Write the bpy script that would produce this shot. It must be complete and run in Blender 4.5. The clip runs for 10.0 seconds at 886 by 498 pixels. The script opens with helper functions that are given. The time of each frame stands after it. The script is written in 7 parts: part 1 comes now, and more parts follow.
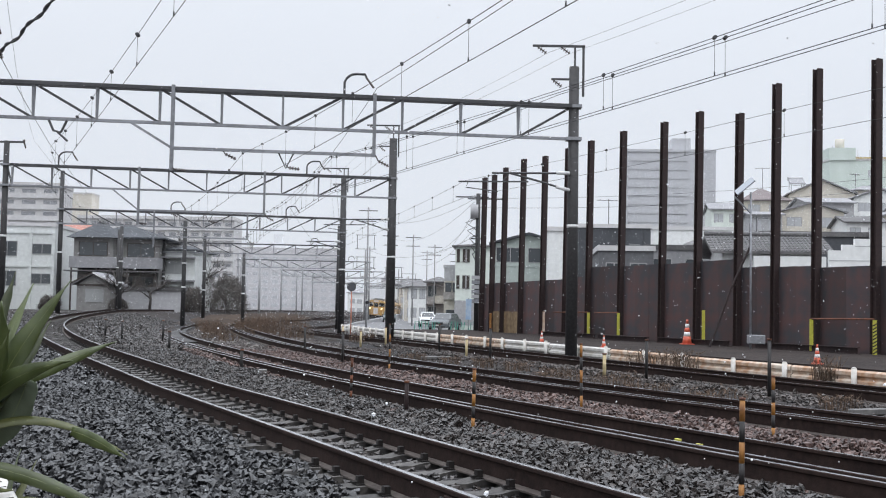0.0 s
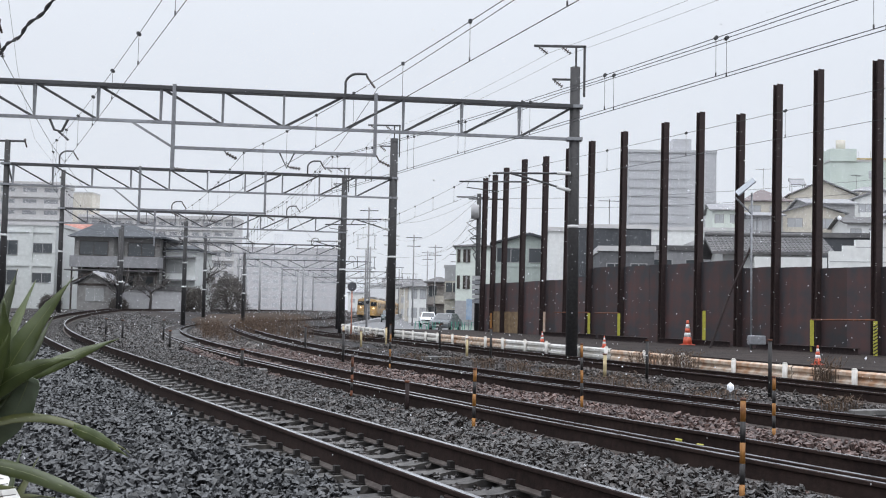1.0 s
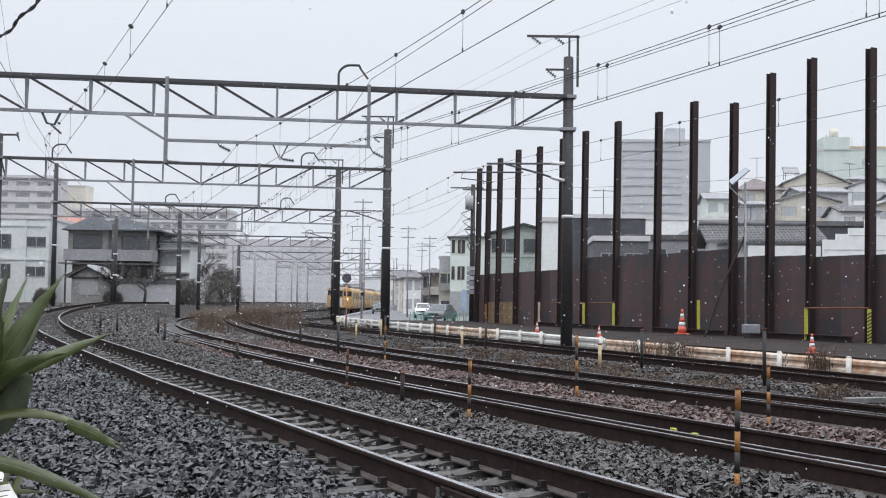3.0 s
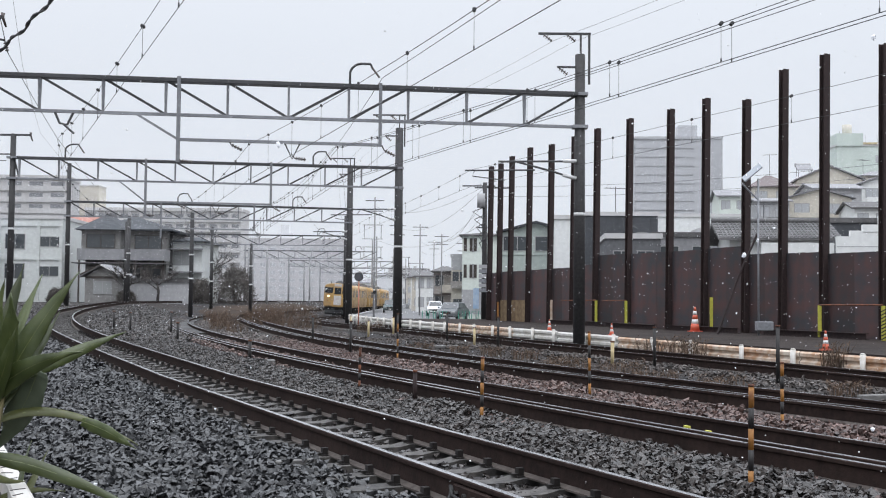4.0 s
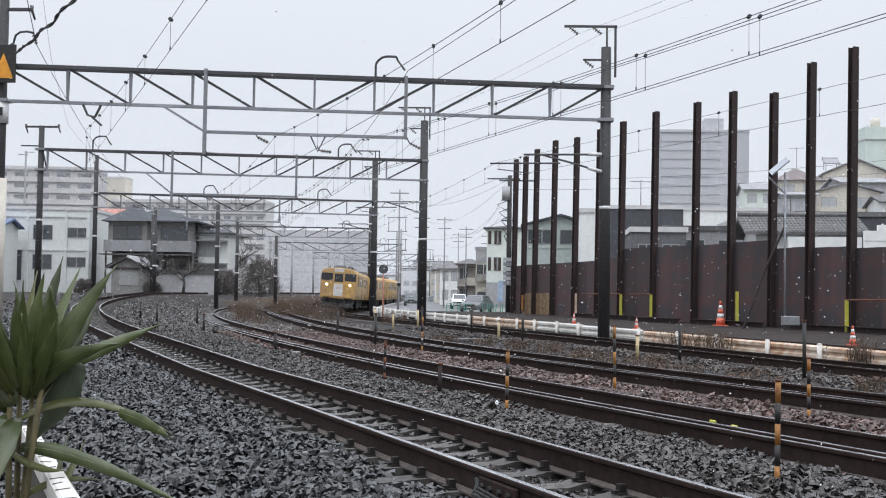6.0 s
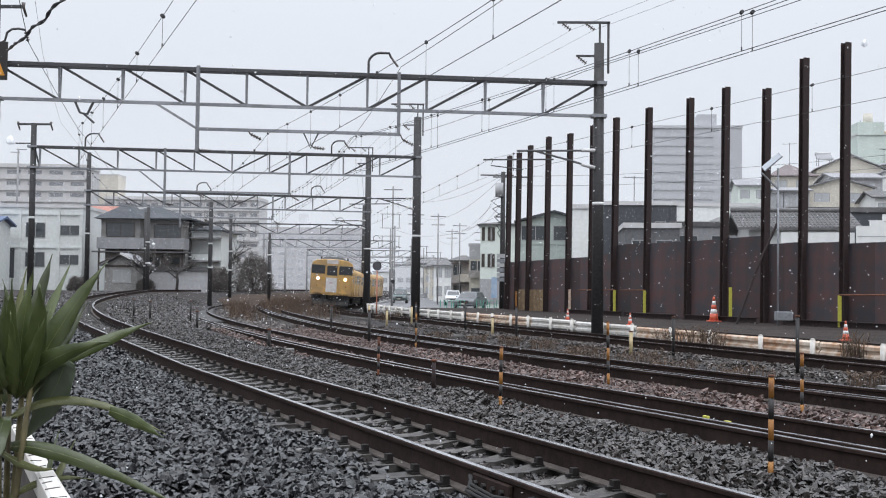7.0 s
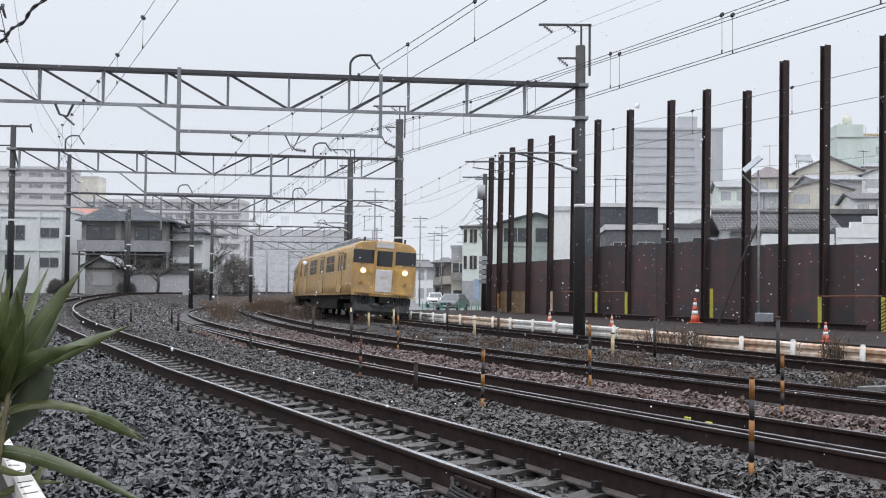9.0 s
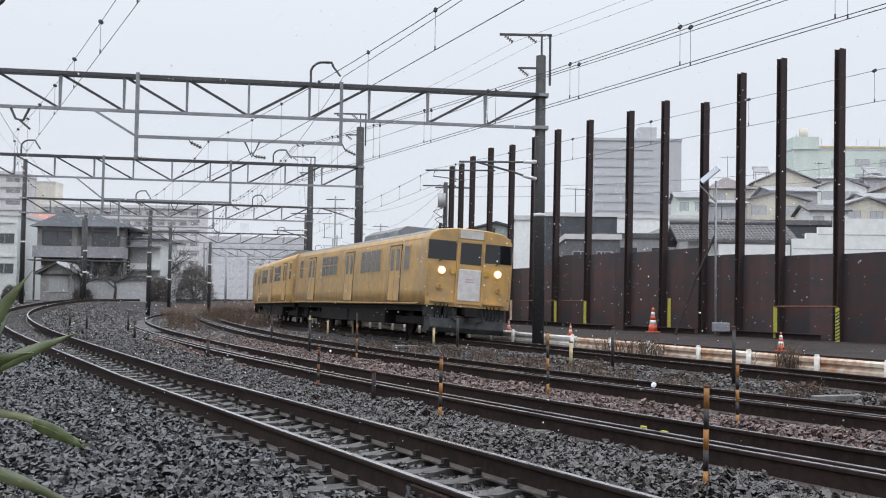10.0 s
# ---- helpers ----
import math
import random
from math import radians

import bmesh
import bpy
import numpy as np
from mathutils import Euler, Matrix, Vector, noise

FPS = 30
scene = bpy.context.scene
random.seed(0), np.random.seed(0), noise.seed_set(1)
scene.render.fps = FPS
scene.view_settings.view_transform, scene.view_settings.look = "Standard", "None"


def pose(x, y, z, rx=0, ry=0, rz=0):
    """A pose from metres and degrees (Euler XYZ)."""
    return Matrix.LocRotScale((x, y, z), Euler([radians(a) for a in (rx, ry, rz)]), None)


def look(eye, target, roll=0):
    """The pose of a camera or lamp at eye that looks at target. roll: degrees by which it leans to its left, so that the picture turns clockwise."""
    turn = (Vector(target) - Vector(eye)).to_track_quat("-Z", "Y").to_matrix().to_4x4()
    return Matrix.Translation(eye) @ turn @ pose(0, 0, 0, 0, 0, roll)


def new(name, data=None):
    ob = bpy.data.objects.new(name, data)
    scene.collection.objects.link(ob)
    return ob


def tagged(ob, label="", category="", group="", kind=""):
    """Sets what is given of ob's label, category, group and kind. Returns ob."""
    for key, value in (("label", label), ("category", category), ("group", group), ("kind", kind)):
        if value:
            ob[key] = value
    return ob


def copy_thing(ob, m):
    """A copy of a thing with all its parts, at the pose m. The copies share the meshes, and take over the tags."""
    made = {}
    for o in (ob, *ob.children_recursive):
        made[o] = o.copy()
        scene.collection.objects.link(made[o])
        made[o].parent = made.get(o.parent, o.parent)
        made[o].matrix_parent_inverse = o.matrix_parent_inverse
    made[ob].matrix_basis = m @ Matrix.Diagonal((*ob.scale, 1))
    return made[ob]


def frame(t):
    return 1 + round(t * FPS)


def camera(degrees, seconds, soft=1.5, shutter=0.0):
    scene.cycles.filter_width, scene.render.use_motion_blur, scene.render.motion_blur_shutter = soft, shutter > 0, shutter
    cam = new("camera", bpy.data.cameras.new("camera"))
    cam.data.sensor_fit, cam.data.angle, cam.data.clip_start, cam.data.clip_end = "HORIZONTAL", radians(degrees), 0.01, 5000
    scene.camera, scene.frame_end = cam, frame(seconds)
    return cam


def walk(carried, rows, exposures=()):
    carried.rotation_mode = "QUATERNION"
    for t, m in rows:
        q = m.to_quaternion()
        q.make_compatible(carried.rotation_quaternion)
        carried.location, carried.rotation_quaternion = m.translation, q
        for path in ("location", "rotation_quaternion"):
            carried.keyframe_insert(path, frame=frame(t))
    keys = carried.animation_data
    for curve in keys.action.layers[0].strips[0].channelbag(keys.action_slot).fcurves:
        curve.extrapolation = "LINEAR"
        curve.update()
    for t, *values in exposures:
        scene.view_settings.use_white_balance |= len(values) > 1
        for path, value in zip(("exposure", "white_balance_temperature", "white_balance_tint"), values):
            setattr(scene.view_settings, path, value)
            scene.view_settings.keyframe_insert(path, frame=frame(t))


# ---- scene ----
FOV = 43.0
cam = camera(FOV, 10.0, soft=1.1)
CAM_ROWS = [
    (0, -0.0196, 3.194, -1.0188, 0.0039, -0.0014, 0.0046),
    (0.5, -0.055, 3.1987, -1.1451, 0.0035, -0.0058, 0.0012),
    (1, -0, 3.2, -1.15, 0, 0, 0),
    (1.5, 0.0057, 3.2413, -1.0099, 0.0026, -0.0021, 0.0005),
    (2, -0.139, 3.0424, -0.9454, 0.0043, -0.006, 0.0043),
    (2.5, -0.3264, 2.8588, -0.7873, 0.003, 0, 0.004),
    (4, 0.3581, 2.6453, -0.5577, 0.0006, 0.0044, 0.0017),
    (4.5, 0.9324, 2.7435, -0.5647, -0.0077, -0.0031, 0.0041),
    (5, 1.4585, 2.8337, -0.8193, -0.0135, -0.0111, 0.0046),
    (5.5, 1.6241, 2.545, -0.8994, -0.0183, -0.0241, 0.0051),
    (7, 1.2655, 2.0834, -0.6723, -0.0126, -0.0085, 0.0059),
    (7.5, 1.0274, 2.2936, -0.6121, -0.0138, -0.0077, 0.0069),
    (8, 0.9089, 2.5583, -0.4546, -0.0108, -0.0167, 0.0092),
    (8.5, 0.6826, 2.3959, -0.4933, -0.0115, -0.0035, 0.009),
    (9, 0.3583, 2.1985, -0.5542, -0.0091, -0.0067, 0.0067),
    (9.5, -0.3304, 2.2291, -0.6936, -0.0004, -0.0083, 0.007),
    (10, -1.6725, 2.6457, -0.8424, 0.0113, -0.0031, 0.0081),
]
EYE = Vector((0.0, 0.0, 1.37))
walk(cam, [(t, pose(EYE.x + dx, EYE.y + dy, EYE.z + dz, 90 + pitch, roll, yaw))
           for t, yaw, pitch, roll, dx, dy, dz in CAM_ROWS])

# ---------------------------------------------------------------- light
scene.view_settings.exposure = 0.0


def make_world():
    """Snow cloud: brighter overhead than at the horizon, over a weak clear-sky tint."""
    w = bpy.data.worlds.new("overcast")
    w.use_nodes = True
    nt = w.node_tree
    nt.nodes.clear()
    out = nt.nodes.new("ShaderNodeOutputWorld")
    bg = nt.nodes.new("ShaderNodeBackground")
    sky = nt.nodes.new("ShaderNodeTexSky")
    sky.sky_type = "NISHITA"
    sky.sun_disc = False
    sky.sun_elevation = radians(50)
    sky.sun_rotation = radians(200)
    sky.dust_density = 4.0
    dim = nt.nodes.new("ShaderNodeVectorMath")
    dim.operation = "SCALE"
    dim.inputs["Scale"].default_value = 0.006
    nt.links.new(sky.outputs[0], dim.inputs[0])
    tc = nt.nodes.new("ShaderNodeTexCoord")
    sep = nt.nodes.new("ShaderNodeSeparateXYZ")
    nt.links.new(tc.outputs["Generated"], sep.inputs[0])
    square = nt.nodes.new("ShaderNodeMath")
    square.operation = "MULTIPLY"
    nt.links.new(sep.outputs["Z"], square.inputs[0])
    nt.links.new(sep.outputs["Z"], square.inputs[1])
    cube = nt.nodes.new("ShaderNodeMath")
    cube.operation = "MULTIPLY"
    nt.links.new(square.outputs[0], cube.inputs[0])
    nt.links.new(sep.outputs["Z"], cube.inputs[1])
    ramp = nt.nodes.new("ShaderNodeMapRange")
    ramp.inputs[1].default_value, ramp.inputs[2].default_value = 0.0, 1.0
    ramp.inputs[3].default_value, ramp.inputs[4].default_value = 0.9, 4.9
    nt.links.new(cube.outputs[0], ramp.inputs[0])
    cloud = nt.nodes.new("ShaderNodeVectorMath")
    cloud.operation = "SCALE"
    cloud.inputs[0].default_value = (0.745, 0.785, 0.855)
    nt.links.new(ramp.outputs[0], cloud.inputs["Scale"])
    add = nt.nodes.new("ShaderNodeVectorMath")
    add.operation = "ADD"
    nt.links.new(cloud.outputs[0], add.inputs[0])
    nt.links.new(dim.outputs[0], add.inputs[1])
    nt.links.new(add.outputs[0], bg.inputs["Color"])
    bg.inputs["Strength"].default_value = 1.1
    nt.links.new(bg.outputs[0], out.inputs[0])
    scene.world = w


make_world()
sun = new("sun", bpy.data.lights.new("sun", "SUN"))
sun.data.energy, sun.data.angle, sun.data.color = 0.5, radians(50), (1.0, 0.98, 0.95)
sun.matrix_world = look((0, 0, 60), (-14, 40, 0))


# ---------------------------------------------------------------- materials
def material(name, base, second=None, rough=0.7, metal=0.0, grain=8.0, coarse=0.6, bump=0.15, bump_scale=40.0,
             vary=0.0, emit=None, emit_strength=0.0, streak=False, spec=0.5, mixing=0.45):
    """A worn surface: two colours mixed at a coarse and a fine scale, fine relief, and some change from piece to piece."""
    m = bpy.data.materials.new(name)
    m.use_nodes = True
    nt = m.node_tree
    bsdf = nt.nodes["Principled BSDF"]
    second = second or tuple(c * 0.72 for c in base)
    tc = nt.nodes.new("ShaderNodeTexCoord")
    src = tc.outputs["Object"]
    if streak:
        mp = nt.nodes.new("ShaderNodeMapping")
        mp.inputs["Scale"].default_value = (1.0, 1.0, 0.08)
        nt.links.new(src, mp.inputs[0])
        coarse_src = mp.outputs[0]
    else:
        coarse_src = src
    n1 = nt.nodes.new("ShaderNodeTexNoise")
    n1.inputs["Scale"].default_value = coarse
    n1.inputs["Detail"].default_value = 6
    nt.links.new(coarse_src, n1.inputs["Vector"])
    n2 = nt.nodes.new("ShaderNodeTexNoise")
    n2.inputs["Scale"].default_value = grain
    n2.inputs["Detail"].default_value = 4
    nt.links.new(src, n2.inputs["Vector"])
    mul = nt.nodes.new("ShaderNodeMath")
    mul.operation = "MULTIPLY_ADD"
    mul.inputs[1].default_value = 0.5
    nt.links.new(n2.outputs["Fac"], mul.inputs[0])
    half = nt.nodes.new("ShaderNodeMath")
    half.operation = "MULTIPLY"
    half.inputs[1].default_value = 0.5
    nt.links.new(n1.outputs["Fac"], half.inputs[0])
    nt.links.new(half.outputs[0], mul.inputs[2])
    rmp = nt.nodes.new("ShaderNodeMapRange")
    rmp.inputs[1].default_value, rmp.inputs[2].default_value = 0.5 - 0.25 * mixing, 0.5 + 0.25 * mixing
    nt.links.new(mul.outputs[0], rmp.inputs[0])
    mix = nt.nodes.new("ShaderNodeMix")
    mix.data_type = "RGBA"
    mix.inputs[6].default_value = (*base, 1)
    mix.inputs[7].default_value = (*second, 1)
    nt.links.new(rmp.outputs[0], mix.inputs[0])
    colour = mix.outputs[2]
    if vary:
        info = nt.nodes.new("ShaderNodeObjectInfo")
        geo = nt.nodes.new("ShaderNodeNewGeometry")
        s = nt.nodes.new("ShaderNodeMath")
        s.operation = "ADD"
        nt.links.new(info.outputs["Random"], s.inputs[0])
        nt.links.new(geo.outputs["Random Per Island"], s.inputs[1])
        fr = nt.nodes.new("ShaderNodeMath")
        fr.operation = "FRACT"
        nt.links.new(s.outputs[0], fr.inputs[0])
        mr = nt.nodes.new("ShaderNodeMapRange")
        mr.inputs[3].default_value, mr.inputs[4].default_value = 1 - vary, 1 + vary
        nt.links.new(fr.outputs[0], mr.inputs[0])
        sc = nt.nodes.new("ShaderNodeVectorMath")
        sc.operation = "SCALE"
        nt.links.new(colour, sc.inputs[0])
        nt.links.new(mr.outputs[0], sc.inputs["Scale"])
        colour = sc.outputs[0]
    nt.links.new(colour, bsdf.inputs["Base Color"])
    rr = nt.nodes.new("ShaderNodeMapRange")
    rr.inputs[3].default_value, rr.inputs[4].default_value = max(0.02, rough - 0.1), min(1, rough + 0.1)
    nt.links.new(n2.outputs["Fac"], rr.inputs[0])
    nt.links.new(rr.outputs[0], bsdf.inputs["Roughness"])
    bsdf.inputs["Metallic"].default_value = metal
    bsdf.inputs["Specular IOR Level"].default_value = spec
    if bump:
        n3 = nt.nodes.new("ShaderNodeTexNoise")
        n3.inputs["Scale"].default_value = bump_scale
        n3.inputs["Detail"].default_value = 3
        nt.links.new(src, n3.inputs["Vector"])
        b = nt.nodes.new("ShaderNodeBump")
        b.inputs["Strength"].default_value = bump
        b.inputs["Distance"].default_value = 0.02
        nt.links.new(n3.outputs["Fac"], b.inputs["Height"])
        nt.links.new(b.outputs[0], bsdf.inputs["Normal"])
    if emit:
        bsdf.inputs["Emission Color"].default_value = (*emit, 1)
        bsdf.inputs["Emission Strength"].default_value = emit_strength
    return m


def glass(name, tint, rough=0.05):
    m = bpy.data.materials.new(name)
    m.use_nodes = True
    b = m.node_tree.nodes["Principled BSDF"]
    b.inputs["Base Color"].default_value = (*tint, 1)
    b.inputs["Roughness"].default_value = rough
    b.inputs["Specular IOR Level"].default_value = 0.6
    return m


def lens_glow(name, colour, strength):
    m = bpy.data.materials.new(name)
    m.use_nodes = True
    b = m.node_tree.nodes["Principled BSDF"]
    b.inputs["Base Color"].default_value = (0.8, 0.75, 0.6, 1)
    b.inputs["Emission Color"].default_value = (*colour, 1)
    b.inputs["Emission Strength"].default_value = strength
    return m


def ground_material():
    """Wet earth and fine stone between the tracks, browner and mossier in patches, rust-red by the far tracks."""
    m = bpy.data.materials.new("trackbed_ground")
    m.use_nodes = True
    nt = m.node_tree
    bsdf = nt.nodes["Principled BSDF"]
    tc = nt.nodes.new("ShaderNodeTexCoord")
    vor = nt.nodes.new("ShaderNodeTexVoronoi")
    vor.inputs["Scale"].default_value = 16.0
    nt.links.new(tc.outputs["Object"], vor.inputs["Vector"])
    stone = nt.nodes.new("ShaderNodeValToRGB")
    stone.color_ramp.elements[0].color = (0.008, 0.008, 0.0085, 1)
    stone.color_ramp.elements[1].color = (0.075, 0.072, 0.074, 1)
    sepc = nt.nodes.new("ShaderNodeSeparateColor")
    nt.links.new(vor.outputs["Color"], sepc.inputs[0])
    nt.links.new(sepc.outputs[0], stone.inputs[0])
    n1 = nt.nodes.new("ShaderNodeTexNoise")
    n1.inputs["Scale"].default_value = 0.22
    n1.inputs["Detail"].default_value = 7
    nt.links.new(tc.outputs["Object"], n1.inputs["Vector"])
    r1 = nt.nodes.new("ShaderNodeMapRange")
    r1.inputs[1].default_value, r1.inputs[2].default_value = 0.45, 0.62
    nt.links.new(n1.outputs["Fac"], r1.inputs[0])
    mix = nt.nodes.new("ShaderNodeMix")
    mix.data_type = "RGBA"
    mix.inputs[7].default_value = (0.04, 0.0325, 0.029, 1)
    nt.links.new(stone.outputs[0], mix.inputs[6])
    nt.links.new(r1.outputs[0], mix.inputs[0])
    nt.links.new(mix.outputs[2], bsdf.inputs["Base Color"])
    bsdf.inputs["Roughness"].default_value = 0.9
    bsdf.inputs["Specular IOR Level"].default_value = 0.1
    b = nt.nodes.new("ShaderNodeBump")
    b.inputs["Strength"].default_value = 0.7
    b.inputs["Distance"].default_value = 0.05
    nt.links.new(vor.outputs["Distance"], b.inputs["Height"])
    nt.links.new(b.outputs[0], bsdf.inputs["Normal"])
    return m


def snow_material():
    """Flakes let light through: half scattered back, half passed on."""
    m = bpy.data.materials.new("snow_flake")
    m.use_nodes = True
    nt = m.node_tree
    out = nt.nodes["Material Output"]
    a = nt.nodes.new("ShaderNodeBsdfDiffuse")
    b = nt.nodes.new("ShaderNodeBsdfTranslucent")
    a.inputs["Color"].default_value = b.inputs["Color"].default_value = (0.92, 0.93, 0.95, 1)
    mix = nt.nodes.new("ShaderNodeMixShader")
    nt.links.new(a.outputs[0], mix.inputs[1])
    nt.links.new(b.outputs[0], mix.inputs[2])
    nt.links.new(mix.outputs[0], out.inputs["Surface"])
    return m


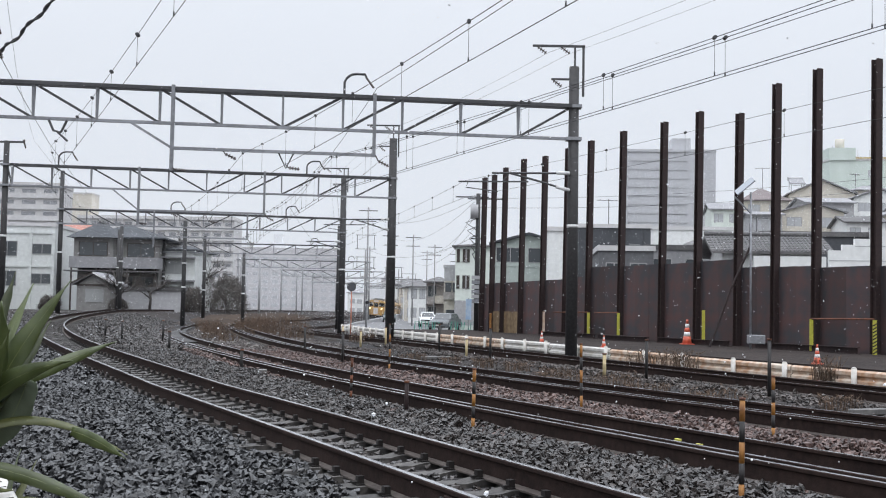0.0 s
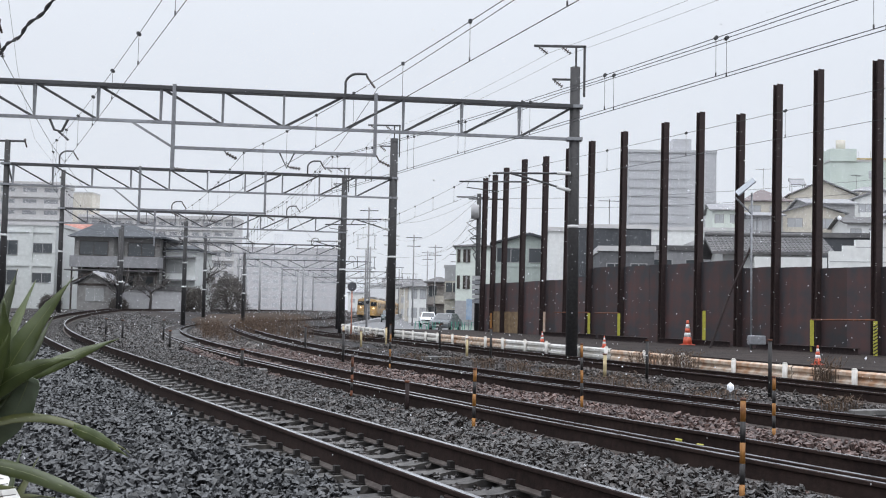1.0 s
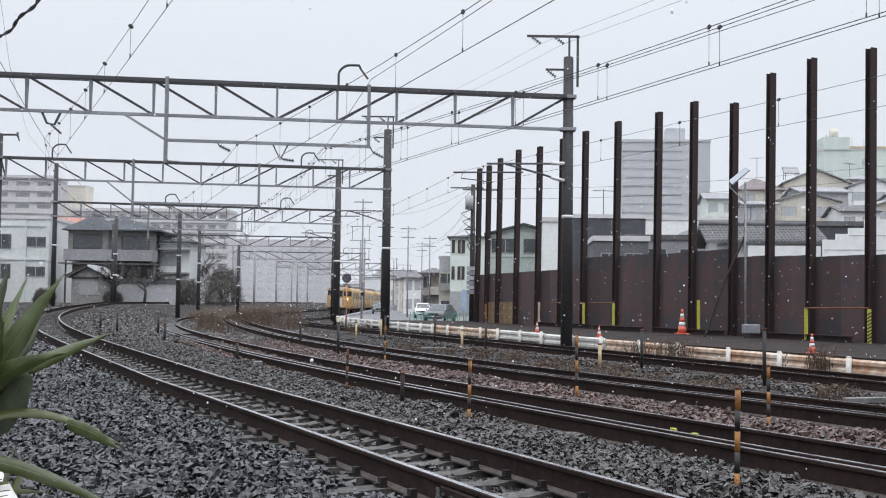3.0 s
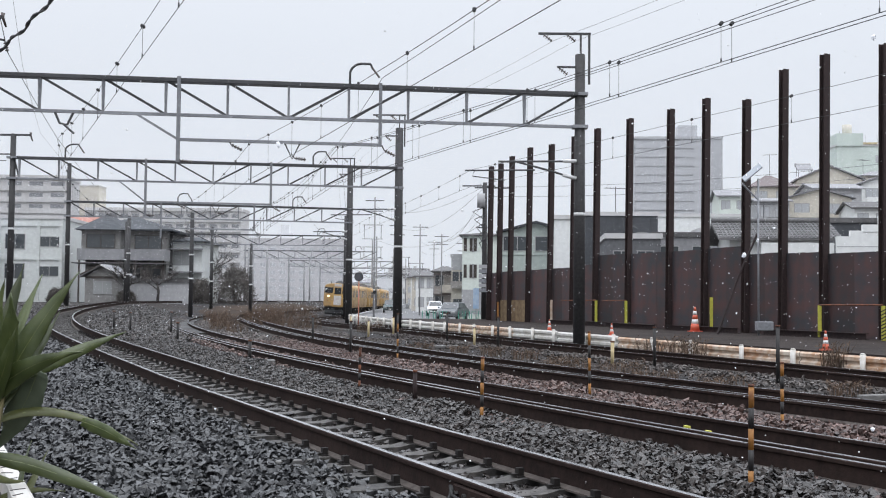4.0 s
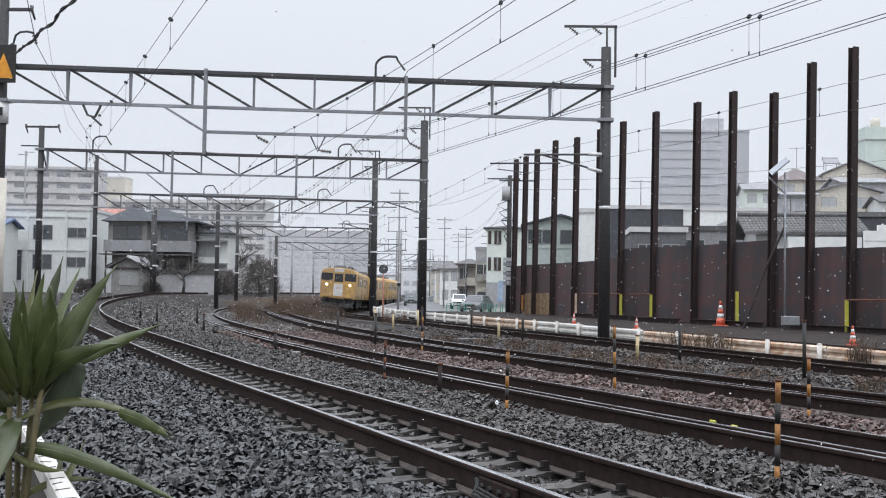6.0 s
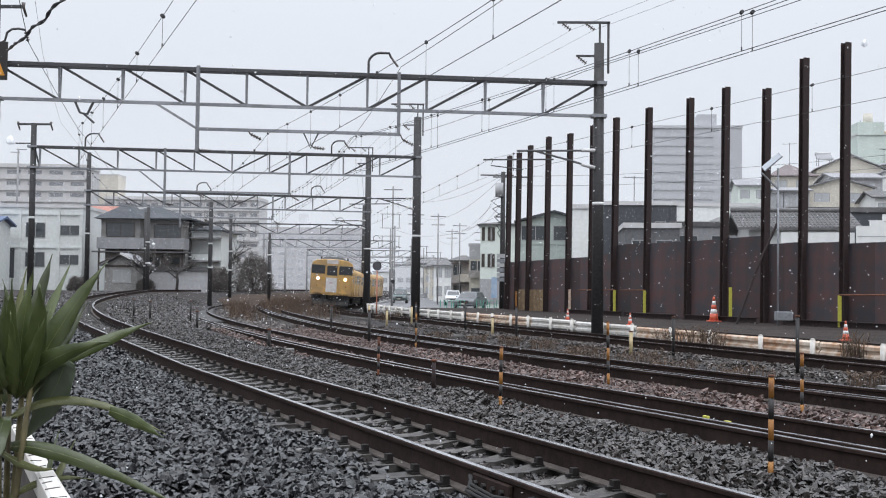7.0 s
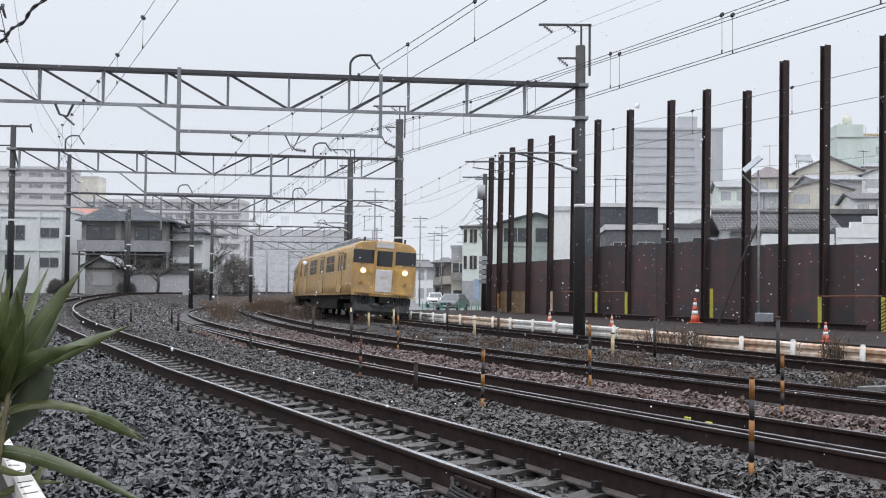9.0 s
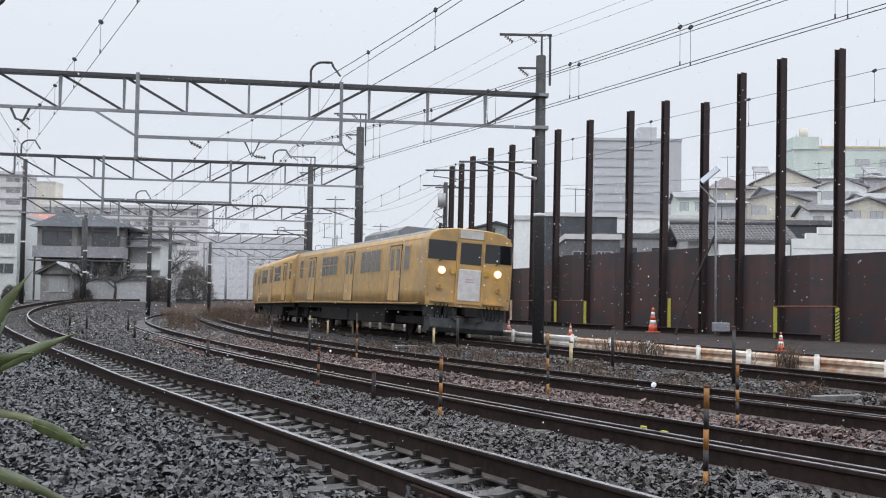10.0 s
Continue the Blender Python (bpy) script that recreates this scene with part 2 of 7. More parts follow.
M = dict(
    ground=ground_material(),
    stone=material("ballast_stone", (0.0048, 0.005, 0.0057), (0.038, 0.039, 0.042), spec=0.55, rough=0.24, grain=30, coarse=2.0, bump=0.3, vary=0.75, mixing=0.5),
    stone_brown=material("rusty_ballast", (0.033, 0.0185, 0.0165), (0.12, 0.077, 0.066), spec=0.4, rough=0.45, grain=30, coarse=2.0, bump=0.3, vary=0.6, mixing=0.5),
    rail_side=material("rusty_rail_web", (0.021, 0.015, 0.014), (0.038, 0.026, 0.023), spec=0.06, rough=0.85, grain=14, coarse=1.2, bump=0.2),
    stone_soil=material("earthy_ballast", (0.028, 0.023, 0.021), (0.088, 0.075, 0.069), spec=0.35, rough=0.5, grain=30, coarse=2.0, bump=0.3, vary=0.6, mixing=0.5),
    # earthy ballast again, lightened for the haze over the far tracks
    stone_far=material("hazed_brown_ballast", (0.05, 0.042, 0.038), (0.13, 0.112, 0.105), spec=0.4, rough=0.5, grain=30, coarse=2.0, bump=0.3, vary=0.6, mixing=0.5),
    stone_dull=material("brown_grey_ballast", (0.0095, 0.0078, 0.0074), (0.052, 0.044, 0.0405), spec=0.5, rough=0.28, grain=30, coarse=2.0, bump=0.3, vary=0.7, mixing=0.5),
    rail_foot=material("rail_foot_scale", (0.1, 0.085, 0.077), (0.06, 0.05, 0.046), rough=0.8, grain=20, coarse=3, bump=0.1, spec=0.2),
    rail_top=material("polished_rail_head", (0.62, 0.62, 0.64), (0.5, 0.5, 0.52), rough=0.22, metal=1.0, grain=5, coarse=0.5, bump=0.0),
    sleeper=material("wet_concrete_sleeper", (0.085, 0.078, 0.072), (0.028, 0.026, 0.025), rough=0.6, grain=12, coarse=3, bump=0.3, vary=0.2),
    clip=material("fastener_iron", (0.014, 0.0115, 0.011), rough=0.5, grain=30, bump=0.1),
    steel=material("galvanised_steel", (0.3, 0.31, 0.33), (0.19, 0.195, 0.21), rough=0.55, metal=0.25, grain=10, coarse=0.8, bump=0.05, streak=True),
    steel_dark=material("dark_painted_steel", (0.062, 0.063, 0.068), (0.036, 0.036, 0.039), rough=0.5, grain=10, coarse=0.7, bump=0.05, streak=True),
    mast=material("weathered_mast", (0.036, 0.0345, 0.0355), (0.02, 0.019, 0.02), rough=0.65, grain=12, coarse=1.0, bump=0.12, streak=True),
    slab_grey=material("wet_grey_slab", (0.16, 0.155, 0.15), (0.09, 0.087, 0.085), rough=0.7, grain=9, coarse=2.0, bump=0.15),
    concrete_pole=material("concrete_pole", (0.3, 0.295, 0.285), (0.2, 0.195, 0.19), rough=0.8, grain=9, coarse=0.9, bump=0.15, streak=True),
    pile=material("rusted_pile", (0.042, 0.027, 0.026), (0.026, 0.0195, 0.02), spec=0.25, rough=0.7, grain=9, coarse=1.0, bump=0.2, streak=True),
    sheet=material("rust_brown_sheet", (0.033, 0.0315, 0.036), (0.072, 0.035, 0.033), rough=0.6, grain=2.2, coarse=0.5, bump=0.08, vary=0.35, mixing=0.35),
    sheet_tan=material("bare_plywood", (0.23, 0.16, 0.085), (0.12, 0.075, 0.04), rough=0.7, grain=6, coarse=3, streak=True),
    wire=material("wire_copper_black", (0.06, 0.062, 0.068), rough=0.6, bump=0.0),
    # for poles and masts farther off: grey lightened to stand for haze
    mast_far=material("haze_pale_mast", (0.29, 0.29, 0.295), (0.2, 0.2, 0.205), rough=0.8, grain=9, coarse=0.9, bump=0.1, streak=True),
    insulator=material("brown_porcelain", (0.06, 0.045, 0.042), rough=0.3, bump=0.0),
    white_band=material("white_reflective_band", (0.72, 0.72, 0.72), (0.55, 0.55, 0.55), rough=0.5, grain=20, bump=0.05),
    white_paint=material("chalky_white_paint", (0.68, 0.68, 0.67), (0.42, 0.38, 0.33), rough=0.6, grain=7, coarse=1.2, bump=0.08, mixing=0.8),
    guard_rust=material("rust_stained_guardrail", (0.62, 0.56, 0.48), (0.36, 0.2, 0.11), rough=0.65, grain=5, coarse=0.8, bump=0.1, mixing=0.5),
    yellow=material("marker_yellow", (0.4, 0.18, 0.028), (0.13, 0.05, 0.02), rough=0.6, grain=22, coarse=5, bump=0.1, mixing=0.8),
    lime=material("reflective_lime", (0.5, 0.48, 0.06), (0.36, 0.34, 0.05), rough=0.5, grain=14, bump=0.0),
    black=material("marker_black", (0.022, 0.02, 0.02), rough=0.6, bump=0.05),
    rust=material("rust_orange", (0.16, 0.055, 0.025), (0.07, 0.03, 0.02), rough=0.8, grain=20, coarse=4, bump=0.2),
    cone=material("cone_orange", (0.6, 0.12, 0.06), (0.45, 0.08, 0.045), rough=0.5, grain=8, bump=0.03),
    train=material("train_yellow", (0.53, 0.32, 0.1), (0.35, 0.23, 0.11), rough=0.45, grain=3, coarse=0.6, bump=0.02, streak=True),
    train_roof=material("train_roof_grey", (0.2, 0.2, 0.205), (0.13, 0.13, 0.135), rough=0.7, grain=4, coarse=0.8),
    under=material("underframe_grime", (0.012, 0.011, 0.011), (0.022, 0.019, 0.018), spec=0.15, rough=0.85, grain=6, coarse=2),
    plough=material("grey_steel_skirt", (0.045, 0.047, 0.049), (0.025, 0.026, 0.027), spec=0.2, rough=0.6, grain=6, coarse=2),
    train_glass=glass("dark_train_glass", (0.012, 0.013, 0.015)),
    train_glass_side=glass("side_train_glass", (0.085, 0.068, 0.055), 0.18),
    train_dark=material("door_gap_black", (0.02, 0.017, 0.014), rough=0.7, bump=0),
    panel_white=material("door_white_panel", (0.6, 0.585, 0.575), (0.46, 0.43, 0.42), rough=0.45, grain=6, bump=0.02),
    head_lamp=lens_glow("headlamp_lit", (1.0, 0.72, 0.36), 7.0),
    # ring made to glow orange, imitating the halo round the lit lens
    lamp_ring=lens_glow("lamp_halo_glow", (1.0, 0.5, 0.14), 1.0),
    lamp_rim=material("lamp_bezel", (0.55, 0.33, 0.06), rough=0.4, bump=0),
    lettering=material("faded_red_print", (0.42, 0.26, 0.25), (0.46, 0.34, 0.33), rough=0.6, bump=0),
    tail_lamp=glass("unlit_tail_lamp", (0.3, 0.16, 0.1), 0.2),
    leaf=material("leaf_green", (0.082, 0.1, 0.029), (0.026, 0.042, 0.014), spec=0.5, rough=0.36, grain=30, coarse=6, bump=0.06, bump_scale=120, vary=0.4, mixing=1.3),
    leaf_old=material("leaf_olive", (0.1, 0.105, 0.03), (0.045, 0.054, 0.018), spec=0.5, rough=0.4, grain=30, coarse=6, bump=0.06, bump_scale=120, mixing=1.3),
    leaf_pale=material("leaf_pale_underside", (0.15, 0.18, 0.12), (0.085, 0.11, 0.07), spec=0.4, rough=0.5, grain=30, coarse=6, bump=0.06, bump_scale=120, mixing=1.3),
    leaf_rib=material("leaf_pale_rib", (0.2, 0.22, 0.1), rough=0.5, bump=0.0),
    stem=material("plant_stem", (0.13, 0.11, 0.045), (0.06, 0.05, 0.024), rough=0.8, grain=20),
    weed=material("dry_weed", (0.12, 0.078, 0.052), (0.062, 0.043, 0.032), rough=0.9, grain=9, coarse=2, vary=0.4),
    # twig and bush tones raised above their own, haze included in the colour
    twig=material("bare_twig", (0.075, 0.067, 0.064), rough=0.9, bump=0),
    bush=material("winter_bush", (0.15, 0.135, 0.125), (0.085, 0.078, 0.074), rough=0.9, vary=0.3),
    plaster_white=material("white_plaster", (0.78, 0.79, 0.78), (0.66, 0.67, 0.66), rough=0.8, grain=3, coarse=0.25, bump=0.05, streak=True),
    plaster_green=material("pale_green_render", (0.7, 0.75, 0.7), (0.6, 0.65, 0.6), rough=0.8, grain=3, coarse=0.3, bump=0.05, streak=True),
    render_mint=material("mint_green_render", (0.6, 0.675, 0.625), (0.51, 0.58, 0.535), rough=0.8, grain=3, coarse=0.3, bump=0.05, streak=True),
    plaster_sage=material("grey_green_render", (0.42, 0.47, 0.44), (0.34, 0.38, 0.36), rough=0.8, grain=3, coarse=0.3, bump=0.05, streak=True),
    plaster_office=material("weathered_white_render", (0.66, 0.68, 0.67), (0.54, 0.56, 0.55), rough=0.8, grain=3, coarse=0.25, bump=0.05, streak=True),
    plaster_cream=material("cream_render", (0.62, 0.58, 0.5), (0.48, 0.45, 0.4), rough=0.85, grain=3, coarse=0.3, bump=0.05, streak=True),
    plaster_grey=material("grey_render", (0.42, 0.42, 0.43), (0.33, 0.33, 0.34), rough=0.85, grain=3, coarse=0.3, bump=0.05, streak=True),
    plaster_tan=material("brown_render", (0.37, 0.345, 0.325), (0.26, 0.243, 0.23), rough=0.85, grain=3, coarse=0.4, bump=0.05, streak=True),
    concrete=material("apartment_concrete", (0.58, 0.57, 0.57), (0.5, 0.49, 0.49), rough=0.9, grain=1.5, coarse=0.12, bump=0.03, streak=True),
    concrete_pale=material("pale_tower_tile", (0.72, 0.73, 0.75), (0.64, 0.65, 0.67), rough=0.9, grain=1.5, coarse=0.12, bump=0.03, streak=True),
    clad_dull=material("dull_grey_cladding", (0.13, 0.132, 0.14), (0.09, 0.092, 0.1), rough=0.7, grain=4, coarse=0.5, streak=True),
    clad_mid=material("mid_grey_cladding", (0.27, 0.27, 0.28), (0.2, 0.2, 0.21), rough=0.7, grain=4, coarse=0.5, streak=True),
    mauve=material("mauve_grey_tile", (0.55, 0.54, 0.555), (0.49, 0.48, 0.495), rough=0.9, grain=1.5, coarse=0.12, bump=0.03, streak=True),
    dark_clad=material("charcoal_cladding", (0.07, 0.075, 0.085), (0.05, 0.053, 0.06), rough=0.6, grain=4, coarse=0.4),
    tile=material("grey_roof_tile", (0.13, 0.127, 0.127), (0.075, 0.073, 0.075), spec=0.3, rough=0.6, grain=8, coarse=1.0, vary=0.2),
    roof_blue=material("blue_sheet_roof", (0.06, 0.1, 0.2), (0.045, 0.07, 0.14), rough=0.5, grain=4, coarse=0.6),
    plaster_dusk=material("soot_grey_render", (0.25, 0.245, 0.24), (0.17, 0.165, 0.16), rough=0.85, grain=3, coarse=0.4, bump=0.05, streak=True),
    tile_wet=material("slate_blue_roof", (0.08, 0.086, 0.095), (0.052, 0.056, 0.062), spec=0.15, rough=0.7, grain=4, coarse=0.6),
    roof_red=material("faded_red_roof", (0.4, 0.19, 0.15), (0.32, 0.15, 0.12), rough=0.8, grain=3, coarse=0.5),
    # two roof tiles for farther houses, lightened to take the place of haze
    tile_old=material("haze_paled_tile", (0.27, 0.27, 0.28), (0.19, 0.19, 0.2), spec=0.25, rough=0.6, grain=4, coarse=0.5, bump=0.1),
    tile_brown=material("haze_paled_brown_tile", (0.17, 0.14, 0.14), (0.12, 0.1, 0.1), spec=0.25, rough=0.6, grain=4, coarse=0.5, bump=0.1),
    tower_tile=material("grey_tower_tile", (0.47, 0.475, 0.495), (0.41, 0.415, 0.435), rough=0.9, grain=1.5, coarse=0.12, bump=0.03, streak=True),
    # gravel tone raised to imitate snow haze on the distant bed
    gravel=material("hazed_far_gravel", (0.12, 0.12, 0.122), (0.055, 0.053, 0.053), rough=0.85, grain=9, coarse=0.6, bump=0.4, spec=0.05, mixing=0.3),
    dead_grass=material("dead_grass", (0.075, 0.056, 0.045), (0.04, 0.034, 0.03), rough=0.95, grain=7, coarse=1.0, bump=0.3, spec=0.03),
    timber=material("dark_timber", (0.07, 0.055, 0.048), (0.04, 0.033, 0.03), rough=0.8, grain=10, coarse=2, streak=True),
    pane=glass("window_pane", (0.06, 0.068, 0.075), 0.08),
    pane_light=glass("curtained_pane", (0.3, 0.31, 0.31), 0.15),
    frame_alu=material("window_frame_alu", (0.35, 0.35, 0.35), rough=0.5, bump=0),
    asphalt=material("wet_asphalt", (0.085, 0.085, 0.09), (0.12, 0.12, 0.125), rough=0.5, grain=40, coarse=0.3, bump=0.15),
    site=material("site_soil", (0.043, 0.034, 0.031), (0.02, 0.017, 0.016), spec=0.1, rough=0.85, grain=10, coarse=0.8, bump=0.3),
    car_silver=material("car_silver_paint", (0.5, 0.52, 0.54), rough=0.3, metal=0.6, bump=0),
    car_grey=material("car_grey_paint", (0.13, 0.14, 0.15), rough=0.3, metal=0.4, bump=0),
    car_white=material("car_white_paint", (0.75, 0.76, 0.77), rough=0.35, bump=0),
    pole_orange=material("faded_orange_pole", (0.5, 0.2, 0.13), (0.4, 0.16, 0.11), rough=0.6, bump=0),
    car_glass=glass("car_window_glass", (0.03, 0.034, 0.038), 0.12),
    car_teal=material("car_teal_paint", (0.05, 0.085, 0.085), rough=0.35, bump=0),
    tyre=material("tyre_rubber", (0.02, 0.02, 0.02), rough=0.9, bump=0),
    snow=snow_material(),
    # panes get paler with distance: snow haze mixed into the glass colour
    pane_mid=glass("hazed_apartment_pane", (0.22, 0.225, 0.24), 0.3),
    pane_far=glass("hazed_far_pane", (0.42, 0.43, 0.45), 0.4),
    green_fence=material("green_fence_paint", (0.06, 0.3, 0.22), rough=0.5, bump=0),
    ochre_pale=material("pale_ochre_paint", (0.6, 0.5, 0.28), (0.42, 0.33, 0.2), rough=0.7, grain=9, coarse=2, bump=0),
    sign_yellow=material("warning_yellow", (0.85, 0.36, 0.03), rough=0.5, bump=0),
    blue_sign=material("pale_blue_banner", (0.3, 0.46, 0.66), (0.55, 0.64, 0.74), rough=0.6, grain=3, coarse=1.5, bump=0),
    mirror=material("convex_mirror", (0.12, 0.12, 0.13), rough=0.1, metal=0.8, bump=0),
    solar=material("solar_glass", (0.3, 0.33, 0.37), (0.25, 0.27, 0.3), rough=0.15, bump=0),
)


# ---------------------------------------------------------------- mesh helpers
def link_bm(name, bm, mats, parent=None, label=""):
    me = bpy.data.meshes.new(name)
    bm.to_mesh(me)
    bm.free()
    for m in (mats if isinstance(mats, (list, tuple)) else [mats]):
        me.materials.append(m)
    ob = new(name, me)
    if parent is not None:
        ob.parent = parent
    if label:
        ob["label"] = label
    return ob


def part(name, bm, mat, parent, label=""):
    return link_bm(name, bm, mat, parent, label)


def thing(name, m, label, category, group="", kind=""):
    ob = new(name)
    ob.empty_display_size = 0.2
    ob.matrix_basis = m
    return tagged(ob, label, category, group, kind)


def box(bm, x0, x1, y0, y1, z0, z1, mat=0, m=None, bevel=0.0):
    vs = [bm.verts.new((x, y, z)) for z in (z0, z1) for y in (y0, y1) for x in (x0, x1)]
    if m is not None:
        for v in vs:
            v.co = m @ v.co
    fs = [bm.faces.new([vs[i] for i in q]) for q in
          ((0, 2, 3, 1), (4, 5, 7, 6), (0, 1, 5, 4), (2, 6, 7, 3), (0, 4, 6, 2), (1, 3, 7, 5))]
    for f in fs:
        f.material_index = mat
    if bevel:
        es = list({e for f in fs for e in f.edges})
        r = bmesh.ops.bevel(bm, geom=es, offset=bevel, segments=1, affect="EDGES", profile=0.5)
        for f in r["faces"]:
            f.material_index = mat
    return bm


def bar(bm, a, b, w, h=None, mat=0, up=(0, 0, 1)):
    """A square bar from a to b, w wide and h high."""
    a, b = Vector(a), Vector(b)
    h = h or w
    d = (b - a)
    n = d.normalized()
    side = n.cross(Vector(up))
    if side.length < 1e-4:
        side = n.cross(Vector((1, 0, 0)))
    side.normalize()
    u = side.cross(n)
    vs = []
    for p in (a, b):
        for s, t in ((-1, -1), (1, -1), (1, 1), (-1, 1)):
            vs.append(bm.verts.new(p + side * (s * w / 2) + u * (t * h / 2)))
    for q in ((3, 2, 1, 0), (4, 5, 6, 7), (0, 1, 5, 4), (1, 2, 6, 5), (2, 3, 7, 6), (3, 0, 4, 7)):
        f = bm.faces.new([vs[i] for i in q])
        f.material_index = mat
    return bm


def tube(bm, pts, r, n=8, mat=0, caps=True, r_end=None):
    """A round tube through the points, tapering to r_end."""
    pts = [Vector(p) for p in pts]
    rings = []
    ref = None
    for i, p in enumerate(pts):
        d = (pts[min(i + 1, len(pts) - 1)] - pts[max(i - 1, 0)]).normalized()
        if ref is None:
            ref = d.cross(Vector((0, 0, 1)))
            if ref.length < 1e-3:
                ref = d.cross(Vector((1, 0, 0)))
        ref = (ref - d * ref.dot(d)).normalized()
        other = d.cross(ref)
        rad = r if r_end is None else r + (r_end - r) * i / (len(pts) - 1)
        rings.append([bm.verts.new(p + (ref * math.cos(2 * math.pi * k / n) + other * math.sin(2 * math.pi * k / n)) * rad)
                      for k in range(n)])
    for a, b in zip(rings, rings[1:]):
        for k in range(n):
            f = bm.faces.new((a[k], a[(k + 1) % n], b[(k + 1) % n], b[k]))
            f.material_index = mat
            f.smooth = n > 6
    if caps:
        for f in (bm.faces.new(list(reversed(rings[0]))), bm.faces.new(rings[-1])):
            f.material_index = mat
    return bm


def prism(bm, outline, y0, y1, mat=0, axis="y"):
    """An outline in x, z drawn out along y (or in y, z along x)."""
    def at(p, q):
        return (p[0], q, p[1]) if axis == "y" else (q, p[0], p[1])
    a = [bm.verts.new(at(p, y0)) for p in outline]
    b = [bm.verts.new(at(p, y1)) for p in outline]
    fs = [bm.faces.new(a), bm.faces.new(list(reversed(b)))]
    for i in range(len(a)):
        j = (i + 1) % len(a)
        fs.append(bm.faces.new((a[j], a[i], b[i], b[j])))
    for f in fs:
        f.material_index = mat
    bmesh.ops.recalc_face_normals(bm, faces=fs)
    return bm


def B():
    return bmesh.new()


def tri_mesh(name, v, f, mat):
    """A mesh of loose triangles from arrays of points and corner indices."""
    me = bpy.data.meshes.new(name)
    v, f = np.asarray(v, np.float32).reshape(-1, 3), np.asarray(f, np.int32).reshape(-1)
    me.vertices.add(len(v))
    me.vertices.foreach_set("co", v.ravel())
    me.loops.add(len(f))
    me.loops.foreach_set("vertex_index", f)
    me.polygons.add(len(f) // 3)
    me.polygons.foreach_set("loop_start", np.arange(0, len(f), 3, dtype=np.int32))
    me.polygons.foreach_set("loop_total", np.full(len(f) // 3, 3, np.int32))
    me.update(calc_edges=True)
    me.shade_flat()
    me.materials.append(mat)
    return new(name, me)


# ---------------------------------------------------------------- the four tracks: start x, heading, climb, then the bend at each knot
KNOTS = (0, 15, 30, 45, 60, 80, 110, 130)
TRACKS = {
    "line_a": (1.9234, 24.264, 0.014433, -0.0011328, -0.0013809, 0.005536, 0.0075501, 0.0048741, 0.0035466, 0.0037193),
    "line_b": (5.674, 28.446, -1.0606e-06, 0.0063324, 0.0053003, 0.0029777, 0.0040156, 0.0058844, 0.0039974, 0.0029258),
    "line_c": (9.9688, 31.564, -2.4913e-07, 0.0076578, 0.0072248, 0.0066577, 0.002746, 0.0013132, 0.0057769, 0.0036485),
    "line_d": (12.54, 18.759, -0.0075, 8.8885e-05, -9.8014e-05, 6.0979e-05, 0.0026043, 0.0052015, 0.0052345, 0.0032352),
}
RAIL_Z = 0.17


def run_track(q, s0=-14, s1=300, ds=1.0):
    """Points of a centre line with their headings (left of +y); bends right, straight past 130 m."""
    x0, th0, g = q[:3]
    bends = list(q[3:]) + [0.0]
    th = radians(th0)
    x, y, out = x0, 5.0, []
    s = 0.0
    while s > s0:
        x += math.sin(th) * ds
        y -= math.cos(th) * ds
        s -= ds
    while s <= s1:
        if 0 <= s <= 130:
            th -= float(np.interp(s, KNOTS, bends)) * ds
        out.append((s, Vector((x, y, RAIL_Z + (g * min(66, max(0, s - 14)) if g > 0 else g * min(75, max(0, s - 45))))), th))
        x -= math.sin(th) * ds
        y += math.cos(th) * ds
        s += ds
    return out


LINES = {n: run_track(q) for n, q in TRACKS.items()}


def on_track(name, s, side=0.0, up=0.0):
    """The place s metres along a track, side metres to its right, and the heading there."""
    line = LINES[name]
    f = min(max(s - line[0][0], 0), len(line) - 1.001)
    i = int(f)
    f -= i
    p = line[i][1].lerp(line[i + 1][1], f)
    th = line[i][2] + (line[i + 1][2] - line[i][2]) * f
    return p + Vector((math.cos(th) * side, math.sin(th) * side, up)), th


def track_at_y(name, y):
    line = LINES[name]
    for (s, p, th), (s2, p2, th2) in zip(line, line[1:]):
        if p.y <= y < p2.y:
            return s + (y - p.y) / (p2.y - p.y)
    return line[-1][0]


def ground_z(x, y):
    """The bed is level; it climbs with the first track to the west, and falls off a little at its shoulder."""
    s = track_at_y("line_a", min(max(y, -5), 250))
    c, th = on_track("line_a", s)
    off = (x - c.x) * math.cos(th)
    rise = c.z - RAIL_Z
    d, _ = on_track("line_d", track_at_y("line_d", min(max(y, -5), 250)))
    dip = (d.z - RAIL_Z) * min(1, max(0, (x - d.x + 4.0) / 2.0))
    return rise * min(1, max(0, 1 - (off - 2.0) / 4.0)) + dip


# ---------------------------------------------------------------- ground
def build_ground():
    xs = sorted(set([-2500, -1200, -600, -300, -160, -100, -70] + [i for i in range(-56, 40, 2)] + [45, 60, 80, 120, 200, 400, 900, 2500]))
    ys = sorted(set([-600, -200, -60, -20] + [i for i in range(-8, 160, 2)] + [170, 190, 220, 260, 320, 420, 600, 1000, 2000, 4000]))
    bm = B()
    grid = [[bm.verts.new((x, y, ground_z(x, y) - 0.085 + (0.02 * noise.noise(Vector((x * 0.4, y * 0.4, 0))) if abs(x) < 40 and y < 60 else 0)))
             for x in xs] for y in ys]
    for a, b in zip(grid, grid[1:]):
        for i in range(len(xs) - 1):
            bm.faces.new((a[i], a[i + 1], b[i + 1], b[i])).smooth = True
    tagged(link_bm("ground", bm, M["ground"]), "dark wet stony railway ground with brown patches", "ground", kind="structure")


build_ground()


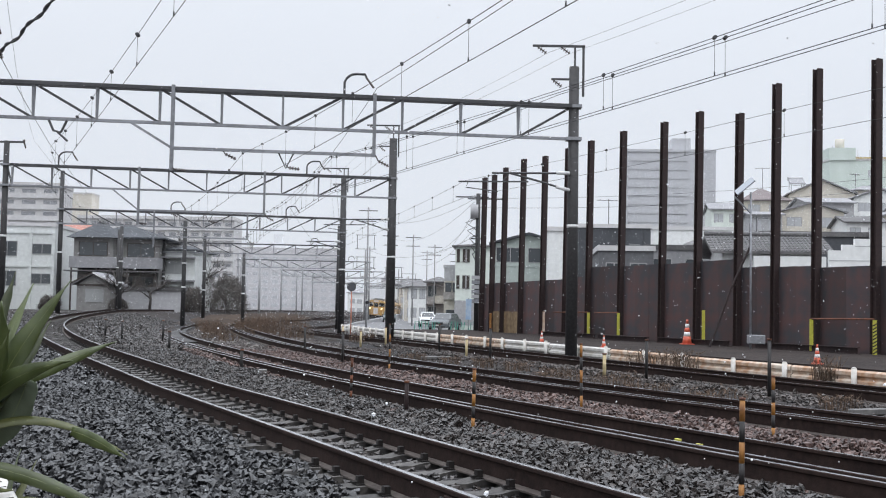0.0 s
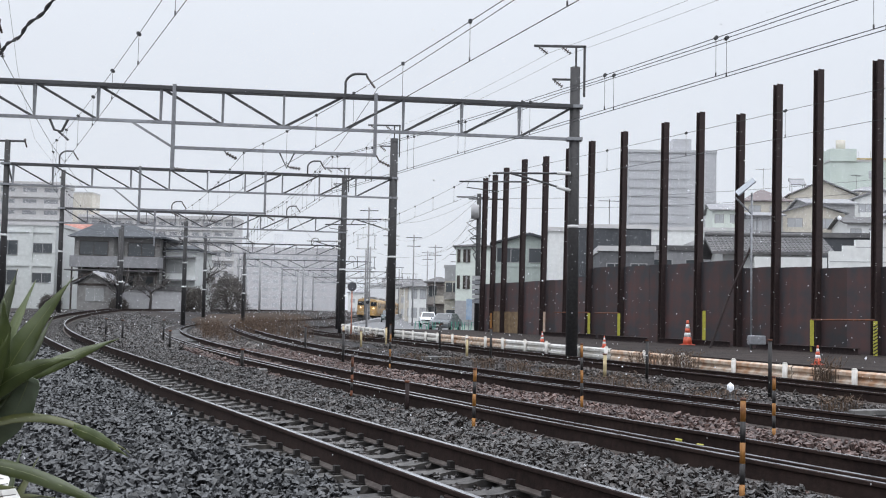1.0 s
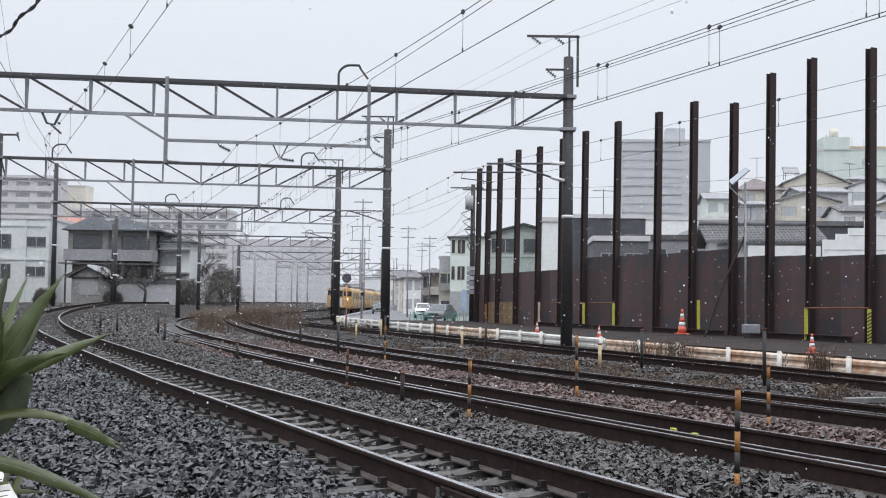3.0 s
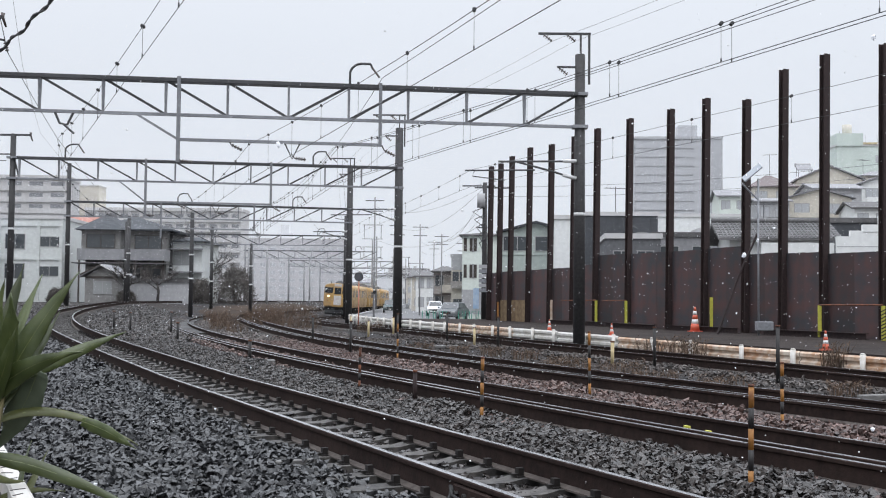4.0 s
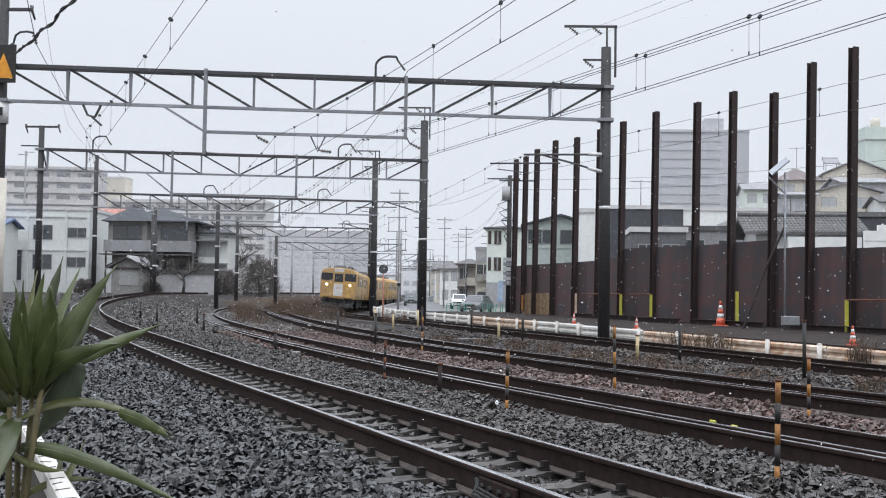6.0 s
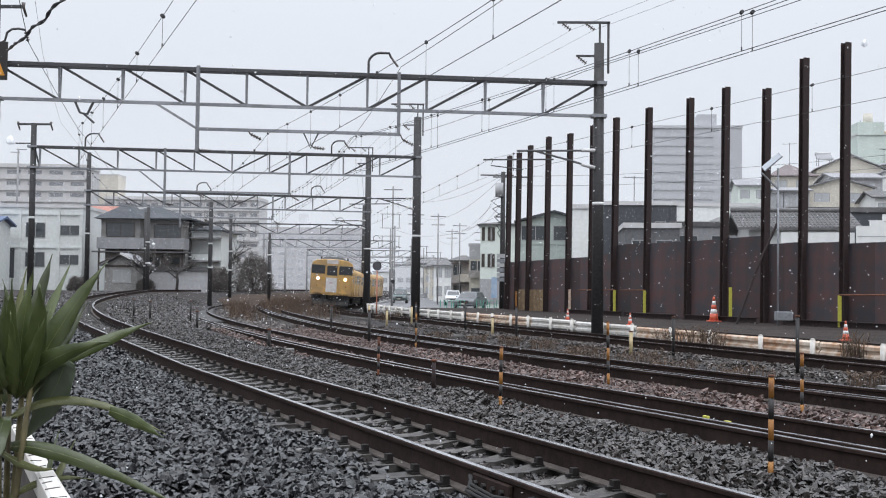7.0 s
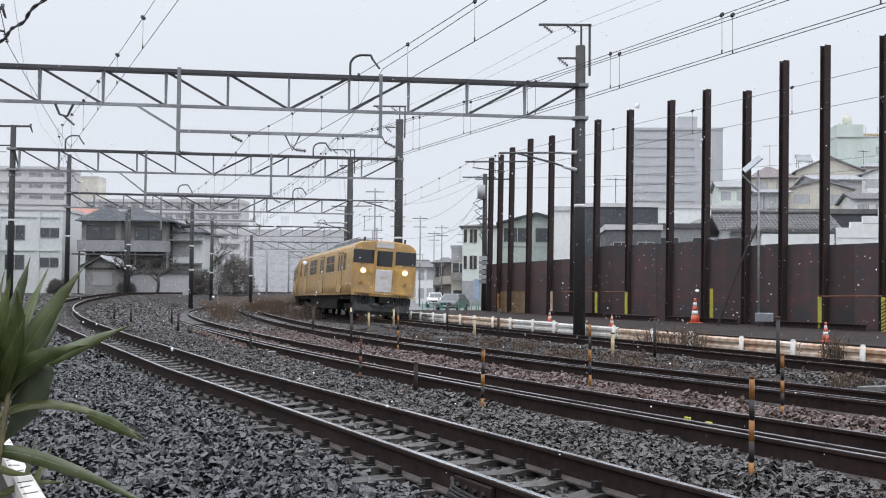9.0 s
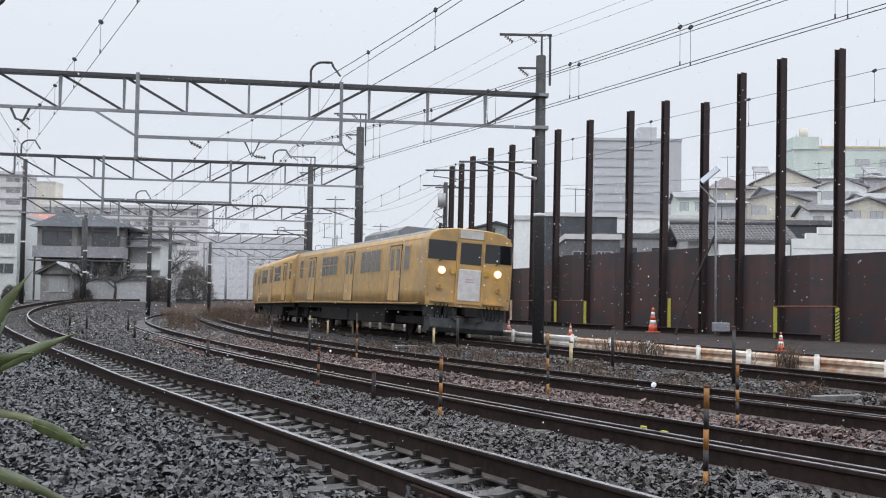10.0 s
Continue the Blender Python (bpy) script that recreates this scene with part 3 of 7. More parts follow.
def strip(name, track, s0, s1, left, right, z, mat, label, category, step=2.0, side_drop=0.9):
    """A level strip that follows a track, as a slab with sides."""
    bm = B()
    rows = []
    s = s0
    while s <= s1 + 1e-6:
        a, _ = on_track(track, s, left)
        b, _ = on_track(track, s, right)
        rows.append([bm.verts.new((a.x, a.y, z - side_drop)), bm.verts.new((a.x, a.y, z)), bm.verts.new((b.x, b.y, z)), bm.verts.new((b.x, b.y, z - side_drop))])
        s += step
    for p, q in zip(rows, rows[1:]):
        for i in range(3):
            bm.faces.new((p[i], p[i + 1], q[i + 1], q[i]))
    bmesh.ops.recalc_face_normals(bm, faces=bm.faces[:])
    return tagged(link_bm(name, bm, mat), label, category, kind="structure")


strip("road", "line_d", 60, 210, 3.1, 12.5, -0.16, M["asphalt"], "wet grey asphalt lane beside the railway", "road")
strip("pavement", "line_d", -12, 62, 2.5, 9.5, 0.34, M["site"], "muddy raised strip of the building site", "ground")


# added strip whose pale colour stands for haze above the far ground
strip("trackbed", "line_a", 40, 150, -7.5, 6.0, 0.055, M["gravel"], "crushed-stone trackbed of the far tracks, paled for snow haze", "trackbed", side_drop=0.25)


# ---------------------------------------------------------------- rails and sleepers
RAIL = [(-0.064, 0.0), (0.064, 0.0), (0.064, 0.014), (0.013, 0.034), (0.009, 0.155), (0.032, 0.168), (0.033, 0.192), (0.025, 0.2), (-0.025, 0.2),
        (-0.033, 0.192), (-0.032, 0.168), (-0.009, 0.155), (-0.013, 0.034), (-0.064, 0.014)]


def rail_mesh(track, side, s0, s1, drop=0.2, scale=1.0):
    bm = B()
    rings = []
    s = s0
    while s <= s1:
        p, th = on_track(track, s, side)
        r = Vector((math.cos(th), math.sin(th), 0))
        rings.append([bm.verts.new(p + r * x * scale + Vector((0, 0, z * scale - drop))) for x, z in RAIL])
        s += 1.0 if s < 60 else 2.0
    n = len(RAIL)
    for a, b in zip(rings, rings[1:]):
        for i in range(n):
            f = bm.faces.new((a[i], b[i], b[(i + 1) % n], a[(i + 1) % n]))
            f.material_index = 1 if i == 7 else 2 if i in (1, 2, 12, 13) else 0
    bm.faces.new(rings[0])
    bmesh.ops.recalc_face_normals(bm, faces=bm.faces[:])
    return bm


def sleeper_mesh():
    bm = B()
    prism(bm, [(-1.0, -0.14), (1.0, -0.14), (1.0, 0.0), (0.62, 0.01), (0.42, 0.01), (0.3, -0.012), (-0.3, -0.012), (-0.42, 0.01), (-0.62, 0.01), (-1.0, 0.0)], -0.11, 0.11)
    me = bpy.data.meshes.new("sleeper")
    bm.to_mesh(me)
    bm.free()
    me.materials.append(M["sleeper"])
    return me


def clip_mesh():
    bm = B()
    box(bm, -0.045, 0.045, -0.055, 0.055, 0.0, 0.022)
    box(bm, -0.026, 0.026, -0.03, 0.03, 0.022, 0.082)
    box(bm, -0.07, 0.02, -0.024, 0.024, 0.022, 0.04)
    me = bpy.data.meshes.new("fastener")
    bm.to_mesh(me)
    bm.free()
    me.materials.append(M["clip"])
    return me


SLEEPER, CLIP = sleeper_mesh(), clip_mesh()


def build_track(name, guards, sleepers_to, clips_to, label):
    top = thing("railway_track", Matrix(), label, "railway track", "railway tracks")
    for side in (-0.5335, 0.5335):
        part("rail", rail_mesh(name, side, -10, 220), [M["rail_side"], M["rail_top"], M["rail_foot"]], top, "rust-brown rail with a polished head")
    for g in guards:
        part("guard_rail", rail_mesh(name, g, -10, 75, drop=0.2, scale=0.98), [M["rail_side"], M["rail_top"], M["rail_foot"]], top)
    s = -6.0
    k = 0
    while s < sleepers_to:
        p, th = on_track(name, s)
        m = pose(p.x, p.y, p.z - 0.205, 0, 0, math.degrees(th) + random.uniform(-0.6, 0.6))
        ob = new("sleeper", SLEEPER)
        ob.parent, ob.matrix_basis = top, m
        if s < clips_to:
            for x, turn in ((-0.62, 0), (-0.45, 180), (0.45, 0), (0.62, 180)):
                c = new("fastener", CLIP)
                c.parent, c.matrix_basis = ob, pose(x, 0, 0.0, 0, 0, turn)
        s += 0.57
    return top


build_track("line_a", [], 66, 34, "curved railway track with rusty rails on concrete sleepers")
build_track("line_b", [-0.31], 56, 0, "curved railway track with guard rail in grey ballast")
build_track("line_c", [-0.31], 46, 0, "curved railway track in rust-stained ballast")
build_track("line_d", [], 60, 0, "outer curved railway track the yellow train runs on")


# ---------------------------------------------------------------- ballast
def stones(name, spots, sizes, mat, label):
    """Angular stones at the given places, joined into one mesh."""
    base = np.array([(-1, -1, -1), (1, -1, -1), (0, 1, -1), (-1, -1, 1), (1, -1, 1), (0, 1, 1)], float)
    tris = np.array([(0, 2, 1), (3, 4, 5), (0, 1, 4), (0, 4, 3), (1, 2, 5), (1, 5, 4), (2, 0, 3), (2, 3, 5)])
    n = len(spots)
    rng = np.random.default_rng(7 + n)
    q = rng.normal(size=(n, 4))
    q /= np.linalg.norm(q, axis=1)[:, None]
    w, x, y, z = q.T
    R = np.stack([1 - 2 * (y * y + z * z), 2 * (x * y - z * w), 2 * (x * z + y * w), 2 * (x * y + z * w), 1 - 2 * (x * x + z * z), 2 * (y * z - x * w),
                  2 * (x * z - y * w), 2 * (y * z + x * w), 1 - 2 * (x * x + y * y)], 1).reshape(n, 3, 3)
    shape = rng.uniform((0.65, 0.6, 0.3), (1.15, 1.15, 0.75), (n, 3))[:, None, :] * (base[None] + rng.uniform(-0.45, 0.45, (n, len(base), 3)))
    v = np.einsum("nij,nkj->nki", R, shape) * np.asarray(sizes)[:, None, None]
    v[:, :, 2] *= 0.8
    v = v + np.asarray(spots)[:, None, :]
    f = tris[None] + (np.arange(n) * len(base))[:, None, None]
    return tagged(tri_mesh(name, v, f, mat), label, "ballast", kind="stuff")


def scatter(track, s0, s1, left, right, count, size, lift=0.0, gap=None, seed=1, heap=0.0):
    rng = np.random.default_rng(seed)
    spots, sizes = [], []
    for a, b, c, d in zip(rng.uniform(0, 1, count), rng.uniform(left, right, count), rng.uniform(0.65, 1.25, count), rng.uniform(0, 1, count)):
        s = s0 + (s1 - s0) * a ** 1.25
        if gap and abs(abs(b) - 0.5335) < 0.09:
            continue
        p, th = on_track(track, s, b)
        z = ground_z(p.x, p.y) + lift - 0.085 + 0.085 * d + heap * (noise.noise(Vector((p.x * 0.7, p.y * 0.7, 3.1))) + 0.5 * noise.noise(Vector((p.x * 2.6, p.y * 2.6, 7.7))))
        if gap and abs(b) < 1.05:
            z -= 0.05
        spots.append((p.x, p.y, z))
        sizes.append(size * c)
    return spots, sizes


sp, sz = scatter("line_a", -4, 16, -6.0, -0.78, 74000, 0.029, 0.02, seed=1, heap=0.09)
sp2, sz2 = scatter("line_a", 16, 48, -5.5, -0.72, 24000, 0.045, 0.02, seed=2, heap=0.06)
stones("ballast", sp + sp2, sz + sz2, M["stone"], "loose dark wet crushed stone beside the track")
sp, sz = scatter("line_a", -4, 30, -0.75, 0.75, 12500, 0.029, 0.0, gap=True, seed=3)
sp2, sz2 = scatter("line_a", -2, 30, 0.72, 2.5, 56000, 0.027, 0.02, seed=4, heap=0.07)
stones("ballast", sp + sp2, sz + sz2, M["stone_dull"], "grey-brown crushed stone between sleepers and tracks")
sp, sz = scatter("line_b", -2, 34, 0.62, 2.6, 30000, 0.033, 0.03, seed=5, heap=0.06)
sp2, sz2 = scatter("line_b", -2, 34, -1.0, 0.6, 10000, 0.036, 0.04, gap=True, seed=6)
stones("ballast", sp + sp2, sz + sz2, M["stone_brown"], "rust-stained crushed stone between the tracks")
sp, sz = scatter("line_c", -2, 40, -0.9, 1.5, 11000, 0.038, 0.0, seed=8, heap=0.05)
stones("ballast", sp, sz, M["stone_brown"], "rust-stained crushed stone of the third track")
sp, sz = scatter("line_c", -2, 40, 1.5, 4.2, 3600, 0.034, -0.03, seed=18, heap=0.05)
sp2, sz2 = scatter("line_d", 4, 44, -1.5, -0.2, 6500, 0.042, 0.0, seed=19, heap=0.04)
stones("ballast", sp + sp2, sz + sz2, M["stone_soil"], "grey crushed stone beside the outer track")
for track, s0, s1, left, right, count, size, mat, seed, what in (
        ("line_a", 30, 78, 0.75, 4.6, 13000, 0.05, "stone_dull", 21, "dark crushed stone between the bending tracks"),
        ("line_a", 46, 84, -5.5, -0.75, 7500, 0.06, "stone_dull", 25, "dark crushed stone outside the bend"),
        ("line_a", 30, 70, -0.75, 0.75, 4200, 0.045, "stone_dull", 22, "dark crushed stone between far sleepers"),
        # stones of these two beds are coloured paler in place of haze
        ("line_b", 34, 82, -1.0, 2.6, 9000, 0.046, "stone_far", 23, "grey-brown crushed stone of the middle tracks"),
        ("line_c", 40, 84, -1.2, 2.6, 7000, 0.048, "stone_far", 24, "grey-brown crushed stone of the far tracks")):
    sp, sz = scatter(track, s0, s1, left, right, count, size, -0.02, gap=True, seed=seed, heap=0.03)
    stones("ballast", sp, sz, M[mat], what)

# ---------------------------------------------------------------- gantries
def gantry(right, left, z_top, z_bot, mast_r, mast_l, panels=9, label="grey steel lattice gantry over the railway tracks", w=0.09, hanger=None, hoops=(), vees=(), first=None, pitch=None, r_mast=0.2):
    """A lattice beam from the right foot to the left foot (x, y, z); masts rise above it. hanger: (u0, u1, z) of the frame hung below, in metres from the right."""
    r, l = Vector(right), Vector(left)
    top = thing("gantry", Matrix.Translation(r), label, "gantry", "catenary gantries")
    d = Vector((l.x - r.x, l.y - r.y, 0))
    L = d.length
    d.normalize()
    n = Vector((-d.y, d.x, 0))

    def at(u, z, off=0.0):
        return d * u + n * off + Vector((0, 0, z - r.z))
    for u, foot, head in ((0.0, r.z, mast_r), (L, l.z, mast_l)):
        bm = B()
        rr = r_mast if u == 0 else 0.165
        tube(bm, [at(u, foot - 0.8), at(u, head)], rr, 12, r_end=rr * 0.8)
        # past 130 m the mast colour itself is paled, as haze would
        m_ob = part("mast", bm, M["mast" if r.y < 130 else "mast_far"], top, "dark round steel mast" if r.y < 130 else "round mast in a colour paled for haze")
        for z in (foot + 4.1,):
            bm = B()
            tube(bm, [at(u, z), at(u, z + 0.1)], rr * 0.93, 12)
            part("band", bm, M["white_band"], m_ob)
        for z in (z_top, z_bot):
            bm = B()
            box(bm, -0.24, 0.24, -0.2, 0.2, -0.05, 0.05, m=Matrix.Translation(at(u, z)))
            part("clamp", bm, M["steel"], m_ob)
    for z, ww, mat, nm in ((z_top, 0.11, "steel_dark", "top_chord"), (z_bot, 0.09, "steel", "bottom_chord")):
        bm = B()
        for off in ((-0.16, 0.16) if nm == "top_chord" else (0.0,)):
            bar(bm, at(0.1, z, off), at(L - 0.1, z, off), 0.08 if off else 0.1, ww)
        part(nm, bm, M[mat], top)
    nodes = [first + pitch * k for k in range(panels)] if first else [L * k / panels for k in range(1, panels)]
    nodes = [u for u in nodes if 0.3 < u < L - 0.2]
    for u in nodes:
        bm = B()
        bar(bm, at(u, z_bot), at(u, z_top, -0.12), w * 0.75)
        bar(bm, at(u, z_bot), at(u, z_top, 0.12), w * 0.75)
        part("lattice_post", bm, M["steel"], top)
    ends = [0.05] + nodes + [L - 0.05]
    for u, u2 in zip(ends, ends[1:]):
        bm = B()
        if u2 < L / 2 + 0.5:
            bar(bm, at(u, z_top), at(u2, z_bot), w * 0.8)
        else:
            bar(bm, at(u, z_bot), at(u2, z_top), w * 0.8)
        part("lattice_diagonal", bm, M["steel_dark"], top)
    if hanger:
        u0, u1, z = hanger
        bm = B()
        bar(bm, at(u0, z_top + 0.1, 0.2), at(u0, z - 0.05, 0.2), 0.1)
        bar(bm, at(u1, z_top + 0.1, 0.2), at(u1, z - 0.68, 0.2), 0.1)
        bar(bm, at(u0, z, 0.2), at(u1, z, 0.2), 0.09)
        bar(bm, at(u1 + 1.3, z_bot, 0.1), at(u1, z, 0.2), 0.07)
        part("hanging_frame", bm, M["steel"], top)
        um = u0 + 0.44 * (u1 - u0)
        bm = B()
        tube(bm, [at(um + 0.24, z, 0.2), at(um, z - 0.5, 0.2), at(um - 0.24, z, 0.2)], 0.028, 6)
        part("wire_bracket", bm, M["steel_dark"], top)
        for u, dz in ((u0 - 0.05, -0.05), (u1 - 0.02, -0.62), (u0 + 0.755 * (u1 - u0), 0.0), (um, -0.45)):
            bm = B()
            steep = 0.55 if dz > -0.1 else 0.12
            tube(bm, [at(u, z + dz + 0.05, 0.2), at(u - 0.08, z + dz - 0.2 * steep, 0.2), at(u - 0.42, z + dz - 0.2 * steep - 0.3 * steep, 0.2)], 0.022, 6)
            for k in range(4):
                p = at(u - 0.12 - 0.08 * k, z + dz - 0.2 * steep - (0.04 + 0.07 * k) * steep, 0.2)
                tube(bm, [p, p + Vector((0.03, 0, -0.02 * steep))], 0.055, 8)
            part("insulator", bm, M["insulator"], top)
    for u in hoops:
        bm = B()
        pts = [at(u + 0.35, z_top, 0)]
        for k in range(7):
            pts.append(at(u + 0.35 - 0.25 * (1 - math.cos(k * math.pi / 12)) - 0.02 * k, z_top + 0.45 + 0.28 * math.sin(k * math.pi / 12), 0))
        pts.append(at(u - 0.28, z_top + 0.73, 0))
        pts.append(at(u - 0.33, z_top + 0.62, 0))
        tube(bm, pts, 0.04, 6)
        part("wire_hoop", bm, M["steel_dark"], top)
        bm = B()
        tube(bm, [at(u - 0.33, z_top + 0.62, 0), at(u - 0.55, z_top + 0.3, 0.1)], 0.035, 6)
        part("insulator", bm, M["insulator"], top)
    for u in vees:
        bm = B()
        tube(bm, [at(u + 0.28, z_bot), at(u + 0.12, z_bot - 0.36), at(u - 0.1, z_bot - 0.4), at(u - 0.28, z_bot)], 0.04, 6)
        tube(bm, [at(u, z_bot - 0.4), at(u - 0.3, z_bot - 0.66)], 0.035, 6)
        part("wire_bracket", bm, M["steel_dark"], top)
    return top, at


G1 = ((4.07, 35.54, 0.0), (-14.2, 33.0, 0.35))
gantry(*G1, 7.97, 6.93, 9.25, 11.4, panels=10, hanger=(6.36, 12.45, 6.15), hoops=(6.95,), vees=(15.82,), first=1.8, pitch=1.8425, r_mast=0.195)
G2 = ((-2.66, 57.0, -0.05), (-21.2, 54.0, 0.5))
gantry(*G2, 8.1, 7.1, 10.15, 9.25, panels=10, hanger=(6.43, 12.5, 6.08), first=1.91, pitch=1.84, r_mast=0.24, hoops=(4.0, 16.0), label="second grey lattice gantry across the tracks")
G3 = ((-6.85, 76.0, -0.05), (-24.6, 72.0, 0.6))
gantry(*G3, 7.53, 6.6, 10.3, 10.0, panels=10, first=1.9, pitch=1.84, r_mast=0.24, hanger=(6.4, 12.4, 5.95), hoops=(3.5, 11.0), label="far grey lattice gantry across the curve")
for i, (x, y) in enumerate(((-10.75, 115.0), (-10.0, 152.0), (-9.6, 190.0), (-9.2, 232.0), (-9.0, 280.0))):
    gantry((x, y, 0.0), (x - 17.5, y - 1.5, 0.3), 7.9, 6.9, 10.0, 8.6, panels=8, hoops=(2.5,), label="distant lattice gantry over the straight tracks", w=0.11, r_mast=0.2 if y < 130 else 0.13)


def rise_frame(x, y, z, turn=0.0):
    """The bracket at a mast's head that carries feeder wires."""
    top = thing("feeder_bracket", pose(x, y, z, 0, 0, turn), "steel feeder-wire bracket with hanging insulators", "bracket", "feeder brackets")
    bm = B()
    bar(bm, (0.27, 0, -0.9), (0.27, 0, 0.72), 0.07)
    bar(bm, (0.0, 0, -0.3), (0.0, 0, 0.7), 0.06)
    bar(bm, (0.32, 0, 0.72), (-1.35, 0, 0.72), 0.07)
    bar(bm, (0.0, 0, -0.35), (-0.75, 0, -0.35), 0.06)
    part("arm", bm, M["steel_dark"], top)
    for u, z0 in ((-0.45, 0.7), (-1.2, 0.7), (-0.7, -0.37)):
        bm = B()
        tube(bm, [(u, 0, z0), (u + 0.28, 0, z0 - 0.22)], 0.02, 6)
        for k in range(4):
            tube(bm, [(u + 0.07 * k + 0.03, 0, z0 - 0.03 - 0.055 * k), (u + 0.07 * k + 0.055, 0, z0 - 0.045 - 0.055 * k)], 0.065, 8)
        part("insulator", bm, M["insulator"], top)
    return top


rise_frame(4.09, 35.54, 9.2)
rise_frame(-2.66, 57.0, 10.1)
rise_frame(-6.85, 76.0, 10.25)


def cross_tee(x, y, z):
    top = thing("cross_arm", pose(x, y, z), "steel cross-arm with two insulators on a mast head", "cross-arm")
    bm = B()
    bar(bm, (-0.8, 0, 0), (0.85, 0, 0), 0.09)
    part("arm", bm, M["steel_dark"], top)
    bm = B()
    bar(bm, (-0.95, -0.1, -0.95), (0.0, -0.1, -0.95), 0.06)
    part("lower_arm", bm, M["steel_dark"], top)
    for u in (-0.78, 0.83):
        bm = B()
        tube(bm, [(u, 0, 0.12), (u, 0, -0.02), (u + 0.1, 0, -0.3)], 0.06, 7, r_end=0.03)
        part("insulator", bm, M["insulator"], top)


cross_tee(-21.2, 54.0, 9.2)
cross_tee(-14.2, 33.0, 9.68)


def curved_bracket(x, y, z):
    """A bent tube on the mast from which an insulator holds a feeder wire."""
    top = thing("curved_bracket", pose(x, y, z), "bent steel tube bracket with a ribbed insulator", "bracket")
    bm = B()
    tube(bm, [(0.12, 0, -0.2), (0.3, 0, -0.08), (0.36, 0, 0.16), (0.5, 0, 0.26), (0.7, 0, 0.28), (0.9, 0, 0.24)], 0.035, 8)
    part("tube", bm, M["steel_dark"], top)
    bm = B()
    tube(bm, [(0.9, 0, 0.24), (1.0, 0, -0.12)], 0.02, 6)
    for k in range(4):
        tube(bm, [(0.92 + 0.02 * k, 0, 0.16 - 0.07 * k), (0.925 + 0.02 * k, 0, 0.14 - 0.07 * k)], 0.06, 8)
    part("insulator", bm, M["insulator"], top)


curved_bracket(-14.2, 33.0, 8.74)


def cantilever(x, y, z, reach, label="black bracket arm holding the overhead wire"):
    top = thing("bracket_arm", pose(x, y, z), label, "bracket arm", "bracket arms")
    bm = B()
    tube(bm, [(-0.15, 0, 0), (-reach * 0.76, 0, -0.03)], 0.035, 6)
    tube(bm, [(-0.15, 0, -0.55), (-0.9, 0, -0.32), (-reach * 0.59, 0, -0.03)], 0.035, 6)
    tube(bm, [(-reach * 1.07, 0, -0.32), (-reach * 0.42, 0, -0.29)], 0.028, 6)
    tube(bm, [(-reach * 0.6, 0, -0.03), (-reach * 0.66, 0, -0.3)], 0.02, 6)
    tube(bm, [(-reach * 0.98, 0, -0.32), (-reach, 0, -0.5), (-reach * 0.7, 0, -0.62)], 0.018, 6)
    part("arm", bm, M["steel_dark"], top)
    for z0 in (0.0, -0.55):
        bm = B()
        tube(bm, [(-0.12, 0, z0), (-0.55, 0, z0 + (0.01 if z0 == 0 else 0.12))], 0.06, 8)
        part("insulator", bm, M["white_band"], top)
    return top


cantilever(4.07, 35.4, 5.82, 3.4)
cantilever(-2.66, 56.9, 6.0, 3.2)
cantilever(-6.85, 75.9, 6.0, 3.2)


def lone_mast(x, y, z0, z1, r=0.16, label="dark round mast beside the tracks", arms=(), mat="mast"):
    top = thing("catenary_mast", pose(x, y, z0), label, "mast", "catenary masts")
    bm = B()
    tube(bm, [(0, 0, -0.9), (0, 0, z1 - z0)], r, 10, r_end=r * 0.8)
    # poles beyond 105 m take the haze-paled colour
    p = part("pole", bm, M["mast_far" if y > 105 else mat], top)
    for z in (2.4, 4.0):
        if z < z1 - z0 and y < 105:
            bm = B()
            tube(bm, [(0, 0, z), (0, 0, z + 0.1)], r * 1.02, 10)
            part("band", bm, M["white_band"], p)
    for z, a, b in arms:
        bm = B()
        bar(bm, (a, 0, z - z0), (b, 0, z - z0), 0.07)
        part("cross_arm", bm, M["steel_dark"], top)
    return top


lone_mast(-17.3, 75.0, 0.25, 7.1)
lone_mast(-20.2, 95.0, 0.4, 7.4)
lone_mast(-17.4, 98.0, 0.2, 6.2)
lone_mast(-24.4, 85.0, 0.7, 7.6)
lone_mast(-29.5, 102.0, 0.8, 8.3)
for x, y, z0, h in ((-27.2, 118, 0.9, 7.6), (-23.0, 128, 0.4, 7.2), (-24.5, 150, 0.3, 8.0), (-29.0, 165, 0.4, 8.4), (-21.5, 172, 0.2, 7.8), (-26.0, 200, 0.2, 8.2), (-22.5, 138, 0.3, 6.4)):
    lone_mast(x, y, z0, h, 0.14, "slim dark mast beside the straight tracks")

for x, y, h in ((-6.5, 96, 10.2), (-5.2, 110, 9.0), (-3.2, 118, 9.4), (-1.0, 128, 9.0), (-2.2, 150, 9.5), (1.5, 135, 8.6)):
    lone_mast(x, y, -0.2, h, 0.085, "slim grey pole beside the street", mat="mast_far", arms=((h - 0.3, -0.8, 0.8), (h - 1.2, -0.7, 0.7)))


lone_mast(-52.8, 130.0, 0.5, 17.3, 0.13, "tall pale lamp mast behind the offices", arms=((17.2, -0.2, 1.0), (16.9, -0.9, 0.2)))


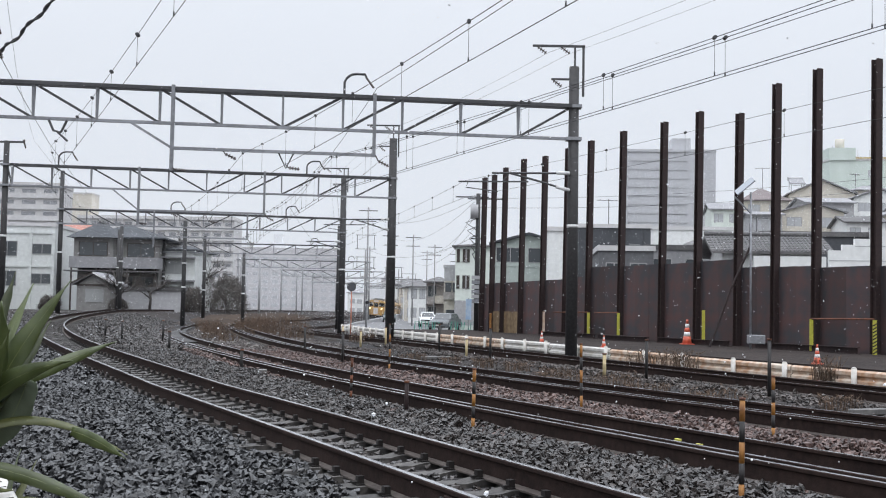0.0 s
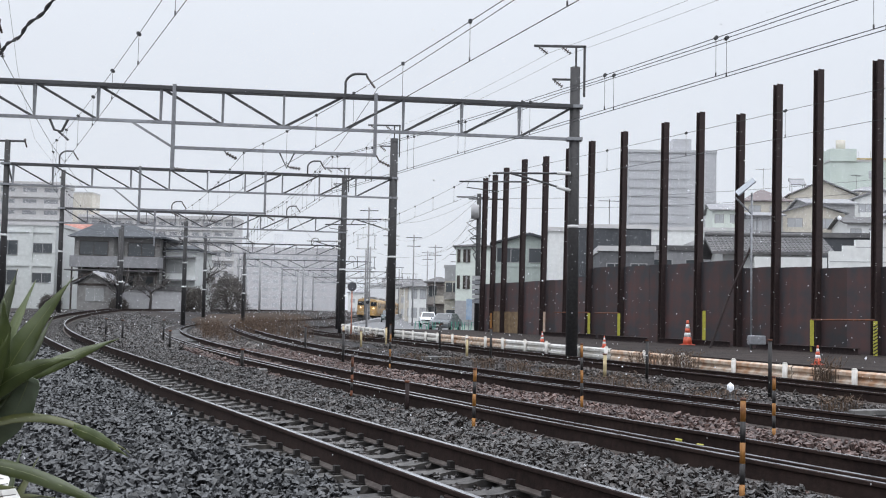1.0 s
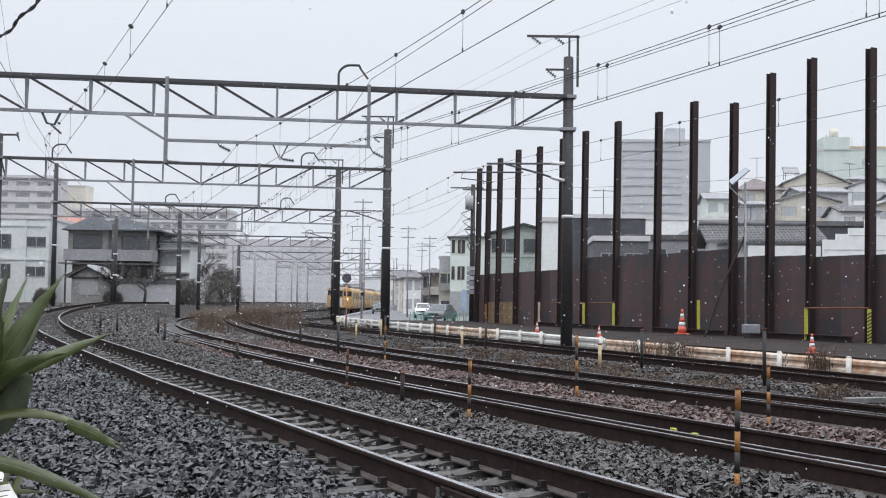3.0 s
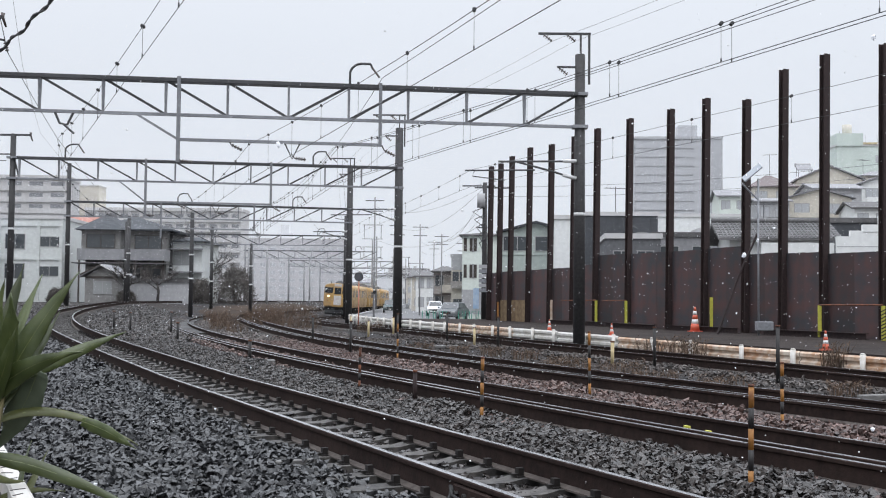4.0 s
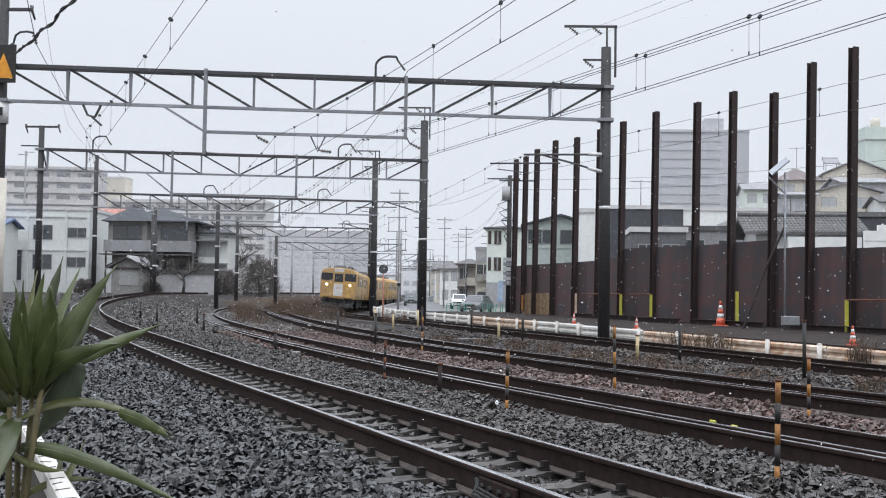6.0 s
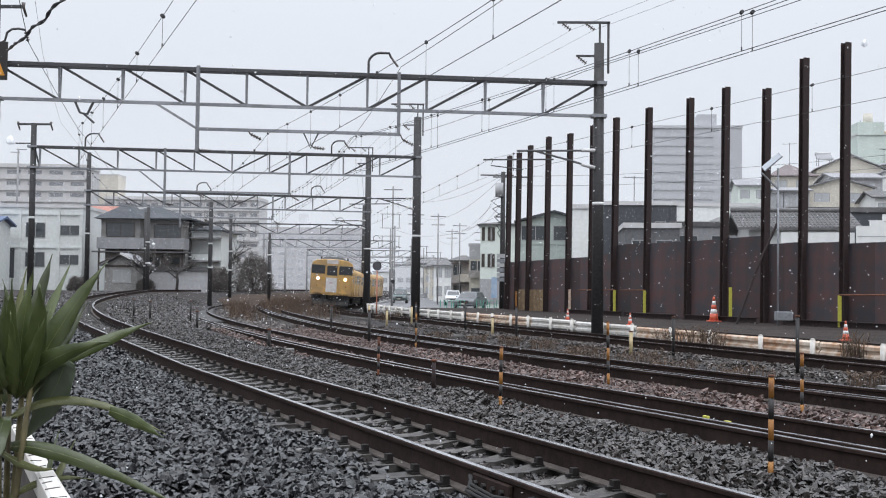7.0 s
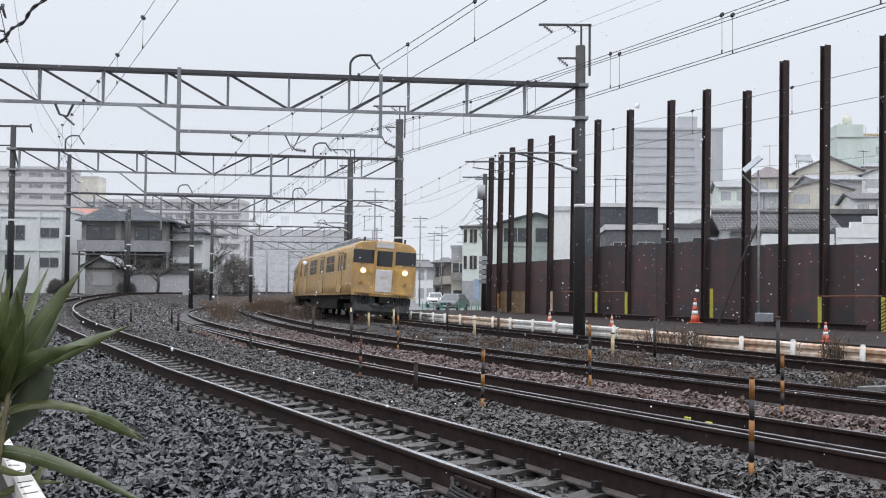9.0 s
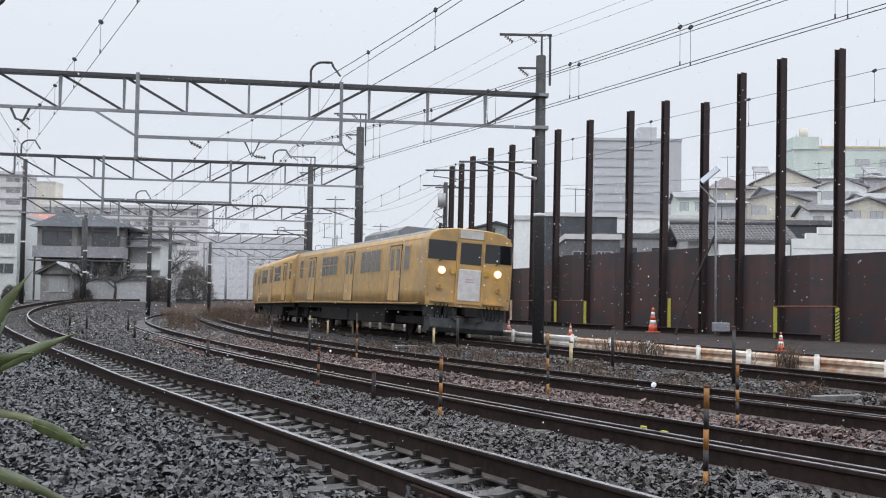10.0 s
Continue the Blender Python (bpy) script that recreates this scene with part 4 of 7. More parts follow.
def frame_pole(x, y, h, racks):
    """A concrete pole that carries open rectangular wire frames one over the other."""
    top = thing("frame_pole", pose(x, y, -0.5), "pale concrete pole with rectangular steel wire frames", "pole", "frame poles")
    bm = B()
    tube(bm, [(0, 0, -0.6), (0, 0, h + 0.5)], 0.14, 10, r_end=0.1)
    part("pole", bm, M["mast_far"], top)
    for z, w, k in racks:
        bm = B()
        for u in (-w / 2, w / 2):
            bar(bm, (u, 0, z), (u, 0, z + k), 0.07)
        for q in (0, k):
            bar(bm, (-w / 2 - 0.25, 0, z + q), (w / 2 + 0.25, 0, z + q), 0.07)
        part("wire_frame", bm, M["steel_dark"], top)
    return top


frame_pole(-10.6, 152.6, 9.6, ((10.2, 2.3, 1.9), (7.6, 2.3, 1.5)))
frame_pole(-7.6, 172, 7.0, ((7.0, 2.4, 1.5),))
frame_pole(-6.6, 215, 8.0, ((7.4, 2.6, 1.6), (5.0, 2.6, 1.6)))


# ---------------------------------------------------------------- overhead wires
def hung(supports, sag, k=14):
    """Points of a wire hung from support to support."""
    pts = []
    for a, b in zip(supports, supports[1:]):
        a, b = Vector(a), Vector(b)
        for i in range(k):
            f = i / k
            pts.append(a.lerp(b, f) - Vector((0, 0, sag * 4 * f * (1 - f) * min(1, (b - a).length / 40))))
    pts.append(Vector(supports[-1]))
    return pts


def contact_line(track, near, at_g1, ys, lift_c=5.0, lift_m=6.1, sag=0.52, side=0.0, twin=0.0, phase=1.0, low=0.0, r=0.0052):
    """The contact wire with its carrier above, straight from support to support, and droppers between them."""
    sup = [Vector((*near, 0)), Vector((*at_g1, 0))] + [on_track(track, track_at_y(track, y), 0.25)[0] for y in ys]
    base = [0, 0] + [p.z - RAIL_Z for p in sup[2:]]
    top = thing("overhead_line", Matrix(), "thin black contact wire with carrier wire and droppers", "wire", "overhead wires")
    for off in ((0.0, twin) if twin else (0.0,)):
        c = hung([(p.x + off, p.y, lift_c + b) for p, b in zip(sup, base)], 0.0)
        m = hung([(p.x + off, p.y, lift_m + b - (low if i > 0 else 0)) for i, (p, b) in enumerate(zip(sup, base))], sag)
        for nm, pts in (("contact_wire", c), ("carrier_wire", m)):
            bm = B()
            tube(bm, pts, r, 5)
            part(nm, bm, M["wire"], top)
        d, due = 0.0, phase
        for a, b, a2, b2 in zip(c, c[1:], m, m[1:]):
            span = (b - a).length
            while due <= d + span and a.y < 80:
                f = (due - d) / span
                p, q = a.lerp(b, f), a2.lerp(b2, f)
                due += 3.2
                bm = B()
                tube(bm, [p, q], 0.0035, 4)
                tube(bm, [q - Vector((0, 0.045, 0)), q + Vector((0, 0.045, 0))], 0.03, 8)
                tube(bm, [p, p + Vector((0, 0, 0.06))], 0.012, 5)
                part("dropper", bm, M["wire"], top)
            d += span


FAR = (56, 75, 114, 152, 190)
contact_line("line_a", (5.1, -6.0), (-11.8, 33.4), FAR, sag=0.64, phase=2.42)
contact_line("line_b", (8.27, -6.0), (-6.2, 34.2), FAR, phase=1.1, r=0.0068)
contact_line("line_c", (13.8, -6.0), (-3.7, 34.9), FAR, twin=0.16, phase=2.4, r=0.0066)
contact_line("line_d", (20.2, -6.0), (0.65, 35.4), FAR, low=0.57, sag=0.2, phase=2.6)


def feeder(pts, sag=0.5, r=0.011):
    bm = B()
    tube(bm, hung(pts, sag), r, 5)
    tagged(link_bm("feeder_wire", bm, M["wire"]), "thin black feeder wire strung mast to mast", "wire", "overhead wires")


for dx, z in ((-0.87, 9.68), (-0.2, 9.66)):
    feeder([(4.07 + dx + 17.3, -6, z), (4.07 + dx, 35.5, z), (-2.66 + dx, 57, z + 0.7), (-6.85 + dx, 76, z + 0.6), (-10.3 + dx, 115, z)], 0.35, 0.0045)
feeder([(21.6, -6, 8.4), (3.6, 35.5, 8.35), (-3.1, 57, 9.2), (-7.3, 76, 9.3), (-10.6, 115, 9.2)], 0.2, 0.01)
feeder([(11.4, -6, 8.3), (-2.15, 34.5, 8.25), (-6.4, 56.5, 8.4), (-10.3, 75, 8.1), (-13, 115, 8.0)], 0.2, 0.01)
feeder([(0.0, -6, 10.3), (-13.2, 33, 8.62), (-19.1, 54, 9.1), (-23.0, 72, 8.6)], 0.1, 0.011)
feeder([(0.6, -6, 10.6), (-12.75, 33, 8.24), (-19.9, 54, 9.3), (-24.0, 72, 9.0)], 0.1, 0.0045)


def twisted_cable():
    """A bundled service cable that leaves the first mast."""
    top = thing("service_cable", Matrix(), "thick twisted black service cable strung from a mast", "cable")
    a, b = Vector((-13.67, 32.6, 8.27)), Vector((-1.2, 12.0, 8.9))
    for ph in (0.0, math.pi):
        pts = []
        for i in range(161):
            f = i / 160
            p = a.lerp(b, f) - Vector((0, 0, 0.5 * 4 * f * (1 - f)))
            ang = ph + f * 2 * math.pi * 13
            pts.append(p + Vector((math.cos(ang) * 0.026 + 0.03 * math.sin(f * 61), 0, math.sin(ang) * 0.026 + 0.03 * math.sin(f * 47))))
        bm = B()
        tube(bm, pts, 0.025, 5)
        part("strand", bm, M["wire"], top)


twisted_cable()


def mast_sign():
    top = thing("warning_sign", pose(-14.05, 32.72, 8.0), "black board with an orange warning triangle on a mast", "sign")
    bm = B()
    box(bm, -0.36, 0.36, -0.03, 0.03, -0.58, 0.56, bevel=0.01)
    part("board", bm, M["black"], top)
    bm = B()
    prism(bm, [(-0.3, -0.45), (0.3, -0.45), (0.0, 0.3)], -0.045, -0.032)
    part("triangle", bm, M["sign_yellow"], top)
    num = thing("mast_plate", pose(-14.18, 32.8, 6.58), "white number plate with black bars on a mast", "sign")
    bm = B()
    tube(bm, [(0, 0.2, -0.34), (0, 0.2, 0.34)], 0.19, 12)
    part("plate", bm, M["white_band"], num)
    bm = B()
    box(bm, -0.06, 0.1, -0.02, 0.005, -0.12, 0.12)
    part("bar", bm, M["black"], num)
    slv = thing("mast_sleeve", pose(-14.2, 33.0, 0.3), "cream concrete sleeve round the foot of a mast", "sleeve")
    bm = B()
    tube(bm, [(0, 0, 0), (0, 0, 4.3)], 0.21, 12)
    part("sleeve", bm, M["plaster_cream"], slv)


mast_sign()


# ---------------------------------------------------------------- pile wall
WALL_A, WALL_B = Vector((2.0, 62.6, 0)), Vector((14.5, 29.9, 0))
WALL_D = (WALL_B - WALL_A).normalized()
WALL_N = Vector((WALL_D.y, -WALL_D.x, 0))
PILE_U = (0.42, 1.75, 3.23, 5.5, 8.0, 10.45, 12.7, 15.6, 18.85, 21.35, 23.9, 26.0, 28.1, 30.8)
PILE_H = (8.86, 8.87, 9.1, 9.28, 9.13, 9.2, 9.25, 9.27, 9.17, 9.19, 8.72, 9.41, 9.51, 9.28)


def h_pile(u, h):
    p = WALL_A + WALL_D * u
    ang = math.degrees(math.atan2(WALL_D.y, WALL_D.x))
    top = thing("steel_pile", pose(p.x, p.y, 0.1, 0, 0.55, 0) @ pose(0, 0, 0, 0, 0, ang + 90), "tall rust-brown steel H pile in the site hoarding", "steel pile", "steel piles")
    H = h - 0.1
    for y in (-0.11, 0.11):
        bm = B()
        box(bm, -0.115, 0.115, y - 0.011, y + 0.011, -0.3, H)
        part("flange", bm, M["pile"], top)
    bm = B()
    box(bm, -0.008, 0.008, -0.099, 0.099, -0.3, H)
    part("web", bm, M["pile"], top)
    return top


for u, h in zip(PILE_U, PILE_H):
    h_pile(u, h)


def hoarding():
    ang = math.atan2(WALL_D.y, WALL_D.x)
    tops = (2.95, 2.95, 2.98, 2.98, 3.0, 3.02, 3.1, 3.5, 3.46, 3.44, 3.46, 3.15, 3.1, 3.02, 3.0)
    us = (-0.2,) + PILE_U + (36.0,)
    for i, (a, b) in enumerate(zip(us, us[1:])):
        p = WALL_A + WALL_D * a - WALL_N * 0.1
        L = b - a
        top = thing("hoarding_panel", Matrix.Translation((p.x, p.y, 0.1)) @ Matrix.Rotation(ang, 4, "Z"),
                    "dark rust-brown steel hoarding panel between piles", "hoarding", "hoarding panels")
        h = tops[min(i, len(tops) - 1)]
        k = max(1, round(L / 1.2))
        for j in range(k):
            bm = B()
            x0, x1 = L * j / k, L * (j + 1) / k
            dep = 0.0 if j % 2 else 0.006
            box(bm, x0, x1, -0.02 + dep, 0.02 + dep, -0.15, h - 0.1 - random.uniform(0, 0.015))
            tan = i in (2, 3)
            part("sheet", bm, M["sheet"], top)
            if tan:
                bm = B()
                box(bm, x0 + 0.01, x1 - 0.01, -0.06 + dep, -0.03 + dep, 0.0, 1.35)
                part("board", bm, M["sheet_tan"], top, "bare tan plywood board")


hoarding()


def rail_joint():
    """Joint bars and bond cables on the near rail of the first track."""
    s = track_at_y("line_a", 7.75)
    p, th = on_track("line_a", s, -0.5335)
    top = thing("rail_joint", pose(p.x, p.y, p.z, 0, 0, math.degrees(th)), "bolted rail joint with looped black bond cables", "rail joint")
    bm = B()
    box(bm, -0.05, -0.014, -0.28, 0.28, -0.155, -0.045, bevel=0.008)
    part("joint_bar", bm, M["rail_side"], top)
    for y in (-0.2, -0.07, 0.07, 0.2):
        bm = B()
        tube(bm, [(-0.075, y, -0.1), (-0.045, y, -0.1)], 0.02, 6)
        part("bolt", bm, M["clip"], top)
    for k in range(3):
        bm = B()
        tube(bm, [(-0.04, 0.34 - 0.03 * k, -0.07), (-0.09 - 0.02 * k, 0.2, -0.11 - 0.02 * k), (-0.1 - 0.02 * k, -0.15, -0.13 - 0.015 * k), (-0.08, -0.5, -0.1 - 0.02 * k), (-0.04, -0.62 - 0.05 * k, -0.06)], 0.011, 6)
        part("bond_cable", bm, M["tyre"], top)


rail_joint()


# ---------------------------------------------------------------- guardrail and markers
def guardrail():
    """Corrugated roadside barrier that follows the outer track."""
    prof = [(0, -0.17), (0.05, -0.13), (0.05, -0.06), (0.0, -0.02), (0.0, 0.02), (0.05, 0.06), (0.05, 0.13), (0, 0.17), (-0.01, 0.17), (0.035, 0.125), (0.035, 0.065),
            (-0.015, 0.02), (-0.015, -0.02), (0.035, -0.065), (0.035, -0.125), (-0.01, -0.17)]
    s = -10.0
    i = 0
    while s < 74:
        L = 4.4 if s < 30 else 4.0
        rusty = not (27 < s < 38 or s > 44)
        p0, th = on_track("line_d", s, 2.15)
        p1, _ = on_track("line_d", s + L, 2.15)
        d = (p1 - p0)
        ang = math.atan2(d.y, d.x)
        low = -0.04 - 0.08 * min(1.0, max(0.0, (34 - s) / 14))
        top = thing("guardrail", Matrix.Translation((p0.x, p0.y, low)) @ Matrix.Rotation(ang, 4, "Z"),
                    "white corrugated roadside guardrail with rust stains" if rusty else "clean white corrugated roadside guardrail", "guardrail", "guardrail lengths")
        bm = B()
        prism(bm, [(y, z + 0.27) for y, z in prof], 0.02, d.length - 0.02, axis="x")
        part("beam", bm, M["guard_rust"] if rusty else M["white_paint"], top)
        for x in (0.15, d.length / 2):
            bm = B()
            tube(bm, [(x, 0.1, -0.2), (x, 0.1, 0.47)], 0.06, 8)
            tube(bm, [(x, 0.1, 0.47), (x, 0.1, 0.5)], 0.06, 8, r_end=0.035)
            part("post", bm, M["white_paint"], top)
        s += L
        i += 1


guardrail()


def site_steel(u, off, L, tilt, h=0.2):
    """A length of H-section lying on the strip before the hoarding."""
    p = WALL_A + WALL_D * u + WALL_N * off
    ang = math.degrees(math.atan2(WALL_D.y, WALL_D.x))
    top = thing("steel_beam", pose(p.x, p.y, 0.34, 0, 0, ang + tilt), "dark rusty steel beam lying before the hoarding", "steel beam", "steel beams")
    for z in (0.0, h - 0.02):
        bm = B()
        box(bm, -L / 2, L / 2, -h / 2, h / 2, z, z + 0.02)
        part("flange", bm, M["pile"], top)
    bm = B()
    box(bm, -L / 2, L / 2, -0.01, 0.01, 0.02, h - 0.02)
    part("web", bm, M["pile"], top)


for u, off, L, tilt in ((12.4, 0.9, 5.0, 2), (17.4, 1.0, 4.2, -3), (18.6, 1.5, 3.0, 4), (22.4, 0.9, 4.5, 1), (28.5, 0.8, 5.0, -1)):
    site_steel(u, off, L, tilt)


def striped_marker(x, y, h, r=0.0215, label="yellow and black striped marker post with rust", lo=M["yellow"], bands=5):
    top = thing("marker_post", pose(x, y, ground_z(x, y) - 0.03, random.uniform(-1, 1), random.uniform(-1, 1), 0), label, "marker post", "marker posts")
    for k in range(bands):
        bm = B()
        tube(bm, [(0, 0, h * k / bands), (0, 0, h * (k + 1) / bands)], r, 8)
        part("band", bm, lo if k % 2 == 0 else M["black"], top)
    bm = B()
    tube(bm, [(0, 0, h), (0, 0, h + 0.02)], r * 1.1, 8)
    part("cap", bm, M["rust"], top)
    return top


for x, y, h in ((2.26, 8.49, 0.78), (0.39, 13.51, 0.72), (3.82, 12.99, 0.72), (2.1, 16.89, 0.95), (-1.21, 26.23, 0.85)):
    striped_marker(x, y, h)


striped_marker(-1.43, 17.96, 0.62, lo=M["rust"], label="rust-brown marker post with worn black bands")


def rusty_post(x, y, h, r=0.03, mat="rust", label="short rusty steel post in the ballast"):
    top = thing("track_post", pose(x, y, ground_z(x, y) - 0.03), label, "post", "track posts")
    bm = B()
    tube(bm, [(0, 0, 0), (0, 0, h)], r, 8)
    part("post", bm, M["black"] if mat == "black" else M[mat], top)
    bm = B()
    tube(bm, [(0, 0, h), (0, 0, h + 0.03)], r * 1.3, 8)
    part("cap", bm, M["rust"], top)


rusty_post(-0.47, 15.53, 0.42, 0.028, "pile")
for x, y, h in ((-4.23, 23.89, 0.42), (-7.75, 32.08, 0.5), (-4.29, 35.31, 0.85), (-2.5, 28.49, 0.85), (5.86, 20.18, 1.0), (4.51, 24.85, 0.85), (1.37, 31.88, 0.95), (-0.09, 39.25, 0.95),
                (-11.5, 38.5, 0.6), (-10.5, 37, 0.6), (-9.9, 40, 0.7), (-1.9, 41, 0.9)):
    rusty_post(x, y, h, 0.035, "black", "slim black post standing beside the track")
for x, y, h in ((3.7, 25.65, 0.5), (0.78, 35.66, 0.55), (-2.3, 46, 0.7), (-4.4, 50, 0.7), (-3.1, 43, 0.6)):
    rusty_post(x, y, h, 0.04, "ochre_pale", "short faded yellow marker stake beside the track")


def rail_blocks():
    for x, y in ((2.41, 11.47), (2.53, 11.05)):
        top = thing("rail_marker", pose(x, y, 0.118, 0, 0, 25), "small bright yellow marker on a short stake beside the rail", "marker", "rail markers")
        bm = B()
        box(bm, -0.015, 0.015, -0.042, 0.042, -0.018, 0.018, bevel=0.004)
        part("block", bm, M["lime"], top)
        bm = B()
        tube(bm, [(0, 0, -0.24), (0, 0, -0.017)], 0.012, 6)
        part("stake", bm, M["black"], top)


rail_blocks()


def slab(x, y, w, d, turn):
    top = thing("concrete_slab", pose(x, y, ground_z(x, y) - 0.02, 0, 0, turn), "flat weathered concrete slab lying in the ballast", "concrete slab", "concrete slabs")
    bm = B()
    box(bm, -w / 2, w / 2, -d / 2, d / 2, -0.05, 0.04, bevel=0.01)
    part("slab", bm, M["slab_grey"], top)


slab(-4.0, 23.6, 0.7, 0.4, 10)
slab(1.75, 12.1, 0.75, 0.12, 14)
slab(6.6, 17.2, 0.9, 0.14, 20)
slab(-0.2, 34.2, 1.0, 0.3, 5)
slab(-1.3, 9.6, 0.35, 0.07, 30)


def traffic_cone(x, y, z, h=0.72):
    top = thing("traffic_cone", pose(x, y, z), "orange traffic cone with white reflective bands", "traffic cone", "traffic cones")
    r0, r1 = 0.14 * h / 0.7, 0.028 * h / 0.7
    cuts = (0, 0.3, 0.48, 0.66, 0.82, 1.0)
    for i, (a, b) in enumerate(zip(cuts, cuts[1:])):
        bm = B()
        tube(bm, [(0, 0, 0.03 + a * h), (0, 0, 0.03 + b * h)], r0 + (r1 - r0) * a, 12, r_end=r0 + (r1 - r0) * b)
        part("band", bm, M["white_band"] if i % 2 else M["cone"], top)
    bm = B()
    box(bm, -0.19 * h / 0.7, 0.19 * h / 0.7, -0.19 * h / 0.7, 0.19 * h / 0.7, 0, 0.035, bevel=0.01)
    part("base", bm, M["cone"], top)


traffic_cone(8.95, 41.2, 0.34, 0.88)
traffic_cone(5.05, 35.2, 0.34, 0.36)
traffic_cone(8.45, 25.4, 0.34, 0.42)
traffic_cone(3.5, 39.6, 0.34, 0.4)


# ---------------------------------------------------------------- buildings
def facade_windows(top, W, z_list, xs, w, h, y, mat="pane", frame="frame_alu", name="window"):
    """Windows in the wall whose outer face is at y (facing -y)."""
    for z in z_list:
        for x in xs:
            bm = B()
            box(bm, x - w / 2 - 0.06, x + w / 2 + 0.06, y - 0.05, y + 0.03, z - 0.06, z)
            box(bm, x - w / 2 - 0.06, x + w / 2 + 0.06, y - 0.05, y + 0.03, z + h, z + h + 0.06)
            for q in (x - w / 2 - 0.03, x + w / 2 + 0.03, x):
                box(bm, q - 0.03, q + 0.03, y - 0.05, y + 0.03, z, z + h)
            ob = part("window", bm, M[frame], top)
            for q in (-1, 1):
                bm = B()
                box(bm, x + (0.02 if q > 0 else -w / 2), x + (w / 2 if q > 0 else -0.02), y - 0.02, y + 0.03, z, z + h)
                part("pane", bm, M[mat], ob)


def block(name, x, y, z, w, d, h, turn, mat, label, category, roof="flat", roof_mat="concrete", ridge=1.5, over=0.4, ridge_x=True):
    """A house body with its front on -y, centred on x, front at y."""
    top = thing(name, pose(x, y, z, 0, 0, turn), label, category, "houses" if roof != "flat" else "buildings")
    bm = B()
    box(bm, -w / 2, w / 2, 0, d, -1.0, h)
    part("wall", bm, M[mat], top)
    bm = B()
    if roof == "flat":
        box(bm, -w / 2 - 0.12, w / 2 + 0.12, -0.12, d + 0.12, h, h + 0.35)
    elif roof == "gable" and ridge_x:
        prism(bm, [(-over, h - 0.05), (d / 2, h + ridge), (d + over, h - 0.05), (d + over, h + 0.1), (d / 2, h + ridge + 0.2), (-over, h + 0.1)], -w / 2 - over, w / 2 + over, axis="x")
    elif roof == "gable":
        prism(bm, [(-w / 2 - over, h - 0.05), (0, h + ridge), (w / 2 + over, h - 0.05), (w / 2 + over, h + 0.1), (0, h + ridge + 0.2), (-w / 2 - over, h + 0.1)], -over, d + over)
        box(bm, -0.01, 0.01, 0, 0.02, h, h + 0.02)
    else:
        e = [(-w / 2 - over, -over), (w / 2 + over, -over), (w / 2 + over, d + over), (-w / 2 - over, d + over)]
        lo = [bm.verts.new((a, b, h - 0.02)) for a, b in e]
        mid = [bm.verts.new((a, b, h + 0.12)) for a, b in e]
        k = max(0.0, (w - d) / 2)
        a = bm.verts.new((-k - 0.3, d / 2, h + ridge))
        b = bm.verts.new((k + 0.3, d / 2, h + ridge))
        bm.faces.new(list(reversed(lo)))
        for i in range(4):
            bm.faces.new((lo[i], lo[(i + 1) % 4], mid[(i + 1) % 4], mid[i]))
        bm.faces.new((mid[0], mid[1], b, a))
        bm.faces.new((mid[1], mid[2], b))
        bm.faces.new((mid[2], mid[3], a, b))
        bm.faces.new((mid[3], mid[0], a))
    if roof == "gable" and not ridge_x:
        part("roof", bm, M[roof_mat], top)
        bm = B()
        prism(bm, [(-w / 2, h), (w / 2, h), (0, h + ridge)], 0.0, d)
        part("gable", bm, M[mat], top)
    else:
        part("roof", bm, M[roof_mat], top)
        if roof == "gable":
            bm = B()
            prism(bm, [(0.0, h), (d, h), (d / 2, h + ridge - 0.02)], -w / 2, w / 2, axis="x")
            part("gable", bm, M[mat], top)
    return top


def slab_apartment(x, y, z, w, d, floors, turn, label, mat="concrete", fh=2.9, bays=8, fins=True, deep=0.8):
    top = thing("apartment_building", pose(x, y, z, 0, 0, turn), label, "apartment building", "buildings")
    bm = B()
    box(bm, -w / 2, w / 2, deep, d, -1, floors * fh)
    part("wall", bm, M[mat], top)
    for f in range(floors):
        bm = B()
        box(bm, -w / 2, w / 2, 0, deep, f * fh - 0.15, f * fh)
        box(bm, -w / 2, w / 2, 0, 0.12, f * fh, f * fh + 1.1)
        part("balcony", bm, M[mat], top)
        for b in range(bays):
            x0 = -w / 2 + w * (b + 0.18) / bays
            bm = B()
            box(bm, x0, x0 + w / bays * 0.64, deep - 0.03, deep + 0.03, f * fh + 0.1, f * fh + 2.1)
            part("window", bm, M["pane_mid"], top)
    for b in range(bays + 1 if fins else 0):
        bm = B()
        xx = -w / 2 + w * b / bays
        box(bm, xx - 0.1, xx + 0.1, 0.02, deep, 0, floors * fh)
        part("fin", bm, M[mat], top)
    bm = B()
    box(bm, -w / 2 - 0.2, w / 2 + 0.2, -0.1, d + 0.2, floors * fh, floors * fh + 0.9)
    part("roof", bm, M[mat], top)
    return top


# west side: white offices, tiled house, apartments behind
wb = block("office_building", -45.25, 115, 1.1, 10.7, 10, 8.3, 4, "plaster_office", "white two-storey rendered building with flat roof", "building")
facade_windows(wb, 0, (2.2, 5.25), (0.55,), 1.9, 1.45, 0)
facade_windows(wb, 0, (2.45, 5.5), (4.05,), 1.9, 0.95, 0)
for xx in (-1.05, 2.9, 5.18):
    bm = B()
    box(bm, xx - 0.16, xx + 0.16, -0.16, 0, -0.5, 8.2)
    part("pilaster", bm, M["plaster_office"], wb)
for zz in (4.1, 7.55):
    bm = B()
    box(bm, -5.35, 5.35, -0.13, 0, zz, zz + 0.22)
    part("ledge", bm, M["plaster_office"], wb)
bm = B()
